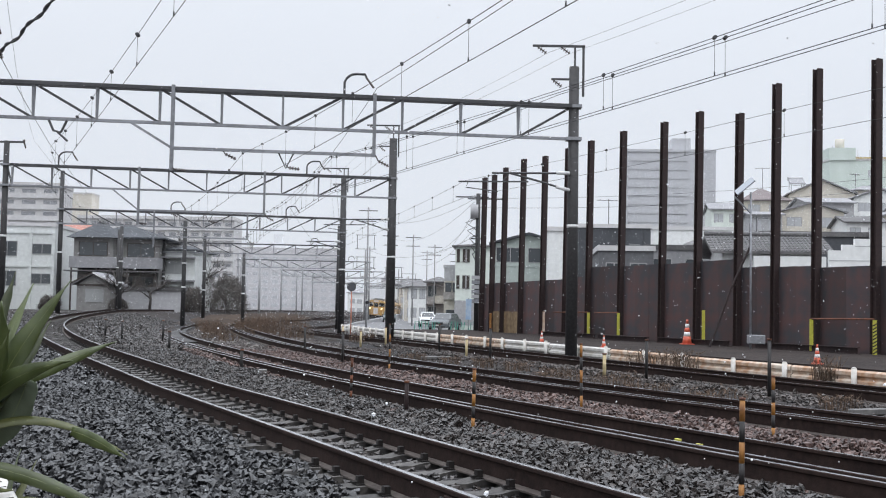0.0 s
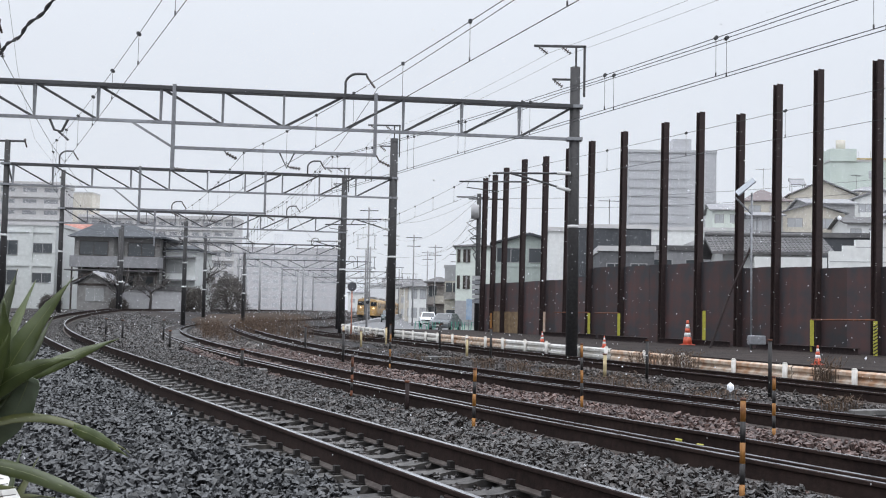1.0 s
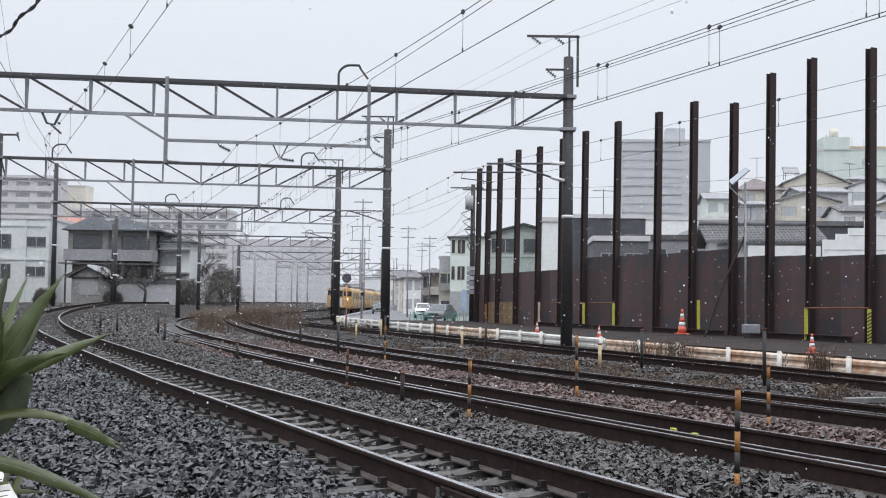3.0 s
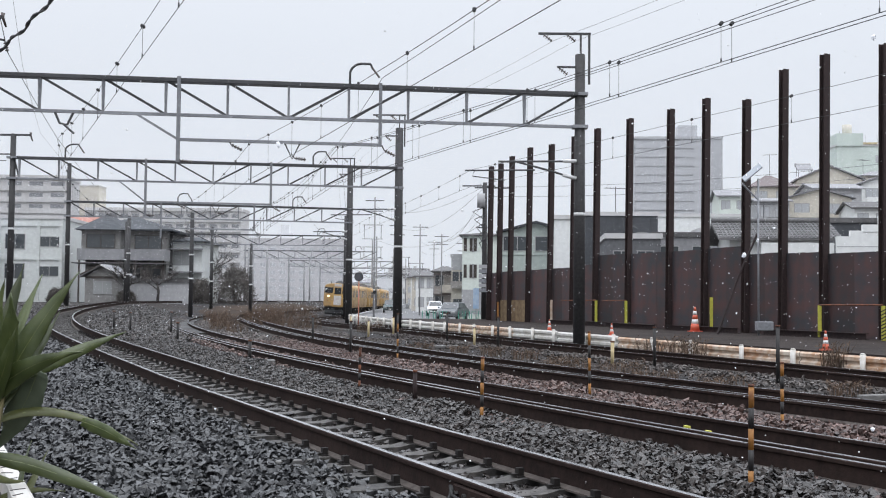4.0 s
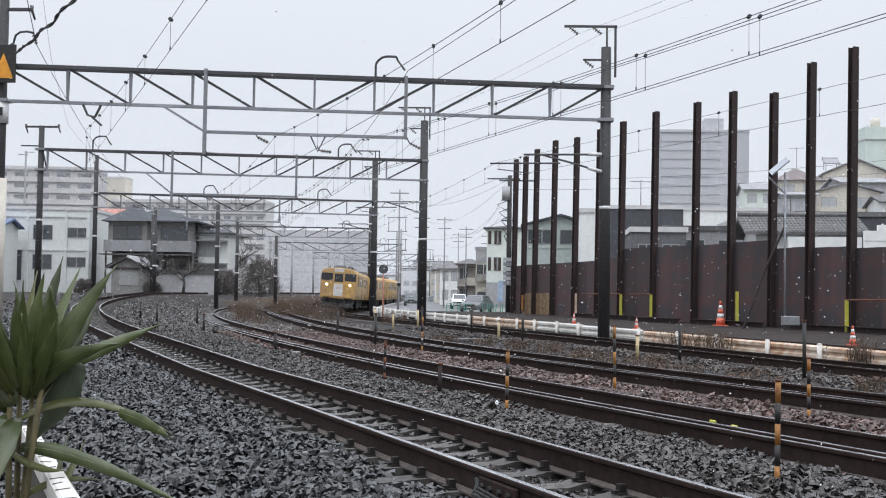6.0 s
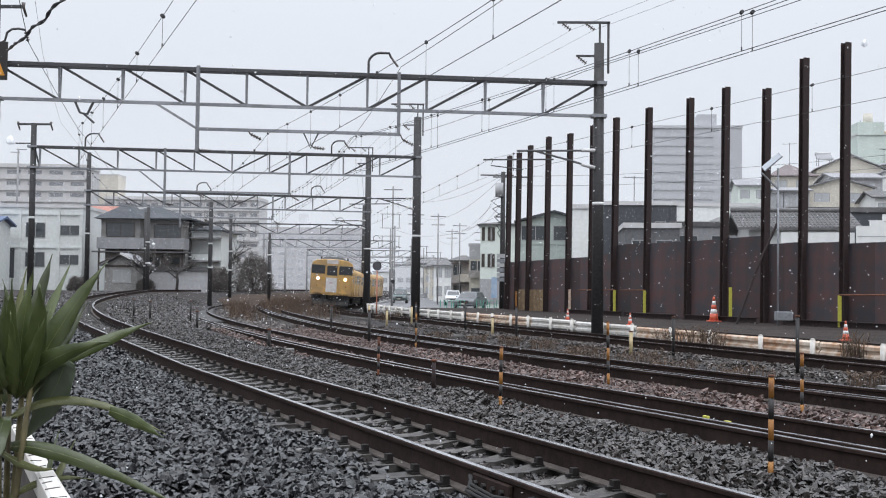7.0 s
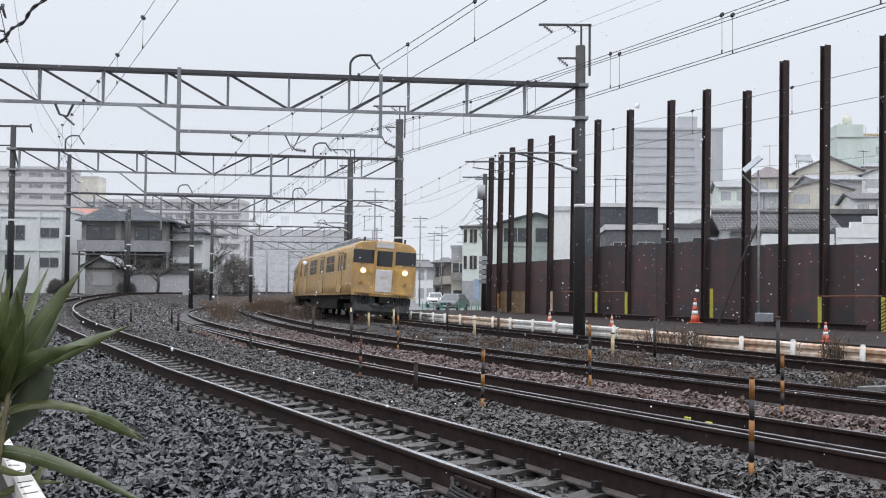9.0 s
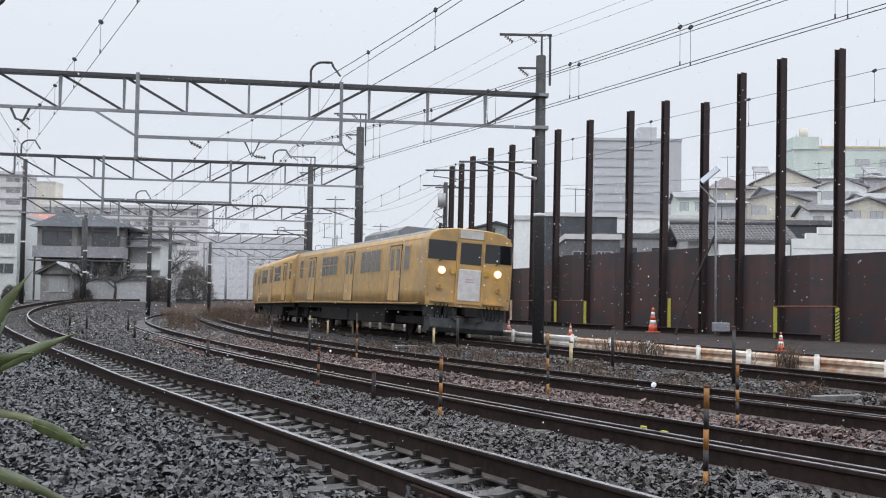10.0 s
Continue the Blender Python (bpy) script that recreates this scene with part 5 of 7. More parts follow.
box(bm, -2.15, -1.55, -0.03, 0.05, 1.0, 4.2)
part("door", bm, M["dark_clad"], wb)
wl = block("cottage", -48.5, 108, 1.0, 4.6, 5, 6.3, 4, "plaster_office", "small white house with blue sheet-metal gable roof", "house", "gable", "roof_blue", 0.7, 0.5)
facade_windows(wl, 0, (3.4,), (1.3,), 0.9, 1.2, 0)

hb = block("house", -32.4, 112, 1.2, 8.0, 9, 6.9, 2, "plaster_dusk", "old two-storey timber house with grey hipped tile roof", "house", "hip", "tile_wet", 1.6, 0.75)
facade_windows(hb, 0, (5.1,), (2.2,), 2.6, 1.3, 0, frame="timber")
bm = B()
box(bm, -4.0, -0.2, -1.5, 0, 3.9, 6.9)
part("bay", bm, M["plaster_dusk"], hb)
facade_windows(hb, 0, (5.1,), (-2.1,), 2.7, 1.3, -1.5, frame="timber")
bm = B()
e = [bm.verts.new(p) for p in ((-4.6, -2.2, 6.85), (0.4, -2.2, 6.85), (0.4, 3.0, 6.85), (-4.6, 3.0, 6.85), (-2.1, 0.5, 8.5), (-2.1, 4.0, 8.5))]
for q in ((0, 1, 4), (1, 2, 5, 4), (3, 0, 4, 5), (3, 2, 1, 0), (2, 3, 5)):
    bm.faces.new([e[i] for i in q])
bmesh.ops.recalc_face_normals(bm, faces=bm.faces[:])
part("bay_roof", bm, M["tile_wet"], hb)
bm = B()
tube(bm, [(-2.1, 0.5, 8.52), (-2.1, 4.0, 8.52)], 0.12, 6)
tube(bm, [(-0.6, 4.5, 8.52), (0.6, 4.5, 8.52)], 0.14, 6)
part("ridge_tile", bm, M["tile"], hb)
bm = B()
box(bm, -4.2, 4.4, -2.3, 0, 3.85, 3.97)
box(bm, -4.2, 4.4, -2.3, -2.22, 3.97, 4.95)
box(bm, 4.32, 4.4, -2.22, 0, 3.97, 4.95)
box(bm, -4.2, -4.12, -2.22, 0, 3.97, 4.95)
part("balcony", bm, M["clad_mid"], hb)
for xx in (-4.0, -1.4, 1.4, 4.2):
    bm = B()
    box(bm, xx - 0.07, xx + 0.07, -2.2, -2.06, -0.6, 3.85)
    part("post", bm, M["timber"], hb)
for x0, x1 in ((-3.8, -2.2), (-2.0, -0.4), (-0.2, 1.6), (1.8, 3.6)):
    bm = B()
    box(bm, x0, x1, -0.08, 0.02, 0.5, 3.3)
    sc = part("sliding_door", bm, M["plaster_tan"], hb, "weathered sliding door with dark panes")
    bm = B()
    box(bm, x0 + 0.12, x1 - 0.12, -0.1, -0.07, 1.3, 3.1)
    part("pane", bm, M["pane"], sc)
bm = B()
box(bm, -4.6, 4.6, -2.6, -0.05, 3.5, 3.62)
part("eave", bm, M["tile"], hb)
lh = block("house", -32.3, 104, 1.0, 3.0, 5, 2.3, 2, "plaster_dusk", "low timber house with pale sheet-metal gable roof", "house", "gable", "tile_old", 1.0, 0.45, False)
facade_windows(lh, 0, (0.75,), (0.1,), 1.6, 1.1, 0, mat="pane_light")
bm = B()
box(bm, -1.48, 1.48, -0.05, 0.0, 2.15, 2.35)
part("fascia", bm, M["timber"], lh)
bm = B()
bar(bm, (0.0, -0.47, 3.42), (1.98, -0.47, 2.42), 0.05, 0.16)
part("bargeboard", bm, M["white_band"], lh, "pale edge of the roof")
bm = B()
bar(bm, (0.0, -0.47, 3.42), (-1.98, -0.47, 2.42), 0.05, 0.12)
part("bargeboard", bm, M["timber"], lh)
block("house", -44.6, 132, 1.0, 6.4, 8, 8.0, 0, "plaster_cream", "house with faded red gable roof behind the others", "house", "gable", "roof_red", 1.9)
hb2 = block("house", -26.9, 114, 1.2, 3.4, 8, 5.9, 0, "plaster_office", "narrow white house with balcony and low dark roof", "house", "hip", "tile_wet", 0.7)
for zz in (2.75, 5.1):
    bm = B()
    box(bm, -1.75, 1.75, -0.9, 0, zz, zz + 0.14)
    part("balcony", bm, M["clad_mid"], hb2)
facade_windows(hb2, 0, (0.9, 3.6), (-0.4,), 2.0, 1.3, 0, mat="pane_light")
garden_wall = block("garden_wall", -27.6, 106, 0.7, 6.6, 0.3, 2.15, -2, "plaster_grey", "grey weathered plaster garden wall beside the railway", "wall", roof_mat="tile")
slab_apartment(-116.0, 270, 2.6, 46, 11, 10, 4, "long grey concrete apartment block with open balconies", bays=9, fins=False, fh=2.74, deep=0.4)
slab_apartment(-82.3, 320, 0.2, 45, 11, 9, -2, "long beige concrete apartment block behind the houses", bays=14, deep=0.5)
block("stair_tower", -104.9, 322, 1.0, 7.0, 7, 32.4, 0, "plaster_cream", "tall cream stair tower of an apartment block", "building")
fb = block("apartment_building", -61.5, 450, 0, 40, 14, 25.5, 2, "mauve", "large mauve-grey building faint in the snowy distance", "apartment building")
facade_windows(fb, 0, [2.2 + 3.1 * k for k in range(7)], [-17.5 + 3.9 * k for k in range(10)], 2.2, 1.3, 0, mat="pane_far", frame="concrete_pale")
bm = B()
prism(bm, [(-8.6, 25.5), (-2.0, 25.5), (-2.0, 28.0), (-3.6, 28.0), (-3.6, 31.4), (-7.0, 31.4), (-7.0, 28.0), (-8.6, 28.0)], 3, 10)
part("stair_tower", bm, M["concrete_pale"], fb, "stepped rooftop stair tower")
block("building", -118, 420, 0, 60, 14, 14, 0, "concrete_pale", "low pale building far behind the apartments", "building")

# east side: street houses behind the hoarding's far end
gh = block("house", 3.35, 119, 0.0, 4.2, 9, 8.3, -4, "plaster_green", "pale green two-storey house with dark shutters", "house", "hip", "tile", 0.6, 0.35)
for zz in (3.85, 6.65):
    facade_windows(gh, 0, (zz,), (-0.95,), 0.1, 1.4, 0, mat="pane_light")
    for x0, x1 in ((-1.95, -1.62), (-1.32, -1.03), (-0.86, -0.56)):
        bm = B()
        box(bm, x0, x1, -0.07, 0.0, zz, zz + 1.4)
        part("shutter", bm, M["timber"], gh)
bm = B()
box(bm, -2.12, 2.12, -0.06, 0, 0, 2.6)
part("plinth", bm, M["plaster_grey"], gh)
gg = block("house", 7.2, 95, 0.0, 5.8, 10, 7.2, -3, "plaster_sage", "grey-green house with shallow gable roof", "house", "gable", "tile_wet", 0.8, 0.45, False)
facade_windows(gg, 0, (5.7,), (-1.55, 1.15), 2.3, 1.15, 0)
bm = B()
box(bm, -2.95, 2.95, -0.06, 0, 5.3, 5.55)
part("ledge", bm, M["plaster_sage"], gg)
block("building", 9.2, 90, 0.0, 1.7, 8, 8.0, -3, "plaster_white", "narrow white rendered building with flat roof", "building")
dk = block("building", 15.2, 100, 0.0, 6.4, 12, 9.1, -3, "dark_clad", "charcoal clad building with flat roof", "building")
facade_windows(dk, 0, (6.9,), (1.8,), 0.8, 0.7, 0)
for xx in (-2.6, -1.3, 0.0, 1.3, 2.6):
    bm = B()
    box(bm, xx - 0.03, xx + 0.03, -0.03, 0, 0, 9.1)
    part("cladding_joint", bm, M["dark_clad"], dk)
gr1 = block("workshop", 12.2, 75, 0.0, 3.6, 9, 5.65, -4, "clad_dull", "dark grey clad workshop with snowy flat roof", "building")
facade_windows(gr1, 0, (3.9,), (-0.8, 0.8), 1.0, 0.9, 0)
gr2 = block("workshop", 16.4, 78, 0.0, 4.6, 9, 5.95, -4, "clad_mid", "grey workshop with dark eaves", "building", roof_mat="tile")
facade_windows(gr2, 0, (4.4,), (-1.2, 1.0), 1.2, 0.9, 0)
block("building", 24.2, 110, 0.0, 8.8, 10, 9.8, -3, "plaster_white", "long white building with flat roof", "building")
wh3 = block("building", 26.2, 92, 0.0, 9.5, 10, 7.6, -3, "plaster_white", "white building with flat roof among the houses", "building")
bm_h = block("house", 0.85, 124, -0.2, 1.45, 9, 6.4, -4, "plaster_cream", "narrow cream street house with flat grey top storey", "house", roof_mat="plaster_grey")
bm = B()
box(bm, -0.74, 0.76, -0.08, 0, 5.0, 6.4)
part("top_storey", bm, M["plaster_grey"], bm_h, "grey clad top storey")
for x0, x1, z0, z1 in ((-0.6, 0.1, 3.3, 4.8), (0.2, 0.7, 3.3, 4.8), (-0.5, 0.55, 0.4, 1.8)):
    bm = B()
    box(bm, x0, x1, -0.06, 0.02, z0, z1)
    part("window", bm, M["pane"], bm_h)
bm = B()
box(bm, -0.74, 0.74, -0.75, 0, 2.95, 3.1)
box(bm, -0.74, 0.74, -0.75, -0.68, 3.1, 3.75)
part("balcony", bm, M["plaster_tan"], bm_h)
bm_i = block("house", -0.85, 129, -0.2, 2.0, 9, 4.9, -4, "plaster_tan", "brown street house with balcony and grey tiled roof", "house", "hip", "tile", 0.8)
facade_windows(bm_i, 0, (0.9, 3.3), (-0.4,), 0.9, 1.2, 0)
bm = B()
box(bm, -0.2, 1.0, -0.9, 0, 2.5, 2.65)
box(bm, -0.2, 1.0, -0.9, -0.83, 2.65, 3.4)
part("balcony", bm, M["plaster_cream"], bm_i)
for z in (2.3, 4.55):
    bm = B()
    box(bm, -1.05, 1.05, -0.6, 0, z, z + 0.1)
    part("canopy", bm, M["tile_brown"], bm_i)
for x, y, w, h, mt, rf in ((-3.3, 150, 2.6, 4.9, "plaster_white", "hip"), (-4.2, 172, 3.4, 5.2, "plaster_cream", "hip"), (-1.2, 168, 3.0, 5.6, "plaster_grey", "flat"), (-5.2, 205, 4.0, 6.0, "plaster_white", "gable"),
                           (-7.2, 240, 5.0, 6.5, "plaster_cream", "hip"), (-2.0, 225, 5.0, 7.4, "plaster_grey", "flat"), (-9.5, 285, 7.0, 8.0, "plaster_white", "hip"), (-4.5, 300, 6.0, 9.0, "plaster_grey", "flat")):
    sh = block("house", x, y, -0.3, w, 8, h, -3, mt, "pale street house veiled by falling snow", "house", rf, "tile", 1.0)
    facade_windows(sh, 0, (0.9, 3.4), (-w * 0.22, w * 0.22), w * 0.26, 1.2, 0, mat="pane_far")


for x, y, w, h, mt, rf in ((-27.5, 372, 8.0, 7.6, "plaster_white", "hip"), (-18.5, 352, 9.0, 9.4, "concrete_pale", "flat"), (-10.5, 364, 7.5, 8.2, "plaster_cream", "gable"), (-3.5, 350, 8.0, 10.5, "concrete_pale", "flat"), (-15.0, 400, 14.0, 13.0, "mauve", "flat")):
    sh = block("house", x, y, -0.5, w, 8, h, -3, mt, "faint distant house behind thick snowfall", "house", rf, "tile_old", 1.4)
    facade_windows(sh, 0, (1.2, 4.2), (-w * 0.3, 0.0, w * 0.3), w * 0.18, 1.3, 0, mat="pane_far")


def tiled_house(x, y, z, w, d, h, turn, ridge):
    top = block("house", x, y, z, w, d, h, turn, "plaster_white", "low white house with grey rolled tile roof", "house", "gable", "tile", ridge, 0.7)
    n = int(w / 0.17)
    for i in range(n):
        bm = B()
        xx = -w / 2 - 0.5 + (w + 1.0) * (i + 0.5) / n
        tube(bm, [(xx, -0.7, h + 0.11), (xx, d / 2, h + ridge + 0.21)], 0.045, 5)
        part("tile_roll", bm, M["tile"], top)
    for k in range(9):
        f = (k + 0.5) / 9
        bm = B()
        yy, zz = -0.7 + (d / 2 + 0.7) * f, h + 0.1 + (ridge + 0.1) * f
        box(bm, -w / 2 - 0.68, w / 2 + 0.68, yy, yy + 0.1, zz - 0.02, zz + 0.035)
        part("tile_course", bm, M["tile"], top)
    bm = B()
    tube(bm, [(-w / 2 - 0.7, d / 2, h + ridge + 0.28), (w / 2 + 0.7, d / 2, h + ridge + 0.28)], 0.16, 8)
    part("ridge_tile", bm, M["tile"], top)
    return top


tiled_house(18.05, 62, -0.2, 5.2, 5, 5.1, -6, 0.95)
block("building", 26.6, 80, 0.0, 7.8, 8, 7.2, -4, "dark_clad", "low building with dark sheet-metal eaves", "building", roof_mat="tile")
stp = thing("boundary_wall", pose(18.6, 50, 0.0, 0, 0, -6), "white stepped rendered boundary wall behind the hoarding", "wall")
for i, (x0, x1, h0) in enumerate(((-1.4, -0.82, 4.42), (-0.82, -0.28, 4.68), (-0.28, 0.42, 4.95), (0.42, 6.5, 5.35))):
    bm = B()
    box(bm, x0, x1, 0, 0.25, -0.5, h0)
    st = part("wall_step", bm, M["plaster_white"], stp)
    for q in (3.95, 4.6):
        if q < h0 - 0.1:
            bm = B()
            box(bm, x0 + 0.005, x1 - 0.005, -0.012, 0.0, q, q + 0.03)
            part("joint", bm, M["plaster_grey"], st)
bm = B()
box(bm, -4.6, -1.42, 0.4, 0.6, -0.5, 4.15)
part("low_wall", bm, M["plaster_white"], stp)


def tower(x, y, z, w, d, floors, turn):
    top = thing("tower_block", pose(x, y, z, 0, 0, turn), "tall pale grey apartment tower fading into snowfall", "apartment tower", "buildings")
    fh = 3.0
    bm = B()
    box(bm, -w / 2, w / 2, 0.2, d, -1, floors * fh)
    part("wall", bm, M["tower_tile"], top)
    bm = B()
    box(bm, w / 2 - 9.5, w / 2, 0, d - 0.5, -1, floors * fh)
    part("wing", bm, M["tower_tile"], top)
    for f in range(floors):
        bm = B()
        box(bm, -w / 2, w / 2 - 9.5, 0, 0.2, f * fh - 0.15, f * fh + 0.05)
        box(bm, -w / 2, w / 2 - 9.5, 0, 0.15, f * fh, f * fh + 1.2)
        part("balcony", bm, M["tower_tile"], top)
        for b in range(5):
            bm = B()
            x0 = -w / 2 + 0.8 + (w - 10.5) * b / 5
            box(bm, x0, x0 + 2.6, 0.16, 0.22, f * fh + 0.1, f * fh + 2.2)
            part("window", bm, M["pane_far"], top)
    bm = B()
    box(bm, 0.3, 6.6, 2, 9, floors * fh, floors * fh + 5)
    part("lift_house", bm, M["tower_tile"], top)
    bm = B()
    box(bm, -w / 2 - 0.2, w / 2 + 0.2, -0.2, d, floors * fh, floors * fh + 0.9)
    part("parapet", bm, M["tower_tile"], top)


tower(77.0, 380, 0, 29.5, 14, 19, -3)


def hillside():
    xs = [24 + 6 * i for i in range(26)]
    ys = [112 + 6 * i for i in range(26)]
    bm = B()

    def hz(x, y):
        r = math.hypot((x - 100) / 72, (y - 212) / 92)
        return -0.5 + 27 * max(0, 1 - r * r) ** 0.8 + 0.5 * noise.noise(Vector((x * 0.1, y * 0.1, 0)))
    g = [[bm.verts.new((x, y, hz(x, y))) for x in xs] for y in ys]
    for a, b in zip(g, g[1:]):
        for i in range(len(xs) - 1):
            bm.faces.new((a[i], a[i + 1], b[i + 1], b[i])).smooth = True
    tagged(link_bm("hillside", bm, M["bush"]), "wooded low hill with houses on its slope", "hill", kind="structure")
    rng = random.Random(4)
    specs = ((37.9, 150, 12.2, 4.2, 3.5, "plaster_green", "tile_old", 1.1, "gable"), (44.8, 156, 13.2, 6.0, 4.4, "plaster_cream", "tile_brown", 2.1, "hip"), (53.9, 160, 14.0, 9.0, 5.1, "plaster_cream", "tile_old", 1.6, "hip"),
             (63.6, 165, 15.0, 6.0, 5.3, "plaster_cream", "tile_old", 1.2, "hip"), (71.4, 166, 14.6, 7.4, 6.1, "plaster_grey", "tile_old", 1.2, "hip"), (44.3, 135, 9.4, 7.6, 4.7, "plaster_cream", "tile_old", 0.9, "hip"),
             (37.9, 132, 9.6, 3.6, 3.8, "plaster_grey", "tile_old", 0.6, "gable"), (47.4, 126, 8.4, 4.2, 3.8, "plaster_white", "tile", 0.9, "gable"), (53.4, 130, 8.8, 5.6, 4.4, "plaster_cream", "tile_old", 0.8, "hip"),
             (60.0, 138, 10.6, 6.0, 4.2, "plaster_white", "tile_old", 1.0, "gable"), (68.0, 150, 13.0, 7.0, 4.6, "plaster_cream", "tile_brown", 1.4, "hip"), (80.0, 176, 16.0, 8.5, 5.6, "plaster_cream", "tile_old", 1.6, "hip"),
             (89.0, 184, 17.4, 9.0, 5.4, "plaster_grey", "tile_old", 1.8, "gable"), (49.6, 144, 12.2, 6.0, 4.0, "plaster_grey", "tile_old", 0.9, "gable"), (57.0, 147, 13.0, 6.5, 4.2, "plaster_white", "tile_old", 1.0, "hip"))
    for k, (x, y, z, w, h, mat, rf, rg, rk) in enumerate(specs):
        base = min(z, hz(x, y + 4))
        hs = block("house", x, y, z, w, 8, h, rng.uniform(-10, 4), mat, "hillside house with grey tiled roof and pale walls", "house", "gable" if k % 3 == 2 else rk, rf, rg * (1.25 if k % 3 == 2 else 1.0), 0.4, k % 3 != 2)
        bm = B()
        box(bm, -w / 2 - 1.0, w / 2 + 1.0, -0.8, 8, base - z - 3.0, -0.4)
        part("terrace", bm, M["plaster_grey"], hs)
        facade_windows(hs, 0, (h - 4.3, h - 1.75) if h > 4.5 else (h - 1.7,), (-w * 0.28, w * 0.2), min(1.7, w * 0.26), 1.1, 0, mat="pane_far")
        if rng.random() < 0.7:
            bm = B()
            box(bm, -w / 2 + 0.5, w * 0.1, -0.7, -0.62, h - 2.6, h - 1.75)
            part("balcony", bm, M[mat], hs)
    return hz


HZ = hillside()
gb = block("apartment_building", 92.5, 230, 18.0, 26.5, 11, 16.0, -3, "render_mint", "pale green apartment building with rooftop water tank", "apartment building")
facade_windows(gb, 0, (6.5, 9.5, 12.6), (-4, 1, 6, 10.5), 2.8, 1.4, 0, mat="pane_far")
bm = B()
box(bm, -13.35, -8.0, -0.3, 8, 16.0, 18.6)
part("stair_house", bm, M["render_mint"], gb)
for x in (-12.4, -11.2):
    bm = B()
    box(bm, x, x + 0.08, 1, 1.08, 18.6, 19.2)
    part("tank_leg", bm, M["steel"], gb)
bm = B()
tube(bm, [(-10.3, 3, 18.8), (-10.3, 3, 20.8)], 0.95, 14)
part("water_tank", bm, M["plaster_cream"], gb, "cream cylindrical water tank")
bm = B()
box(bm, -8, 13.3, -0.2, -0.1, 16.35, 16.75)
part("roof_edge", bm, M["ochre_pale"], gb, "ochre roof edge band")
for i in range(9):
    bm = B()
    box(bm, -7.5 + 2.4 * i, -7.45 + 2.4 * i, 0, 0.05, 16.3, 18.3)
    part("fence_post", bm, M["steel"], gb)


def roof_aerial(x, y, z, h, turn):
    top = thing("tv_aerial", pose(x, y, z, 0, 0, turn), "thin grey television aerial on a house roof", "aerial", "television aerials")
    bm = B()
    tube(bm, [(0, 0, -0.3), (0, 0, h)], 0.035, 6)
    part("pole", bm, M["steel_dark"], top)
    bm = B()
    tube(bm, [(-1.0, 0, h - 0.15), (1.0, 0, h - 0.15)], 0.025, 5)
    boom = part("boom", bm, M["steel_dark"], top)
    for k in range(7):
        u = -0.95 + 0.32 * k
        bm = B()
        tube(bm, [(u, -0.45, h - 0.13), (u, 0.45, h - 0.13)], 0.016, 5)
        part("element", bm, M["steel_dark"], boom)


roof_aerial(15.1, 103, 9.4, 2.6, 10)
roof_aerial(45.4, 160, 19.2, 3.6, -20)
roof_aerial(62.0, 169, 20.9, 2.4, 30)
roof_aerial(27.0, 97, 7.9, 2.2, 0)


def roof_heater(x, y, z, turn):
    top = thing("solar_water_heater", pose(x, y, z, 0, 0, turn), "grey solar water heater panel on a tiled roof", "water heater")
    bm = B()
    box(bm, -1.1, 1.1, -0.9, 0.9, 0.3, 0.42, m=pose(0, 0, 0.25, 28, 0, 0))
    part("panel", bm, M["clad_mid"], top)
    bm = B()
    tube(bm, [(-1.1, 0.95, 1.1), (1.1, 0.95, 1.1)], 0.28, 10)
    part("tank", bm, M["plaster_grey"], top)
    for u in (-0.9, 0.9):
        bm = B()
        bar(bm, (u, 0.8, -0.6), (u, 0.8, 1.0), 0.08)
        bar(bm, (u, -0.7, -0.9), (u, -0.7, 0.25), 0.08)
        part("leg", bm, M["steel"], top)


roof_heater(51.4, 163.6, 20.7, -6)
roof_heater(70.4, 169.6, 21.6, 6)


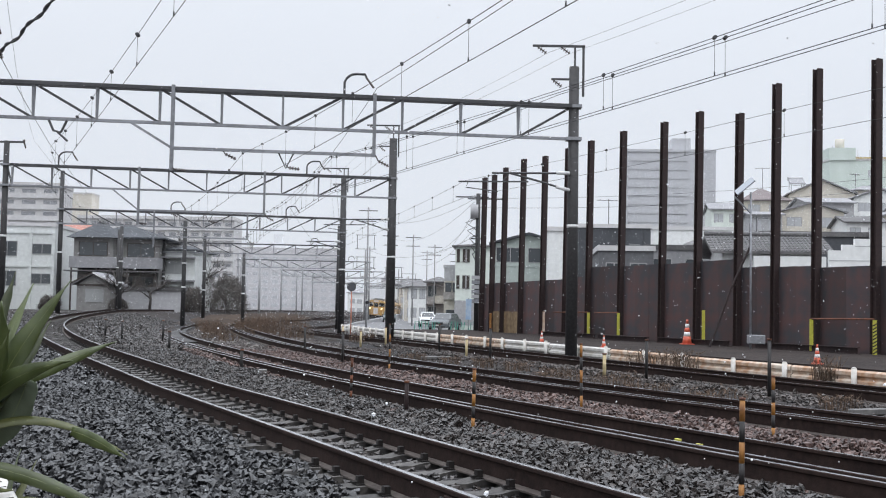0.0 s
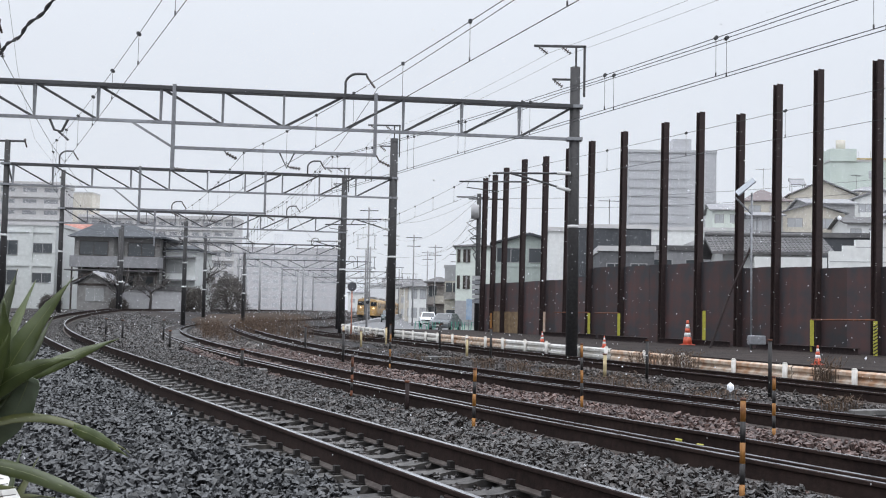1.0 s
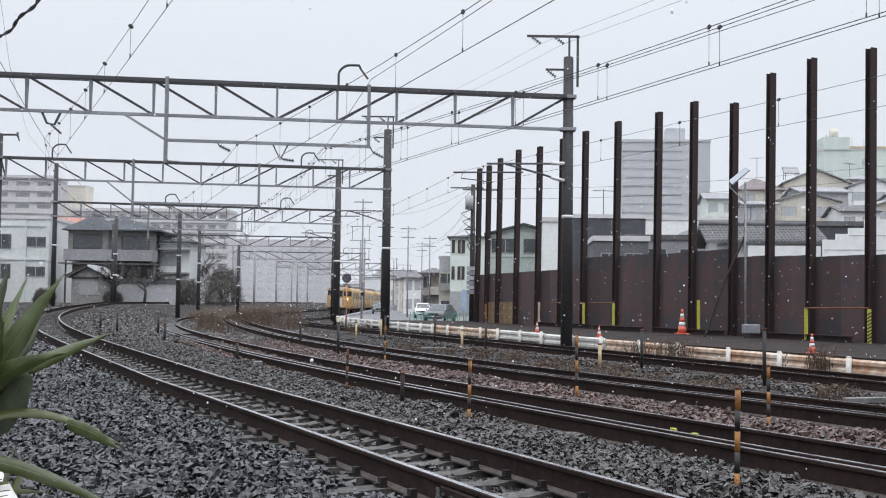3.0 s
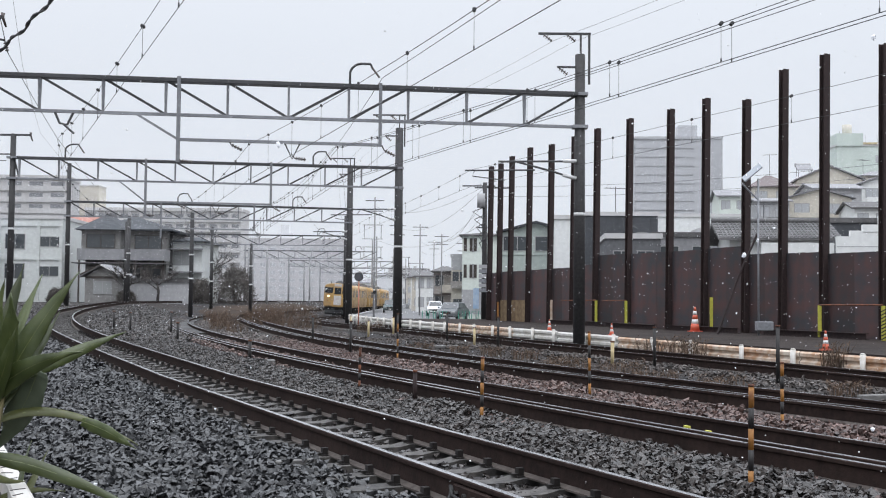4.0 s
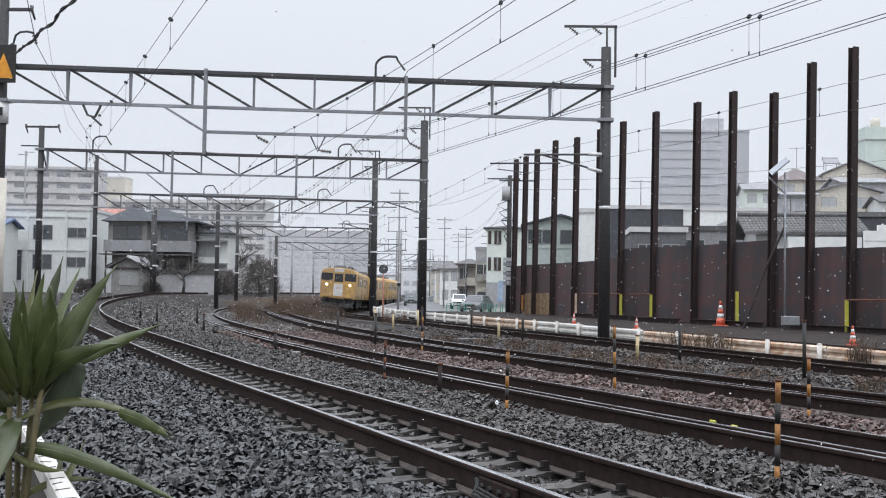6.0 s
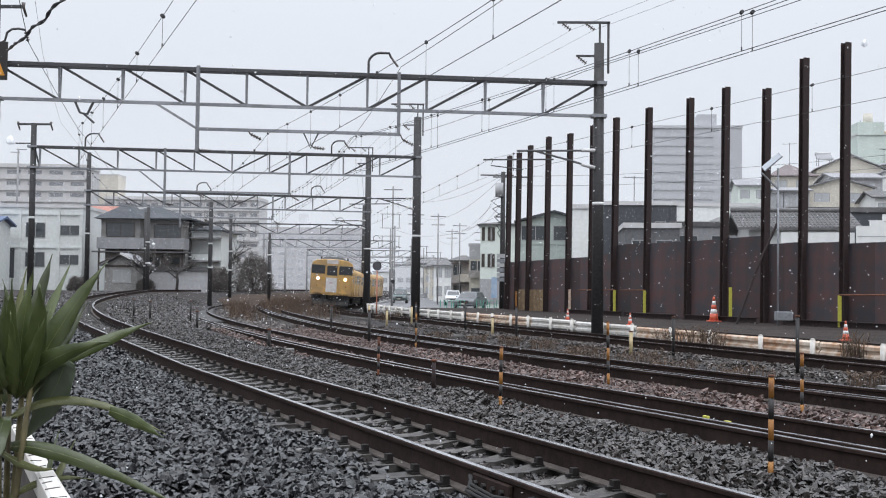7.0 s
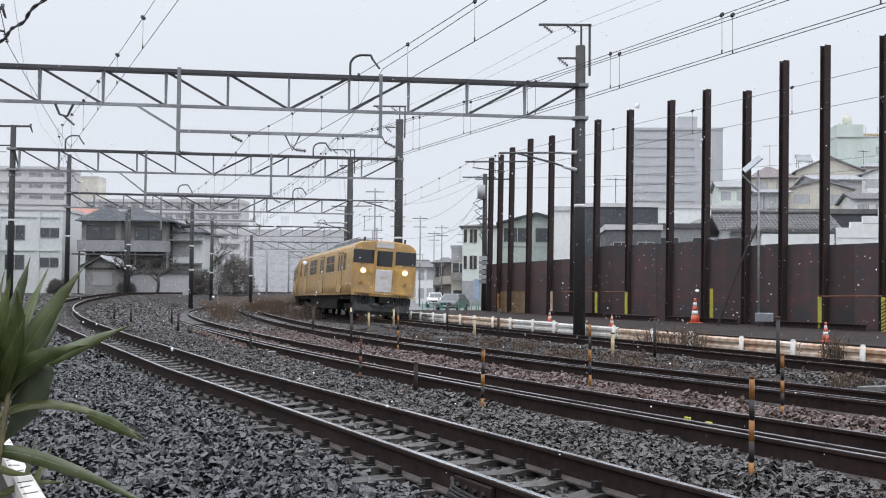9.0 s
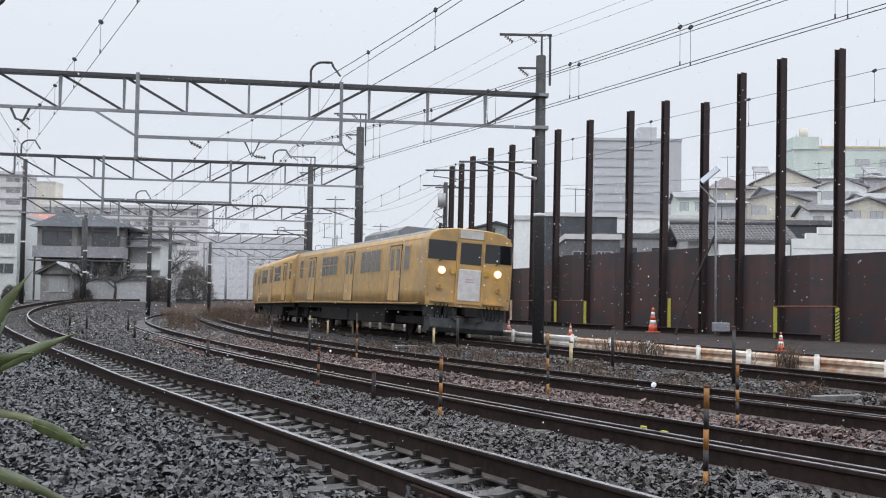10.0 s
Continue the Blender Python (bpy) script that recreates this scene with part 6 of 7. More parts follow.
# ---------------------------------------------------------------- street things beyond the tracks
def car(x, y, turn, paint, label, tall=0.0, L=4.2, group="parked cars"):
    """A small car whose front is at -y."""
    top = thing("car", pose(x, y, -0.155, 0, 0, turn), label, "car", group)
    a, h = L / 2, 1.42 + tall
    bm = B()
    prism(bm, [(-a, 0.3), (-a - 0.03, 0.5), (-a + 0.06, 0.74), (-a + 0.5, 0.86), (-a + 1.15, 0.95), (a - 0.35, 1.0), (a - 0.02, 0.95), (a + 0.02, 0.6), (a, 0.3)], -0.83, 0.83, axis="x")
    bmesh.ops.bevel(bm, geom=bm.edges[:], offset=0.07, segments=2, affect="EDGES")
    body = part("body", bm, M[paint], top)
    lo = [(-0.74, -a + 1.05, 0.93), (0.74, -a + 1.05, 0.93), (0.74, a - 0.22, 0.98), (-0.74, a - 0.22, 0.98)]
    hi = [(-0.6, -a + 1.75, h), (0.6, -a + 1.75, h), (0.6, a - 0.75, h), (-0.6, a - 0.75, h)]
    bm = B()
    vl, vh = [bm.verts.new(p) for p in lo], [bm.verts.new(p) for p in hi]
    for i in range(4):
        bm.faces.new((vl[i], vl[(i + 1) % 4], vh[(i + 1) % 4], vh[i]))
    bm.faces.new(vh)
    bm.faces.new(list(reversed(vl)))
    bmesh.ops.bevel(bm, geom=bm.edges[:], offset=0.04, segments=1, affect="EDGES")
    cabin = part("cabin", bm, M[paint], top)
    lo, hi = [Vector(p) for p in lo], [Vector(p) for p in hi]

    def pane(i, j, u0, u1, name):
        p, q, r, s = lo[i], lo[j], hi[j], hi[i]
        n = (q - p).cross(s - p).normalized() * 0.006
        c = []
        for u, v in ((u0, 0.12), (u1, 0.12), (u1, 0.88), (u0, 0.88)):
            c.append(p.lerp(q, u).lerp(s.lerp(r, u), v))
        bm = B()
        f = [bm.verts.new(k + n) for k in c]
        g = [bm.verts.new(k - n * 2) for k in c]
        bm.faces.new(f)
        for k in range(4):
            bm.faces.new((g[k], g[(k + 1) % 4], f[(k + 1) % 4], f[k]))
        bmesh.ops.recalc_face_normals(bm, faces=bm.faces[:])
        part(name, bm, M["car_glass"], cabin)
    pane(0, 1, 0.06, 0.94, "windscreen")
    pane(2, 3, 0.08, 0.92, "rear_window")
    for i, j in ((1, 2), (3, 0)):
        pane(i, j, 0.08, 0.47, "side_window")
        pane(i, j, 0.51, 0.9, "side_window")
    for sx in (-0.76, 0.76):
        for sy in (-a + 0.8, a - 0.8):
            bm = B()
            tube(bm, [(sx - 0.1, sy, 0.31), (sx + 0.1, sy, 0.31)], 0.31, 14)
            w = part("wheel", bm, M["tyre"], top)
            bm = B()
            tube(bm, [(sx - 0.105, sy, 0.31), (sx + 0.105, sy, 0.31)], 0.18, 10)
            part("rim", bm, M["car_silver"], w)
        bm = B()
        box(bm, sx * 0.76 - 0.19, sx * 0.76 + 0.19, -a - 0.03, -a + 0.1, 0.58, 0.74, bevel=0.02)
        part("headlight", bm, M["pane_light"], body)
        bm = B()
        box(bm, sx * 1.13 - 0.06, sx * 1.13 + 0.06, -a + 1.15, -a + 1.27, 0.96, 1.08, bevel=0.02)
        part("door_mirror", bm, M[paint], cabin)
    bm = B()
    box(bm, -0.38, 0.38, -a - 0.045, -a + 0.05, 0.56, 0.7)
    box(bm, -0.6, 0.6, -a - 0.04, -a + 0.05, 0.32, 0.42)
    part("grille", bm, M["black"], body)
    bm = B()
    box(bm, -0.17, 0.17, -a - 0.06, -a - 0.03, 0.44, 0.54)
    part("number_plate", bm, M["white_paint"], body)
    return top


car(-1.5, 113.0, 4, "car_white", "white compact car parked in the street", 0.06, 3.9)
car(0.2, 88.0, -14, "car_grey", "dark grey saloon car parked in the street", 0.0, 4.4)
STREET_CAR = car(-7.6, 140, 2, "car_teal", "dark teal compact car driving slowly along the lane", 0.14, 3.8, "driven cars")


def ramp_wall():
    """The pale parapet between the lane and the outer track, bending with it."""
    top = thing("ramp_wall", pose(0, 0, 0), "pale grey concrete parapet wall beside the outer track", "wall")
    ys = [104 + 5.0 * i for i in range(24)]
    for y0, y1 in zip(ys, ys[1:]):
        ends = []
        for y in (y0, y1 - 0.03):
            p, th = on_track("line_d", track_at_y("line_d", y), 2.75)
            ends.append((p, Vector((math.cos(th), math.sin(th), 0)) * 0.22, -0.1 + 0.0085 * (y - 104)))
        bm = B()
        vs = [bm.verts.new((q.x, q.y, z)) for z0 in (0, 1) for p, n, zt in ends for q in ((p, p + n) if p is ends[0][0] else (p + n, p)) for z in ((-1.2,) if z0 == 0 else (zt,))]
        for q in ((3, 2, 1, 0), (4, 5, 6, 7), (0, 1, 5, 4), (1, 2, 6, 5), (2, 3, 7, 6), (3, 0, 4, 7)):
            bm.faces.new([vs[i] for i in q])
        part("wall_segment", bm, M["plaster_grey"], top)


ramp_wall()


def street_fence(x, y, n, turn):
    top = thing("street_fence", pose(x, y, -0.16, 0, 0, turn), "low green tubular street fence", "fence", "street fences")
    for i in range(n):
        bm = B()
        tube(bm, [(i * 0.45, 0, 0), (i * 0.45 + 0.06, 0, 0.85), (i * 0.45 + 0.32, 0, 0.85), (i * 0.45 + 0.38, 0, 0)], 0.03, 6)
        part("hoop", bm, M["green_fence"], top)


street_fence(-1.9, 76, 4, 5)
street_fence(0.55, 77, 6, 0)


def convex_mirror(x, y, z, r, pole_mat):
    top = thing("traffic_mirror", pose(x, y, -0.2), "round convex traffic mirror on a slim pole", "traffic mirror", "traffic mirrors")
    bm = B()
    tube(bm, [(0, 0.03, -0.3), (0, 0.03, z)], 0.038, 8)
    part("pole", bm, M[pole_mat], top)
    bm = B()
    tube(bm, [(0, -0.12, z), (0, -0.02, z)], r, 20)
    part("hood", bm, M["black"], top)
    bm = B()
    tube(bm, [(0, -0.14, z), (0, -0.125, z)], r * 0.9, 20)
    part("mirror", bm, M["mirror"], top)


convex_mirror(-5.4, 66.5, 2.95, 0.27, "pole_orange")
convex_mirror(-5.9, 88, 2.2, 0.14, "mast_far")


def utility_pole():
    top = thing("utility_pole", pose(1.95, 64.5, 0.0), "concrete utility pole with grey transformer and cables", "utility pole")
    bm = B()
    tube(bm, [(0, 0, -0.1), (0, 0, 8.2)], 0.17, 12, r_end=0.12)
    part("pole", bm, M["mast"], top)
    bm = B()
    tube(bm, [(-0.22, -0.1, 6.75), (-0.22, -0.1, 7.55)], 0.23, 14)
    part("transformer", bm, M["plaster_grey"], top)
    for z, a, b in ((8.0, -1.3, 0.6), (7.9, -0.6, 1.5), (5.6, -0.4, 0.5)):
        bm = B()
        bar(bm, (a, 0, z), (b, 0, z), 0.07)
        part("cross_arm", bm, M["steel_dark"], top)
    for i in range(6):
        bm = B()
        box(bm, -0.32, 0.2, -0.24, -0.18, 1.9 + 0.27 * i, 2.12 + 0.27 * i)
        part("plate", bm, M["plaster_grey"] if i % 2 else M["steel"], top)
    for i in range(5):
        bm = B()
        z = 5.0 + 0.45 * i
        tube(bm, [(0.05, -0.15, z), (-0.3 - 0.1 * i, -0.2, z - 0.3), (-0.1, -0.15, z - 0.7)], 0.03, 5)
        part("cable_loop", bm, M["wire"], top)
    ban = thing("street_banner", pose(1.45, 63.0, 0.06), "pale blue upright banner on a post beside the lane", "banner")
    bm = B()
    tube(bm, [(0, 0.03, 0), (0, 0.03, 2.1)], 0.02, 6)
    part("post", bm, M["steel"], ban)
    bm = B()
    box(bm, -0.16, 0.16, -0.01, 0.01, 0.9, 2.05)
    part("cloth", bm, M["blue_sign"], ban)
    for z, tx, ty, tz in ((8.0, -6.5, 96, 9.4), (7.9, -5.2, 110, 8.6), (7.0, -3.2, 118, 7.6), (6.4, -3.2, 118, 6.6), (7.6, -1.0, 128, 8.4), (5.8, -6.5, 96, 6.6)):
        feeder([(1.9, 64.5, z), (tx, ty, tz)], 1.2, 0.008)
    for z in (5.2, 6.0):
        feeder([(1.9, 64.5, z), (3.3, 119, 7.8)], 1.0, 0.009)
    for z in (7.95, 7.4):
        feeder([(1.9, 64.5, z), (30, 40, z + 0.6)], 0.8, 0.008)


utility_pole()


# ---------------------------------------------------------------- site things by the hoarding
def solar_lamp():
    top = thing("solar_lamp", pose(10.12, 37.0, 0.3), "solar-powered site lamp on a slim grey pole", "lamp post")
    bm = B()
    tube(bm, [(0, 0, 0), (0, 0, 5.2)], 0.035, 8)
    tube(bm, [(0.0, 0, 4.5), (-0.55, 0, 5.05)], 0.03, 6)
    part("pole", bm, M["steel"], top)
    bm = B()
    box(bm, -0.36, 0.36, -0.3, 0.3, -0.02, 0.02, m=pose(-0.2, 0, 5.4, 24, -40, -20))
    part("solar_panel", bm, M["solar"], top, "tilted pale solar panel")
    bm = B()
    box(bm, -0.1, 0.45, -0.15, 0.1, 0.2, 0.5, bevel=0.02)
    part("battery_box", bm, M["steel"], top)
    lp = thing("leaning_bar", pose(9.0, 38.3, 0.3), "rusty steel bar leaning on the hoarding", "steel bar")
    bm = B()
    tube(bm, [(0, -0.3, 0.0), (0.75, 0.0, 1.9), (1.5, 0.15, 3.5), (1.5, 0.1, 4.3)], 0.04, 6)
    part("bar", bm, M["pile"], lp)


solar_lamp()


def hazard_post(x, y, z0, z1, mat):
    top = thing("hazard_post", pose(x, y, 0.3), "reflective hazard strip post before the hoarding", "hazard post", "hazard posts")
    bm = B()
    box(bm, -0.055, 0.055, -0.02, 0.02, z0 - 0.3, z1 - 0.3)
    p = part("strip", bm, M[mat], top)
    bm = B()
    tube(bm, [(0, 0.05, 0), (0, 0.05, z1 - 0.3)], 0.03, 6)
    part("post", bm, M["pile"], top)
    return p


for x, y, z0, z1, mat in ((6.4, 49.4, 0.45, 1.45, "lime"), (7.32, 46.9, 0.45, 1.45, "lime"), (9.5, 41.0, 0.5, 1.6, "lime"), (11.56, 35.3, 0.35, 1.35, "lime"), (12.51, 32.6, 0.35, 1.35, "lime"),
                          (4.82, 53.6, 0.45, 1.47, "guard_rust"), (2.55, 59.8, 0.45, 1.35, "yellow")):
    p = hazard_post(x, y, z0, z1, mat)
    if x > 12:
        for k in range(9):
            bm = B()
            bar(bm, (-0.065, -0.024, 0.08 + k * 0.1), (0.065, -0.024, 0.16 + k * 0.1), 0.005, 0.035)
            part("stripe", bm, M["black"], p)


def gate_bar(a, b, z):
    top = thing("gate_bar", pose(a[0], a[1], z), "rusty horizontal bar between hazard posts", "steel bar", "gate bars")
    bm = B()
    tube(bm, [(0, 0, 0), (b[0] - a[0], b[1] - a[1], 0.02)], 0.03, 6)
    part("bar", bm, M["rust"], top)


gate_bar((11.56, 35.35), (12.51, 32.65), 1.36)
gate_bar((5.2, 52.6), (6.4, 49.4), 1.45)
gate_bar((6.6, 48.9), (7.32, 46.95), 1.45)


# ---------------------------------------------------------------- weeds, bushes and a bare tree
def weed_tuft(name, x, y, z, h, n, spread, mat, label, seed):
    rng = random.Random(seed)
    bm = B()
    for _ in range(n):
        a, r = rng.uniform(0, 2 * math.pi), spread * rng.random() ** 0.5
        bx, by = math.cos(a) * r, math.sin(a) * r
        hh = h * rng.uniform(0.5, 1.0)
        lx, ly = rng.uniform(-0.4, 0.4) * hh, rng.uniform(-0.4, 0.4) * hh
        tube(bm, [(bx, by, -0.05), (bx + lx * 0.4, by + ly * 0.4, hh * 0.6), (bx + lx, by + ly, hh)], 0.008, 3, r_end=0.003, caps=False)
        for k in range(2):
            f = rng.uniform(0.4, 0.95)
            p = Vector((bx + lx * f, by + ly * f, hh * f))
            q = p + Vector((rng.uniform(-0.12, 0.12), rng.uniform(-0.12, 0.12), rng.uniform(0.0, 0.1)))
            s = Vector((rng.uniform(-1, 1), rng.uniform(-1, 1), rng.uniform(-1, 1))).normalized() * 0.012
            bm.faces.new([bm.verts.new(v) for v in (p, q + s, q - s)])
    ob = thing(name, pose(x, y, z), label, "weeds", "weed clumps")
    part("stalks", bm, M[mat], ob)


weed_tuft("dry_weeds", 8.2, 24.1, 0.0, 0.6, 90, 0.28, "weed", "dry reddish weed clump by the guardrail", 1)
weed_tuft("dry_weeds", 6.0, 28.6, 0.0, 0.6, 120, 0.5, "weed", "dry brown weeds growing through the guardrail", 2)
weed_tuft("dry_weeds", 5.3, 29.8, 0.0, 0.5, 60, 0.4, "weed", "sparse dry brown weeds by the guardrail", 3)
for i, (x, y, s, h, n) in enumerate(((-13.6, 66.5, 0.7, 0.7, 120), (-11.6, 57.5, 0.6, 0.5, 90), (-12.3, 63.0, 0.8, 0.6, 110), (-15.0, 72.0, 1.0, 0.7, 140), (-13.2, 80.0, 1.2, 0.8, 160), (-14.6, 90.0, 1.4, 0.9, 180),
                                    (-13.4, 100.0, 1.4, 1.0, 180), (-10.6, 52.0, 0.5, 0.5, 80), (-8.9, 47.0, 0.5, 0.4, 70), (-3.6, 51, 0.6, 0.5, 80))):
    weed_tuft("dry_weeds", x, y, 0.0 if x > -20 else ground_z(x, y), h, n, s, "weed", "dry brown weeds growing beside the far tracks", 10 + i)


rng_w = random.Random(31)
for i in range(16):
    p, _ = on_track("line_c", 2 + 1.9 * i, 2.3 + rng_w.uniform(-0.7, 0.9))
    weed_tuft("dry_weeds", p.x, p.y, ground_z(p.x, p.y) - 0.04, rng_w.uniform(0.12, 0.26), 60, rng_w.uniform(0.3, 0.6), "weed", "low dead grass in the soil between tracks", 90 + i)
for i in range(14):
    y = 56 + 3.2 * i
    p, _ = on_track("line_d", track_at_y("line_d", y), -3.4 + rng_w.uniform(-1.2, 1.0))
    weed_tuft("dry_weeds", p.x, p.y, ground_z(p.x, p.y), rng_w.uniform(0.3, 0.9), 110, rng_w.uniform(0.6, 1.1), "weed", "dry brown weeds between the far tracks", 60 + i)


def embankment():
    bm = B()
    rows = []
    for i in range(9):
        y = 84 + i * 8
        rows.append([bm.verts.new((-23.0 + j * 1.3 + 0.3 * noise.noise(Vector((j, i, 0))), y, -0.1 + (0.9 + 0.3 * noise.noise(Vector((j * 0.7, i * 0.9, 2)))) * max(0, math.sin(math.pi * j / 5)) * min(1, i / 2.0))) for j in range(6)])
    for a, b in zip(rows, rows[1:]):
        for j in range(5):
            bm.faces.new((a[j], a[j + 1], b[j + 1], b[j])).smooth = True
    tagged(link_bm("embankment", bm, M["dead_grass"]), "low bank overgrown with dry brown weeds", "bank", kind="structure")


embankment()


def branching(bm, p, d, length, r, depth, rng):
    if depth == 0:
        return
    q = p + d * length
    mid = p.lerp(q, 0.5) + Vector((rng.uniform(-1, 1), rng.uniform(-1, 1), rng.uniform(-0.3, 0.5))) * length * 0.1
    tube(bm, [p, mid, q], r, 5, r_end=r * 0.6, caps=False)
    for _ in range(3 if depth > 1 else 2):
        nd = (d + Vector((rng.uniform(-1, 1), rng.uniform(-1, 1), rng.uniform(-0.4, 0.9))) * 0.75).normalized()
        branching(bm, p.lerp(q, rng.uniform(0.55, 1.0)), nd, length * rng.uniform(0.6, 0.8), r * 0.55, depth - 1, rng)


def bare_tree(x, y, h, seed):
    rng = random.Random(seed)
    top = thing("bare_tree", pose(x, y, ground_z(x, y) - 0.1), "bare dark winter tree with spreading twigs", "tree", "bare trees")
    bm = B()
    tube(bm, [(0, 0, 0), (0.1, 0, h * 0.25), (-0.05, 0, h * 0.45)], 0.16, 7, r_end=0.1)
    part("trunk", bm, M["twig"], top)
    bm = B()
    for _ in range(7):
        a = rng.uniform(0, 2 * math.pi)
        branching(bm, Vector((0, 0, h * rng.uniform(0.2, 0.45))), Vector((math.cos(a), math.sin(a), rng.uniform(0.2, 1.1))).normalized(), h * 0.26, 0.07, 4, rng)
    part("crown", bm, M["twig"], top)


bare_tree(-29.6, 103, 5.0, 1)
bare_tree(-27.6, 106, 4.6, 2)


def bush(x, y, w, h, seed, label="dense dark winter shrub"):
    rng = random.Random(seed)
    top = thing("shrub", pose(x, y, ground_z(x, y) - 0.1), label, "shrub", "shrubs")
    bm = B()
    for _ in range(5200):
        a, b = rng.uniform(0, 2 * math.pi), rng.random() ** 0.45
        zz = rng.random() ** 0.8
        k = w * b * (1 - 0.35 * zz * zz) * (0.85 + 0.3 * noise.noise(Vector((math.cos(a) * 2, math.sin(a) * 2, zz * 3 + seed))))
        p = Vector((math.cos(a) * k, math.sin(a) * k, zz * h * (0.8 + 0.4 * noise.noise(Vector((a, b, seed))))))
        t = Vector((rng.uniform(-1, 1) + math.cos(a) * 0.6, rng.uniform(-1, 1) + math.sin(a) * 0.6, rng.uniform(-0.2, 1.6))).normalized()
        u = t.cross(Vector((rng.uniform(-1, 1), rng.uniform(-1, 1), 0.1))).normalized()
        s, q = rng.uniform(0.12, 0.4), rng.uniform(0.01, 0.03)
        bm.faces.new([bm.verts.new(p - t * s), bm.verts.new(p + u * q), bm.verts.new(p + t * s), bm.verts.new(p - u * q)])
    part("foliage", bm, M["bush"], top)
    bm = B()
    for _ in range(6):
        tube(bm, [(0, 0, 0), (rng.uniform(-w, w) * 0.4, rng.uniform(-w, w) * 0.4, h * 0.6)], 0.05, 5, r_end=0.02)
    part("stems", bm, M["twig"], top)


bush(-26.6, 120, 3.3, 5.6, 1, "tall dark shrub beside the railway")
bush(-23.6, 124, 2.6, 4.4, 2, "dark leafless shrub beside the railway")
bush(-29.4, 110, 1.7, 3.2, 6, "dark twiggy shrub before the old house")
bare_tree(-26.2, 118, 8.6, 7)
bare_tree(-28.4, 119, 7.4, 8)
bush(-25.0, 112, 1.6, 2.6, 3)
bush(-37.0, 106, 1.2, 1.4, 4, "low hedge shrub before the houses")
bush(-30.0, 104, 1.0, 1.2, 5, "low hedge shrub before the houses")


# ---------------------------------------------------------------- train
FRONT_OUT = [(-1.42, 1.0), (1.42, 1.0), (1.45, 1.5), (1.45, 2.72), (1.43, 3.1), (1.34, 3.32), (1.08, 3.47), (0.55, 3.54), (0, 3.56), (-0.55, 3.54), (-1.08, 3.47), (-1.34, 3.32), (-1.43, 3.1), (-1.45, 2.72), (-1.45, 1.5)]


def train_car(lead):
    """One car: x across, +y towards its front, z from the rail head; origin at its middle."""
    label = "yellow commuter train car with lit headlamps" if lead else "yellow commuter train car with sliding doors"
    top = thing("train_car", Matrix(), label, "train", "train cars")
    L = 19.5
    h = L / 2
    bm = B()
    ring = []
    ys = [-h, h - 0.5, h - 0.22, h - 0.06, h] if lead else [-h, h]
    scl = [1, 1, 1.0, 0.996, 0.982] if lead else [1, 1]
    for y, k in zip(ys, scl):
        ring.append([bm.verts.new((x * k * 1.035, y, 1.0 + (z - 1.0) * (1 - (1 - k) * 0.8))) for x, z in FRONT_OUT])
    n = len(FRONT_OUT)
    for a, b in zip(ring, ring[1:]):
        for i in range(n):
            f = bm.faces.new((a[i], a[(i + 1) % n], b[(i + 1) % n], b[i]))
            f.smooth = True
            f.material_index = 1 if 5 <= i <= 8 and b is not ring[-1] and not (lead and a is ring[2]) and not (lead and a is ring[1]) else 0
    bm.faces.new(ring[0])
    bm.faces.new(ring[-1])
    bmesh.ops.recalc_face_normals(bm, faces=bm.faces[:])
    part("body", bm, [M["train"], M["train_roof"]], top)
    # side doors and windows
    doors = (6.4, 0.2, -6.4)
    for sx in (-1, 1):
        for yd in doors:
            bm = B()
            for q in (-0.33, 0.33):
                box(bm, sx * 1.502 - 0.012, sx * 1.502 + 0.012, yd + q - 0.315, yd + q + 0.315, 1.12, 3.0)
            dr = part("door", bm, M["train"], top)
            # black strips: joint between the leaves, and pocket shadow drawn along the door edges
            bm = B()
            for q in (-0.67, 0.0, 0.67):
                box(bm, sx * 1.499 - 0.012, sx * 1.499 + 0.012, yd + q - 0.025, yd + q + 0.025, 1.1, 3.04)
            box(bm, sx * 1.499 - 0.012, sx * 1.499 + 0.012, yd - 0.66, yd + 0.66, 3.0, 3.04)
            part("door_gap", bm, M["train_dark"], dr)
            for q in (-0.33, 0.33):
                bm = B()
                box(bm, sx * 1.516 - 0.006, sx * 1.516 + 0.006, yd + q - 0.17, yd + q + 0.17, 2.15, 2.9)
                part("pane", bm, M["train_glass_side"], dr)
        for yw in (3.98, 2.6, -2.4, -3.78, 8.6 if not lead else 7.75, -8.6):
            wd = 0.66 if abs(yw) < 7 else 0.3
            ob = None
            bm = B()
            box(bm, sx * 1.5 - 0.016, sx * 1.5 + 0.016, yw - wd - 0.05, yw + wd + 0.05, 2.12, 3.0)
            ob = part("window", bm, M["train"], top)
            for q in ((-wd / 2, wd / 2) if wd > 0.4 else (0,)):
                for z0, z1 in ((2.17, 2.57), (2.6, 2.95)):
                    bm = B()
                    ww = wd / 2 - 0.03 if wd > 0.4 else wd - 0.02
                    box(bm, sx * 1.518 - 0.006, sx * 1.518 + 0.006, yw + q - ww, yw + q + ww, z0, z1)
                    part("pane", bm, M["train_glass_side"], ob)
        bm = B()
        for z in (1.02, 3.12):
            box(bm, sx * (1.502 if z < 2 else 1.46) - 0.01, sx * (1.502 if z < 2 else 1.46) + 0.014, -h + 0.05, h - 0.55, z, z + 0.04)
        part("side_rail", bm, M["train"], top)
    # roof equipment
    bm = B()
    prism(bm, [(-0.95, 3.4), (0.95, 3.4), (0.9, 3.72), (0.6, 3.9), (-0.6, 3.9), (-0.9, 3.72)], 0.0, 4.6)
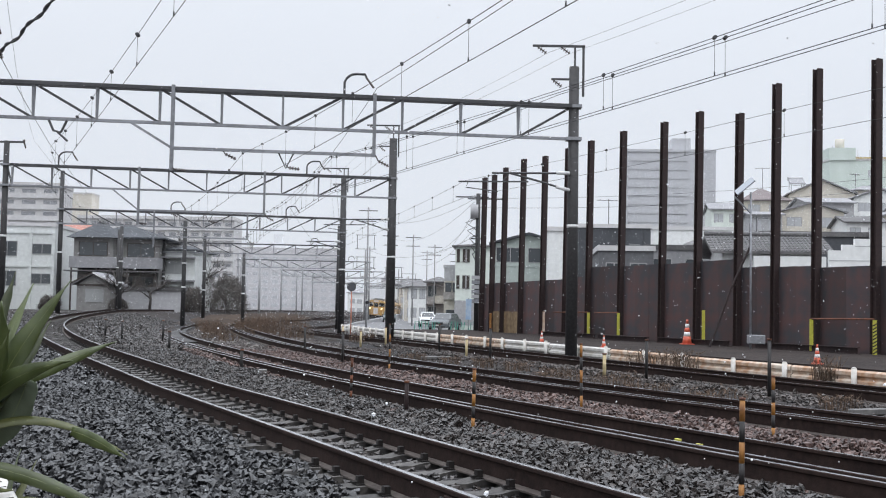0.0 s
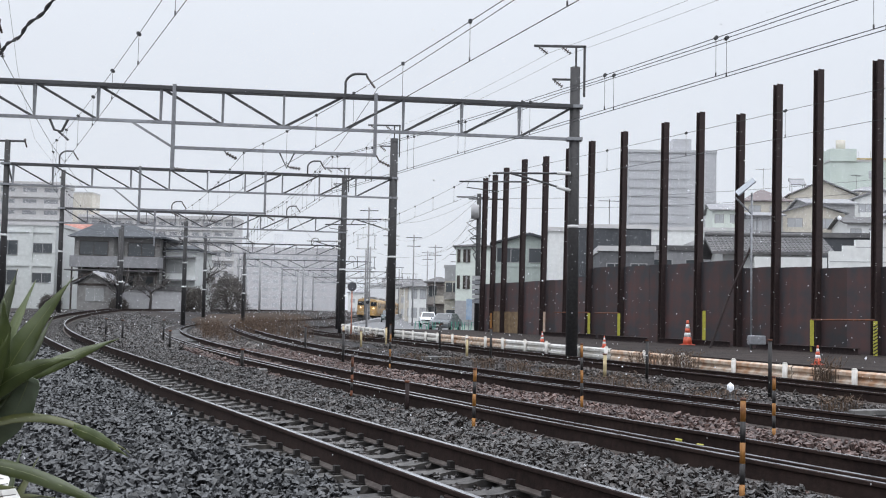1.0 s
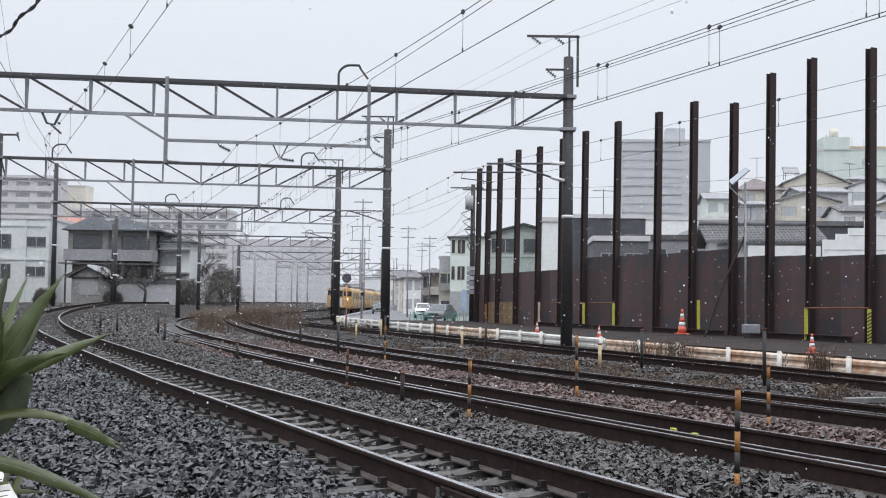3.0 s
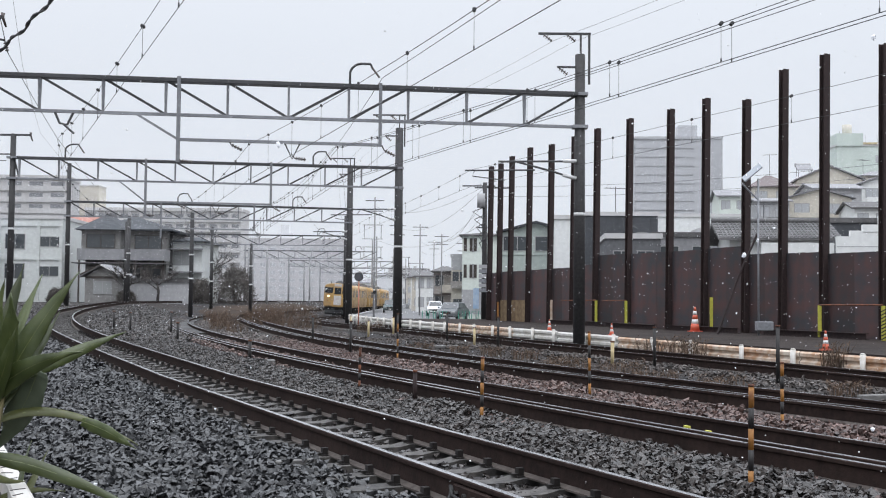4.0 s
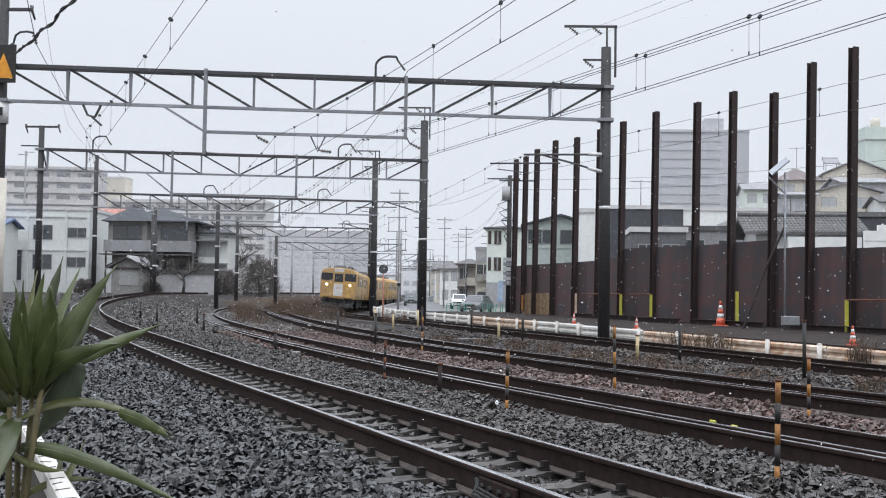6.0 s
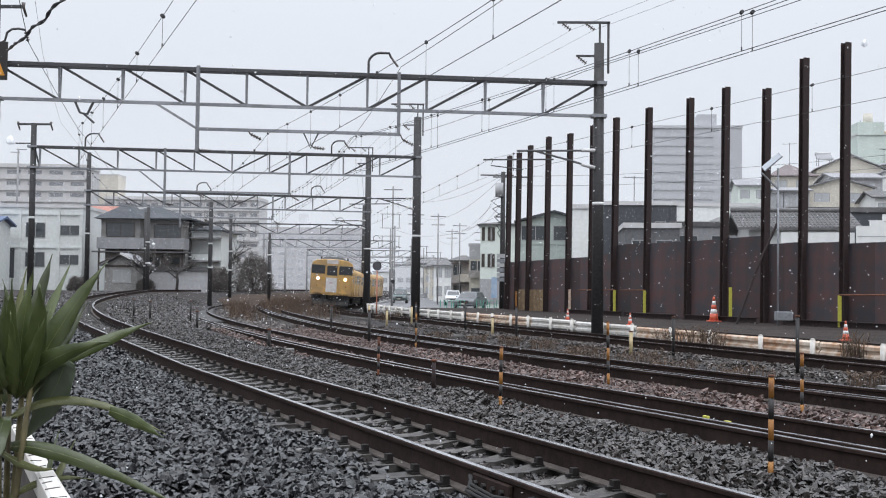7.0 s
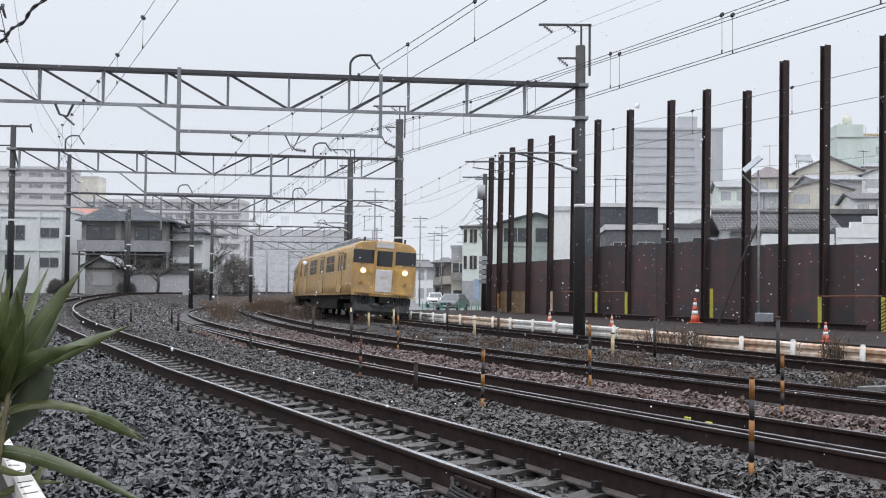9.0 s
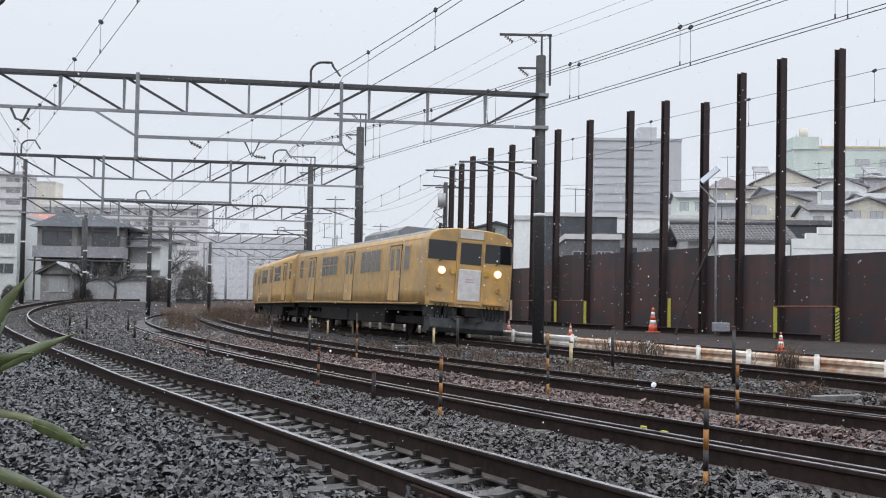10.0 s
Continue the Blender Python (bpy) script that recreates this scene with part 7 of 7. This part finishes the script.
    part("air_conditioner", bm, M["train_roof"], top, "grey roof-mounted air conditioner")
    for y in (-6.5, 5.5):
        bm = B()
        prism(bm, [(-0.35, 3.5), (0.35, 3.5), (0.28, 3.72), (-0.28, 3.72)], y - 0.5, y + 0.5)
        part("ventilator", bm, M["train_roof"], top)
    # underframe
    bm = B()
    box(bm, -1.3, 1.3, -h + 0.1, h - 0.3, 0.8, 1.02)
    part("underframe", bm, M["under"], top)
    for x0, x1, y0, y1 in ((-1.3, -0.5, -4.9, -1.0), (0.5, 1.3, -4.9, -0.4), (-1.3, -0.55, -0.8, 4.9), (0.5, 1.3, -0.2, 4.9), (-1.1, 1.1, 8.5, 9.3), (-1.1, 1.1, -9.3, -8.5)):
        bm = B()
        box(bm, x0, x1, y0, y1, 0.32, 0.82, bevel=0.03)
        part("equipment_box", bm, M["under"], top)
    for y in (-6.9, 6.9):
        bm = B()
        for sx in (-1, 1):
            box(bm, sx * 0.95 - 0.08, sx * 0.95 + 0.08, y - 1.5, y + 1.5, 0.38, 0.62)
        box(bm, -0.95, 0.95, y - 0.25, y + 0.25, 0.45, 0.8)
        bg = part("bogie", bm, M["under"], top)
        for dy in (-1.05, 1.05):
            for sx in (-1, 1):
                bm = B()
                tube(bm, [(sx * 0.5, y + dy, 0.43), (sx * 0.62, y + dy, 0.43)], 0.43, 18)
                part("wheel", bm, M["under"], bg)
    if not lead:
        bm = B()
        prism(bm, [(-0.6, 1.1), (0.6, 1.1), (0.6, 3.1), (-0.6, 3.1)], h - 0.02, h + 0.24)
        part("gangway", bm, M["train_dark"], top)
        return top
    f = h + 0.004
    for x0, x1 in ((-1.45, -0.5), (0.5, 1.45)):
        bm = B()
        box(bm, x0, x1, f - 0.1, f + 0.012, 2.48, 3.1, bevel=0.01)
        part("windscreen", bm, M["train_glass"], top, "dark windscreen")
        bm = B()
        a, b = (x0, x1)
        bar(bm, (0.5 * (a + b), f + 0.03, 2.5), (0.5 * (a + b) + 0.1, f + 0.035, 2.42), 0.03)
        part("wiper", bm, M["train_dark"], top)
    bm = B()
    box(bm, -0.42, 0.42, f - 0.05, f + 0.03, 1.08, 3.16, bevel=0.015)
    fd = part("front_door", bm, M["train"], top)
    bm = B()
    box(bm, -0.36, 0.36, f + 0.005, f + 0.04, 2.38, 3.08, bevel=0.01)
    part("door_window", bm, M["train_glass"], fd)
    bm = B()
    box(bm, -0.385, 0.385, f + 0.005, f + 0.045, 1.2, 2.22, bevel=0.015)
    part("white_panel", bm, M["panel_white"], fd, "white panel hung on the end door")
    for z, w in ((1.8, 0.16), (1.88, 0.12)):
        bm = B()
        box(bm, -w, w, f + 0.044, f + 0.048, z, z + 0.035)
        part("lettering_bar", bm, M["lettering"], fd, "faded red bar of lettering")
    for x in (-0.45, 0.45):
        bm = B()
        box(bm, x - 0.03, x + 0.03, f - 0.02, f + 0.05, 1.05, 3.2)
        part("door_post", bm, M["train"], fd)
    bm = B()
    box(bm, -0.48, 0.48, f - 0.4, f + 0.015, 3.2, 3.52, bevel=0.02)
    ds = part("destination_box", bm, M["train"], top)
    bm = B()
    box(bm, -0.40, 0.40, f - 0.05, f + 0.022, 3.22, 3.48)
    part("sign_glass", bm, M["panel_white"], ds, "blank pale destination sign")
    for sx in (-1, 1):
        # emissive ring behind the lens draws the lamp's halo
        bm = B()
        tube(bm, [(sx * 0.97, f - 0.05, 2.14), (sx * 0.97, f + 0.06, 2.14)], 0.125, 16)
        hl = part("headlamp", bm, M["lamp_ring"], top, "lit headlamp with a glowing ring for its orange halo")
        bm = B()
        tube(bm, [(sx * 0.97, f + 0.05, 2.14), (sx * 0.97, f + 0.075, 2.14)], 0.088, 16)
        part("lens", bm, M["head_lamp"], hl, "glowing warm-white lens")
        bm = B()
        tube(bm, [(sx * 0.58, f - 0.03, 2.13), (sx * 0.58, f + 0.045, 2.13)], 0.1, 14)
        part("marker_lamp", bm, M["lamp_rim"], top)
        bm = B()
        tube(bm, [(sx * 1.02, f - 0.03, 1.62), (sx * 1.02, f + 0.05, 1.62)], 0.09, 14)
        tl = part("tail_lamp", bm, M["lamp_rim"], top)
        bm = B()
        tube(bm, [(sx * 1.02, f + 0.045, 1.62), (sx * 1.02, f + 0.06, 1.62)], 0.06, 12)
        part("lens", bm, M["tail_lamp"], tl)
        bm = B()
        box(bm, sx * 0.9 - 0.38, sx * 0.9 + 0.38, f - 0.05, f + 0.1, 1.12, 1.17)
        part("foot_step", bm, M["train"], top)
        bm = B()
        tube(bm, [(sx * 1.38, f - 0.02, 1.3), (sx * 1.38, f + 0.07, 1.35), (sx * 1.38, f + 0.07, 2.3), (sx * 1.38, f - 0.02, 2.35)], 0.015, 6)
        part("handrail", bm, M["train"], top)
        bm = B()
        tube(bm, [(sx * 0.5, f + 0.02, 0.95), (sx * 0.52, f + 0.12, 0.6), (sx * 0.3, f + 0.1, 0.5)], 0.03, 6)
        part("brake_hose", bm, M["tyre"], top)
        for q in (0.68, 0.8, 0.92, 1.1):
            bm = B()
            tube(bm, [(sx * q, f - 0.02, 1.06), (sx * q, f + 0.09, 0.95), (sx * (q + 0.03), f + 0.08, 0.72), (sx * (q - 0.02), f - 0.02, 0.6)], 0.022, 6)
            part("jumper_cable", bm, M["under"], top)
    bm = B()
    box(bm, -0.14, 0.14, f - 0.3, f + 0.38, 0.72, 0.98, bevel=0.03)
    box(bm, -0.2, 0.2, f + 0.3, f + 0.42, 0.68, 1.0, bevel=0.03)
    part("coupler", bm, M["under"], top)
    for x0, x1, z0, z1 in ((-1.35, -0.62, 0.62, 0.98), (-0.55, -0.22, 0.66, 0.98), (0.3, 0.75, 0.6, 0.98), (0.85, 1.35, 0.66, 0.98)):
        bm = B()
        box(bm, x0, x1, f - 0.5, f - 0.1, z0, z1, bevel=0.02)
        part("equipment_box", bm, M["plough"], top)
    for x in (-1.05, 0.85):
        bm = B()
        tube(bm, [(x, h - 0.75, 3.4), (x, h - 0.75, 3.72)], 0.05, 8)
        part("roof_aerial", bm, M["train_dark"], top)
    bm = B()
    prism(bm, [(h - 0.5, 0.16), (h + 0.02, 0.16), (h + 0.12, 0.32), (h + 0.02, 0.62), (h - 0.12, 0.72), (h - 0.5, 0.72)], -1.28, 1.28, axis="x")
    bmesh.ops.bevel(bm, geom=bm.edges[:], offset=0.02, segments=1, affect="EDGES")
    part("snow_plough", bm, M["plough"], top, "grey steel pilot plough")
    return top


CARS = [train_car(True)]
CARS.append(train_car(False))
for _ in range(1):
    CARS.append(copy_thing(CARS[1], Matrix()))


def front_s(t):
    """How far along its track the train's front stands."""
    k = 10.0 - t
    return 33.0 + 16.32 * k - 0.598 * k * k + 0.0514 * k ** 3


CANT = -3.4


def car_rows(i):
    rows = []
    for k in range(41):
        t = k * 0.25
        s = front_s(t) + i * 20.0
        a, _ = on_track("line_d", s + 2.9)
        b, _ = on_track("line_d", s + 16.7)
        d = a - b
        ang = math.degrees(math.atan2(d.y, d.x)) - 90
        c = (a + b) / 2
        pitch = math.degrees(math.atan2(a.z - b.z, (a - b).to_2d().length))
        rows.append((t, pose(c.x, c.y, c.z, 0, 0, ang) @ pose(0.08, 0, 0, pitch, CANT, 0)))
    return rows


# ---------------------------------------------------------------- plant by the camera
def strap_leaf(b, m, t, width, dy, mat, parent, roll=0.0):
    """A long leaf bent through b, m and t (across, up); dy: towards or away from the viewer along it; roll turns its face."""
    bm = B()
    N = 14
    b, m, t = Vector(b), Vector(m), Vector(t)
    L, R, C = [], [], []
    for i in range(N + 1):
        f = i / N
        q = b * (1 - f) ** 2 + m * 2 * f * (1 - f) + t * f * f
        d = ((m - b) * (1 - f) + (t - m) * f).normalized()
        p = Vector((q.x, dy * f, q.y))
        w = 0.86 * width * (0.22 + 0.78 * math.sin(math.pi * min(1, f * 0.92 + 0.08) ** 0.75) ** 0.9) * (1 - f ** 5) + 0.0006
        side = Vector((-d.y * math.cos(roll), math.sin(roll), d.x * math.cos(roll)))
        wave = 0.07 * width * math.sin(f * 23 + dy * 40)
        fold = Vector((0, -1, 0)) * w * 0.14
        C.append(bm.verts.new(p))
        L.append(bm.verts.new(p - side * w / 2 + fold + Vector((0, wave, 0))))
        R.append(bm.verts.new(p + side * w / 2 + fold - Vector((0, wave, 0))))
    for i in range(N):
        for x, y in ((L, C), (C, R)):
            bm.faces.new((x[i], y[i], y[i + 1], x[i + 1])).smooth = True
    ob = part("leaf", bm, M[mat], parent)
    so = ob.modifiers.new("thickness", "SOLIDIFY")
    so.thickness = 0.0015
    rib = B()
    tube(rib, [v.co + Vector((0, -0.001, 0)) for v in ob_points(b, m, t, dy)], 0.0013, 4, r_end=0.0005)
    part("midrib", rib, M["leaf_rib"], ob, "pale raised midrib")


class Point:
    def __init__(self, co):
        self.co = co


def ob_points(b, m, t, dy):
    out = []
    for i in range(11):
        f = i / 10
        q = b * (1 - f) ** 2 + m * 2 * f * (1 - f) + t * f * f
        out.append(Point(Vector((q.x, dy * f, q.y))))
    return out


def foreground_plant():
    top = thing("garden_plant", pose(-1.05, 2.5, 1.08), "strap-leaved green garden plant with drooping old leaves", "plant")
    bm = B()
    for dx, dy, h in ((-0.01, 0, 0.1), (0.03, 0.02, 0.09), (0.055, -0.01, 0.08), (0.0, 0.03, 0.06)):
        tube(bm, [(dx * 0.2, dy, -0.62), (dx * 0.6, dy, -0.2), (dx * 1.2, dy, h)], 0.009, 7, r_end=0.006)
    part("stem", bm, M["stem"], top)

    def leaf(b, m, t, w, dy, mat="leaf", roll=0.0):
        strap_leaf(b, m, t, w, dy, mat, top, roll)
    # upright fan
    leaf((0.0, 0.08), (0.02, 0.2), (-0.03, 0.31), 0.045, 0.05, roll=0.5)
    leaf((0.0, 0.07), (-0.03, 0.18), (-0.06, 0.29), 0.05, -0.03)
    leaf((0.01, 0.08), (0.0, 0.2), (0.005, 0.335), 0.036, 0.1, "leaf_old", 0.3)
    leaf((0.02, 0.06), (0.0, 0.17), (0.02, 0.285), 0.04, -0.05, roll=0.4)
    leaf((0.02, 0.08), (0.06, 0.25), (0.08, 0.368), 0.042, 0.06, roll=-0.4)
    leaf((0.03, 0.07), (0.04, 0.2), (0.068, 0.33), 0.05, -0.02, roll=0.2)
    leaf((0.03, 0.06), (0.07, 0.22), (0.1, 0.345), 0.04, 0.12, roll=0.3)
    leaf((0.04, 0.05), (0.1, 0.2), (0.093, 0.3), 0.055, -0.05, roll=-0.2)
    leaf((0.05, 0.06), (0.1, 0.2), (0.212, 0.352), 0.062, 0.05)
    leaf((0.05, 0.04), (0.12, 0.16), (0.15, 0.26), 0.045, 0.1, roll=0.5)
    leaf((0.0, 0.03), (-0.06, 0.15), (-0.1, 0.27), 0.05, 0.02)
    leaf((-0.01, 0.02), (-0.08, 0.1), (-0.16, 0.18), 0.05, -0.05)
    leaf((0.03, 0.05), (0.03, 0.16), (0.045, 0.31), 0.045, -0.08, roll=0.1)
    leaf((0.0, 0.06), (-0.01, 0.14), (-0.02, 0.26), 0.05, -0.1, roll=-0.2)
    leaf((0.04, 0.05), (0.08, 0.13), (0.125, 0.24), 0.045, -0.08, roll=0.2)
    leaf((0.02, 0.05), (0.05, 0.12), (0.06, 0.24), 0.05, -0.12, "leaf", 0.5)
    leaf((-0.01, 0.05), (-0.03, 0.12), (-0.05, 0.22), 0.05, -0.12, "leaf_old", 0.2)
    # leaves that lean and hang
    leaf((0.02, 0.05), (0.1, 0.15), (0.256, 0.175), 0.058, -0.06)
    leaf((0.12, 0.12), (0.2, 0.17), (0.298, 0.213), 0.036, 0.12)
    leaf((0.14, 0.13), (0.1, 0.04), (0.02, -0.06), 0.085, 0.08, "leaf_pale", 0.15)
    leaf((0.02, 0.0), (0.15, 0.09), (0.352, -0.04), 0.026, 0.05, "leaf_old", 0.6)
    leaf((0.24, 0.018), (0.3, 0.0), (0.362, -0.042), 0.034, 0.0)
    leaf((0.02, -0.065), (0.14, -0.05), (0.43, -0.19), 0.038, -0.05, "leaf", 0.3)
    leaf((0.005, 0.0), (0.01, -0.06), (0.008, -0.155), 0.06, -0.14, "leaf")
    leaf((-0.01, 0.0), (-0.06, -0.05), (-0.1, -0.14), 0.05, -0.1)
    leaf((0.0, -0.08), (0.08, -0.12), (0.14, -0.105), 0.02, -0.05, "leaf_old", 0.5)
    leaf((0.02, -0.18), (0.1, -0.12), (0.2, -0.14), 0.02, 0.02, "leaf_old", 0.5)
    leaf((0.09, -0.2), (0.11, -0.14), (0.13, -0.06), 0.026, 0.1, "leaf_old", 0.3)
    leaf((0.1, -0.2), (0.08, -0.12), (0.085, -0.04), 0.022, 0.12, "leaf", 0.5)


foreground_plant()


def garden_edge():
    """The worn white edge board of the raised bed in which the plant grows."""
    a, b = Vector((-1.232, 3.12, 0)), Vector((-0.842, 2.3, 0))
    d = (b - a).normalized()
    ang = math.degrees(math.atan2(d.y, d.x))
    bed = thing("raised_bed", pose(a.x, a.y, 0, 0, 0, ang), "raised garden bed with a worn white edge board", "garden bed")
    bm = B()
    box(bm, -0.3, 1.2, -0.03, 0.012, 0.9, 0.955, bevel=0.006)
    eb = part("edge_board", bm, M["white_paint"], bed, "chipped white edge board")
    rng = random.Random(9)
    for k in range(16):
        x = -0.2 + 0.085 * k + rng.uniform(-0.02, 0.02)
        bm = B()
        bar(bm, (x, -0.03, 0.9555), (x + rng.uniform(-0.02, 0.02), rng.uniform(-0.01, 0.01), 0.9555), 0.0012 + 0.002 * rng.random(), 0.002)
        part("crack", bm, M["timber"], eb, "dark crack in the paint")
    bm = B()
    box(bm, -0.3, 1.2, -0.014, 0.006, -0.05, 0.9)
    part("board", bm, M["timber"], bed)
    bm = B()
    box(bm, -0.3, 1.2, -0.9, -0.02, -0.05, 0.62)
    part("soil", bm, M["site"], bed)


garden_edge()



# ---------------------------------------------------------------- falling snow
def snow_layer(count, x0, x1, y0, y1, z1, r0, r1, seed, label, fine=False):
    """Loose flakes, each a small uneven lump."""
    rng = np.random.default_rng(seed)
    bm = B()
    if fine:
        bmesh.ops.create_icosphere(bm, subdivisions=1, radius=1.0)
    else:
        bmesh.ops.create_cone(bm, segments=4, radius1=1.0, radius2=0.0, depth=1.0, cap_ends=False)
        tip = bm.verts.new((0, 0, -1.5))
        ring = [v for v in bm.verts if abs(v.co.z + 0.5) < 0.01]
        ring.sort(key=lambda v: math.atan2(v.co.y, v.co.x))
        for a, b in zip(ring, ring[1:] + ring[:1]):
            bm.faces.new((tip, b, a))
        bmesh.ops.triangulate(bm, faces=bm.faces[:])
    bm.verts.index_update()
    base = np.array([v.co[:] for v in bm.verts])
    tris = np.array([[v.index for v in f.verts] for f in bm.faces])
    bm.free()
    spots = rng.uniform((x0, y0, 0), (x1, y1, z1), (count, 3))
    size = rng.uniform(r0, r1, (count, 1, 1)) * rng.uniform(0.7, 1.3, (count, 1, 3))
    v = base[None] * size * rng.uniform(0.7, 1.25, (count, len(base), 1)) + spots[:, None, :]
    f = tris[None] + (np.arange(count) * len(base))[:, None, None]
    return tagged(tri_mesh("snowfall", v, f, M["snow"]), label, "snowfall", kind="stuff")


def far_flakes(count, y0, y1, z1, r, seed, label="dense far snowfall that veils the distant buildings"):
    """Flakes too far to tell apart: one small tumbling face each, filling the air across the whole view."""
    rng = np.random.default_rng(seed)
    y = rng.uniform(y0, y1, count)
    x = rng.uniform(-0.46, 0.46, count) * y
    z = rng.uniform(-0.5, z1, count)
    p = np.stack([x, y, z], 1)
    a = rng.normal(size=(count, 3))
    a /= np.linalg.norm(a, axis=1)[:, None]
    b = np.cross(a, rng.normal(size=(count, 3)))
    b /= np.linalg.norm(b, axis=1)[:, None]
    s = (rng.uniform(0.6, 1.3, count) * r)[:, None]
    v = np.stack([p + a * s, p + (-0.5 * a + 0.87 * b) * s, p + (-0.5 * a - 0.87 * b) * s], 1)
    return tagged(tri_mesh("snowfall", v, np.arange(count * 3), M["snow"]), label, "snowfall", kind="stuff")


SNOW = [
    (snow_layer(70, -3, 4, 2.6, 6, 15, 0.006, 0.012, 14, "large loose snow clumps falling close by", True), (0.25, -0.05, -1.1)),
    (snow_layer(1500, -5, 9, 2.5, 9, 17, 0.002, 0.0048, 11, "small white snowflakes falling close by"), (0.28, -0.05, -1.25)),
    (snow_layer(6000, -9, 14, 8, 22, 20, 0.004, 0.009, 12, "white snowflakes drifting down over the tracks"), (0.35, 0.05, -1.3)),
    (snow_layer(9000, -22, 24, 20, 55, 24, 0.007, 0.015, 13, "white snowflakes falling in the distance"), (0.3, 0.0, -1.2)),
    (far_flakes(60000, 70, 106, 24, 0.017, 21, "thickening snowfall over the bend of the tracks"), (0.3, 0.0, -1.2)),
    (far_flakes(340000, 122, 200, 38, 0.032, 22), (0.3, 0.0, -1.2)),
    (far_flakes(330000, 205, 330, 56, 0.048, 23), (0.3, 0.0, -1.2)),
    (far_flakes(190000, 334, 442, 62, 0.06, 24), (0.3, 0.0, -1.2)),
]


def motions():
    for i, car in enumerate(CARS):
        walk(car, car_rows(i))
    walk(STREET_CAR, [(t, pose(x, y, -0.155, 0, 0, turn)) for t, x, y, turn in
                      ((0, -7.2, 152, 3), (2.5, -7.45, 145, 3), (4, -7.4, 139.5, 2), (5.5, -7.25, 134, 1), (7, -7.6, 126, 0), (8, -8.0, 120, -1), (9, -8.1, 116.5, -1), (10, -8.12, 115, -1))])
    for ob, v in SNOW:
        walk(ob, [(t, pose(-v[0] * 5 + v[0] * t, v[1] * t, v[2] * t)) for t in (0, 0.1, 0.2, 0.5, 1, 2, 3, 4, 5, 6, 7, 8, 9, 9.5, 9.8, 9.9, 10)])


motions()
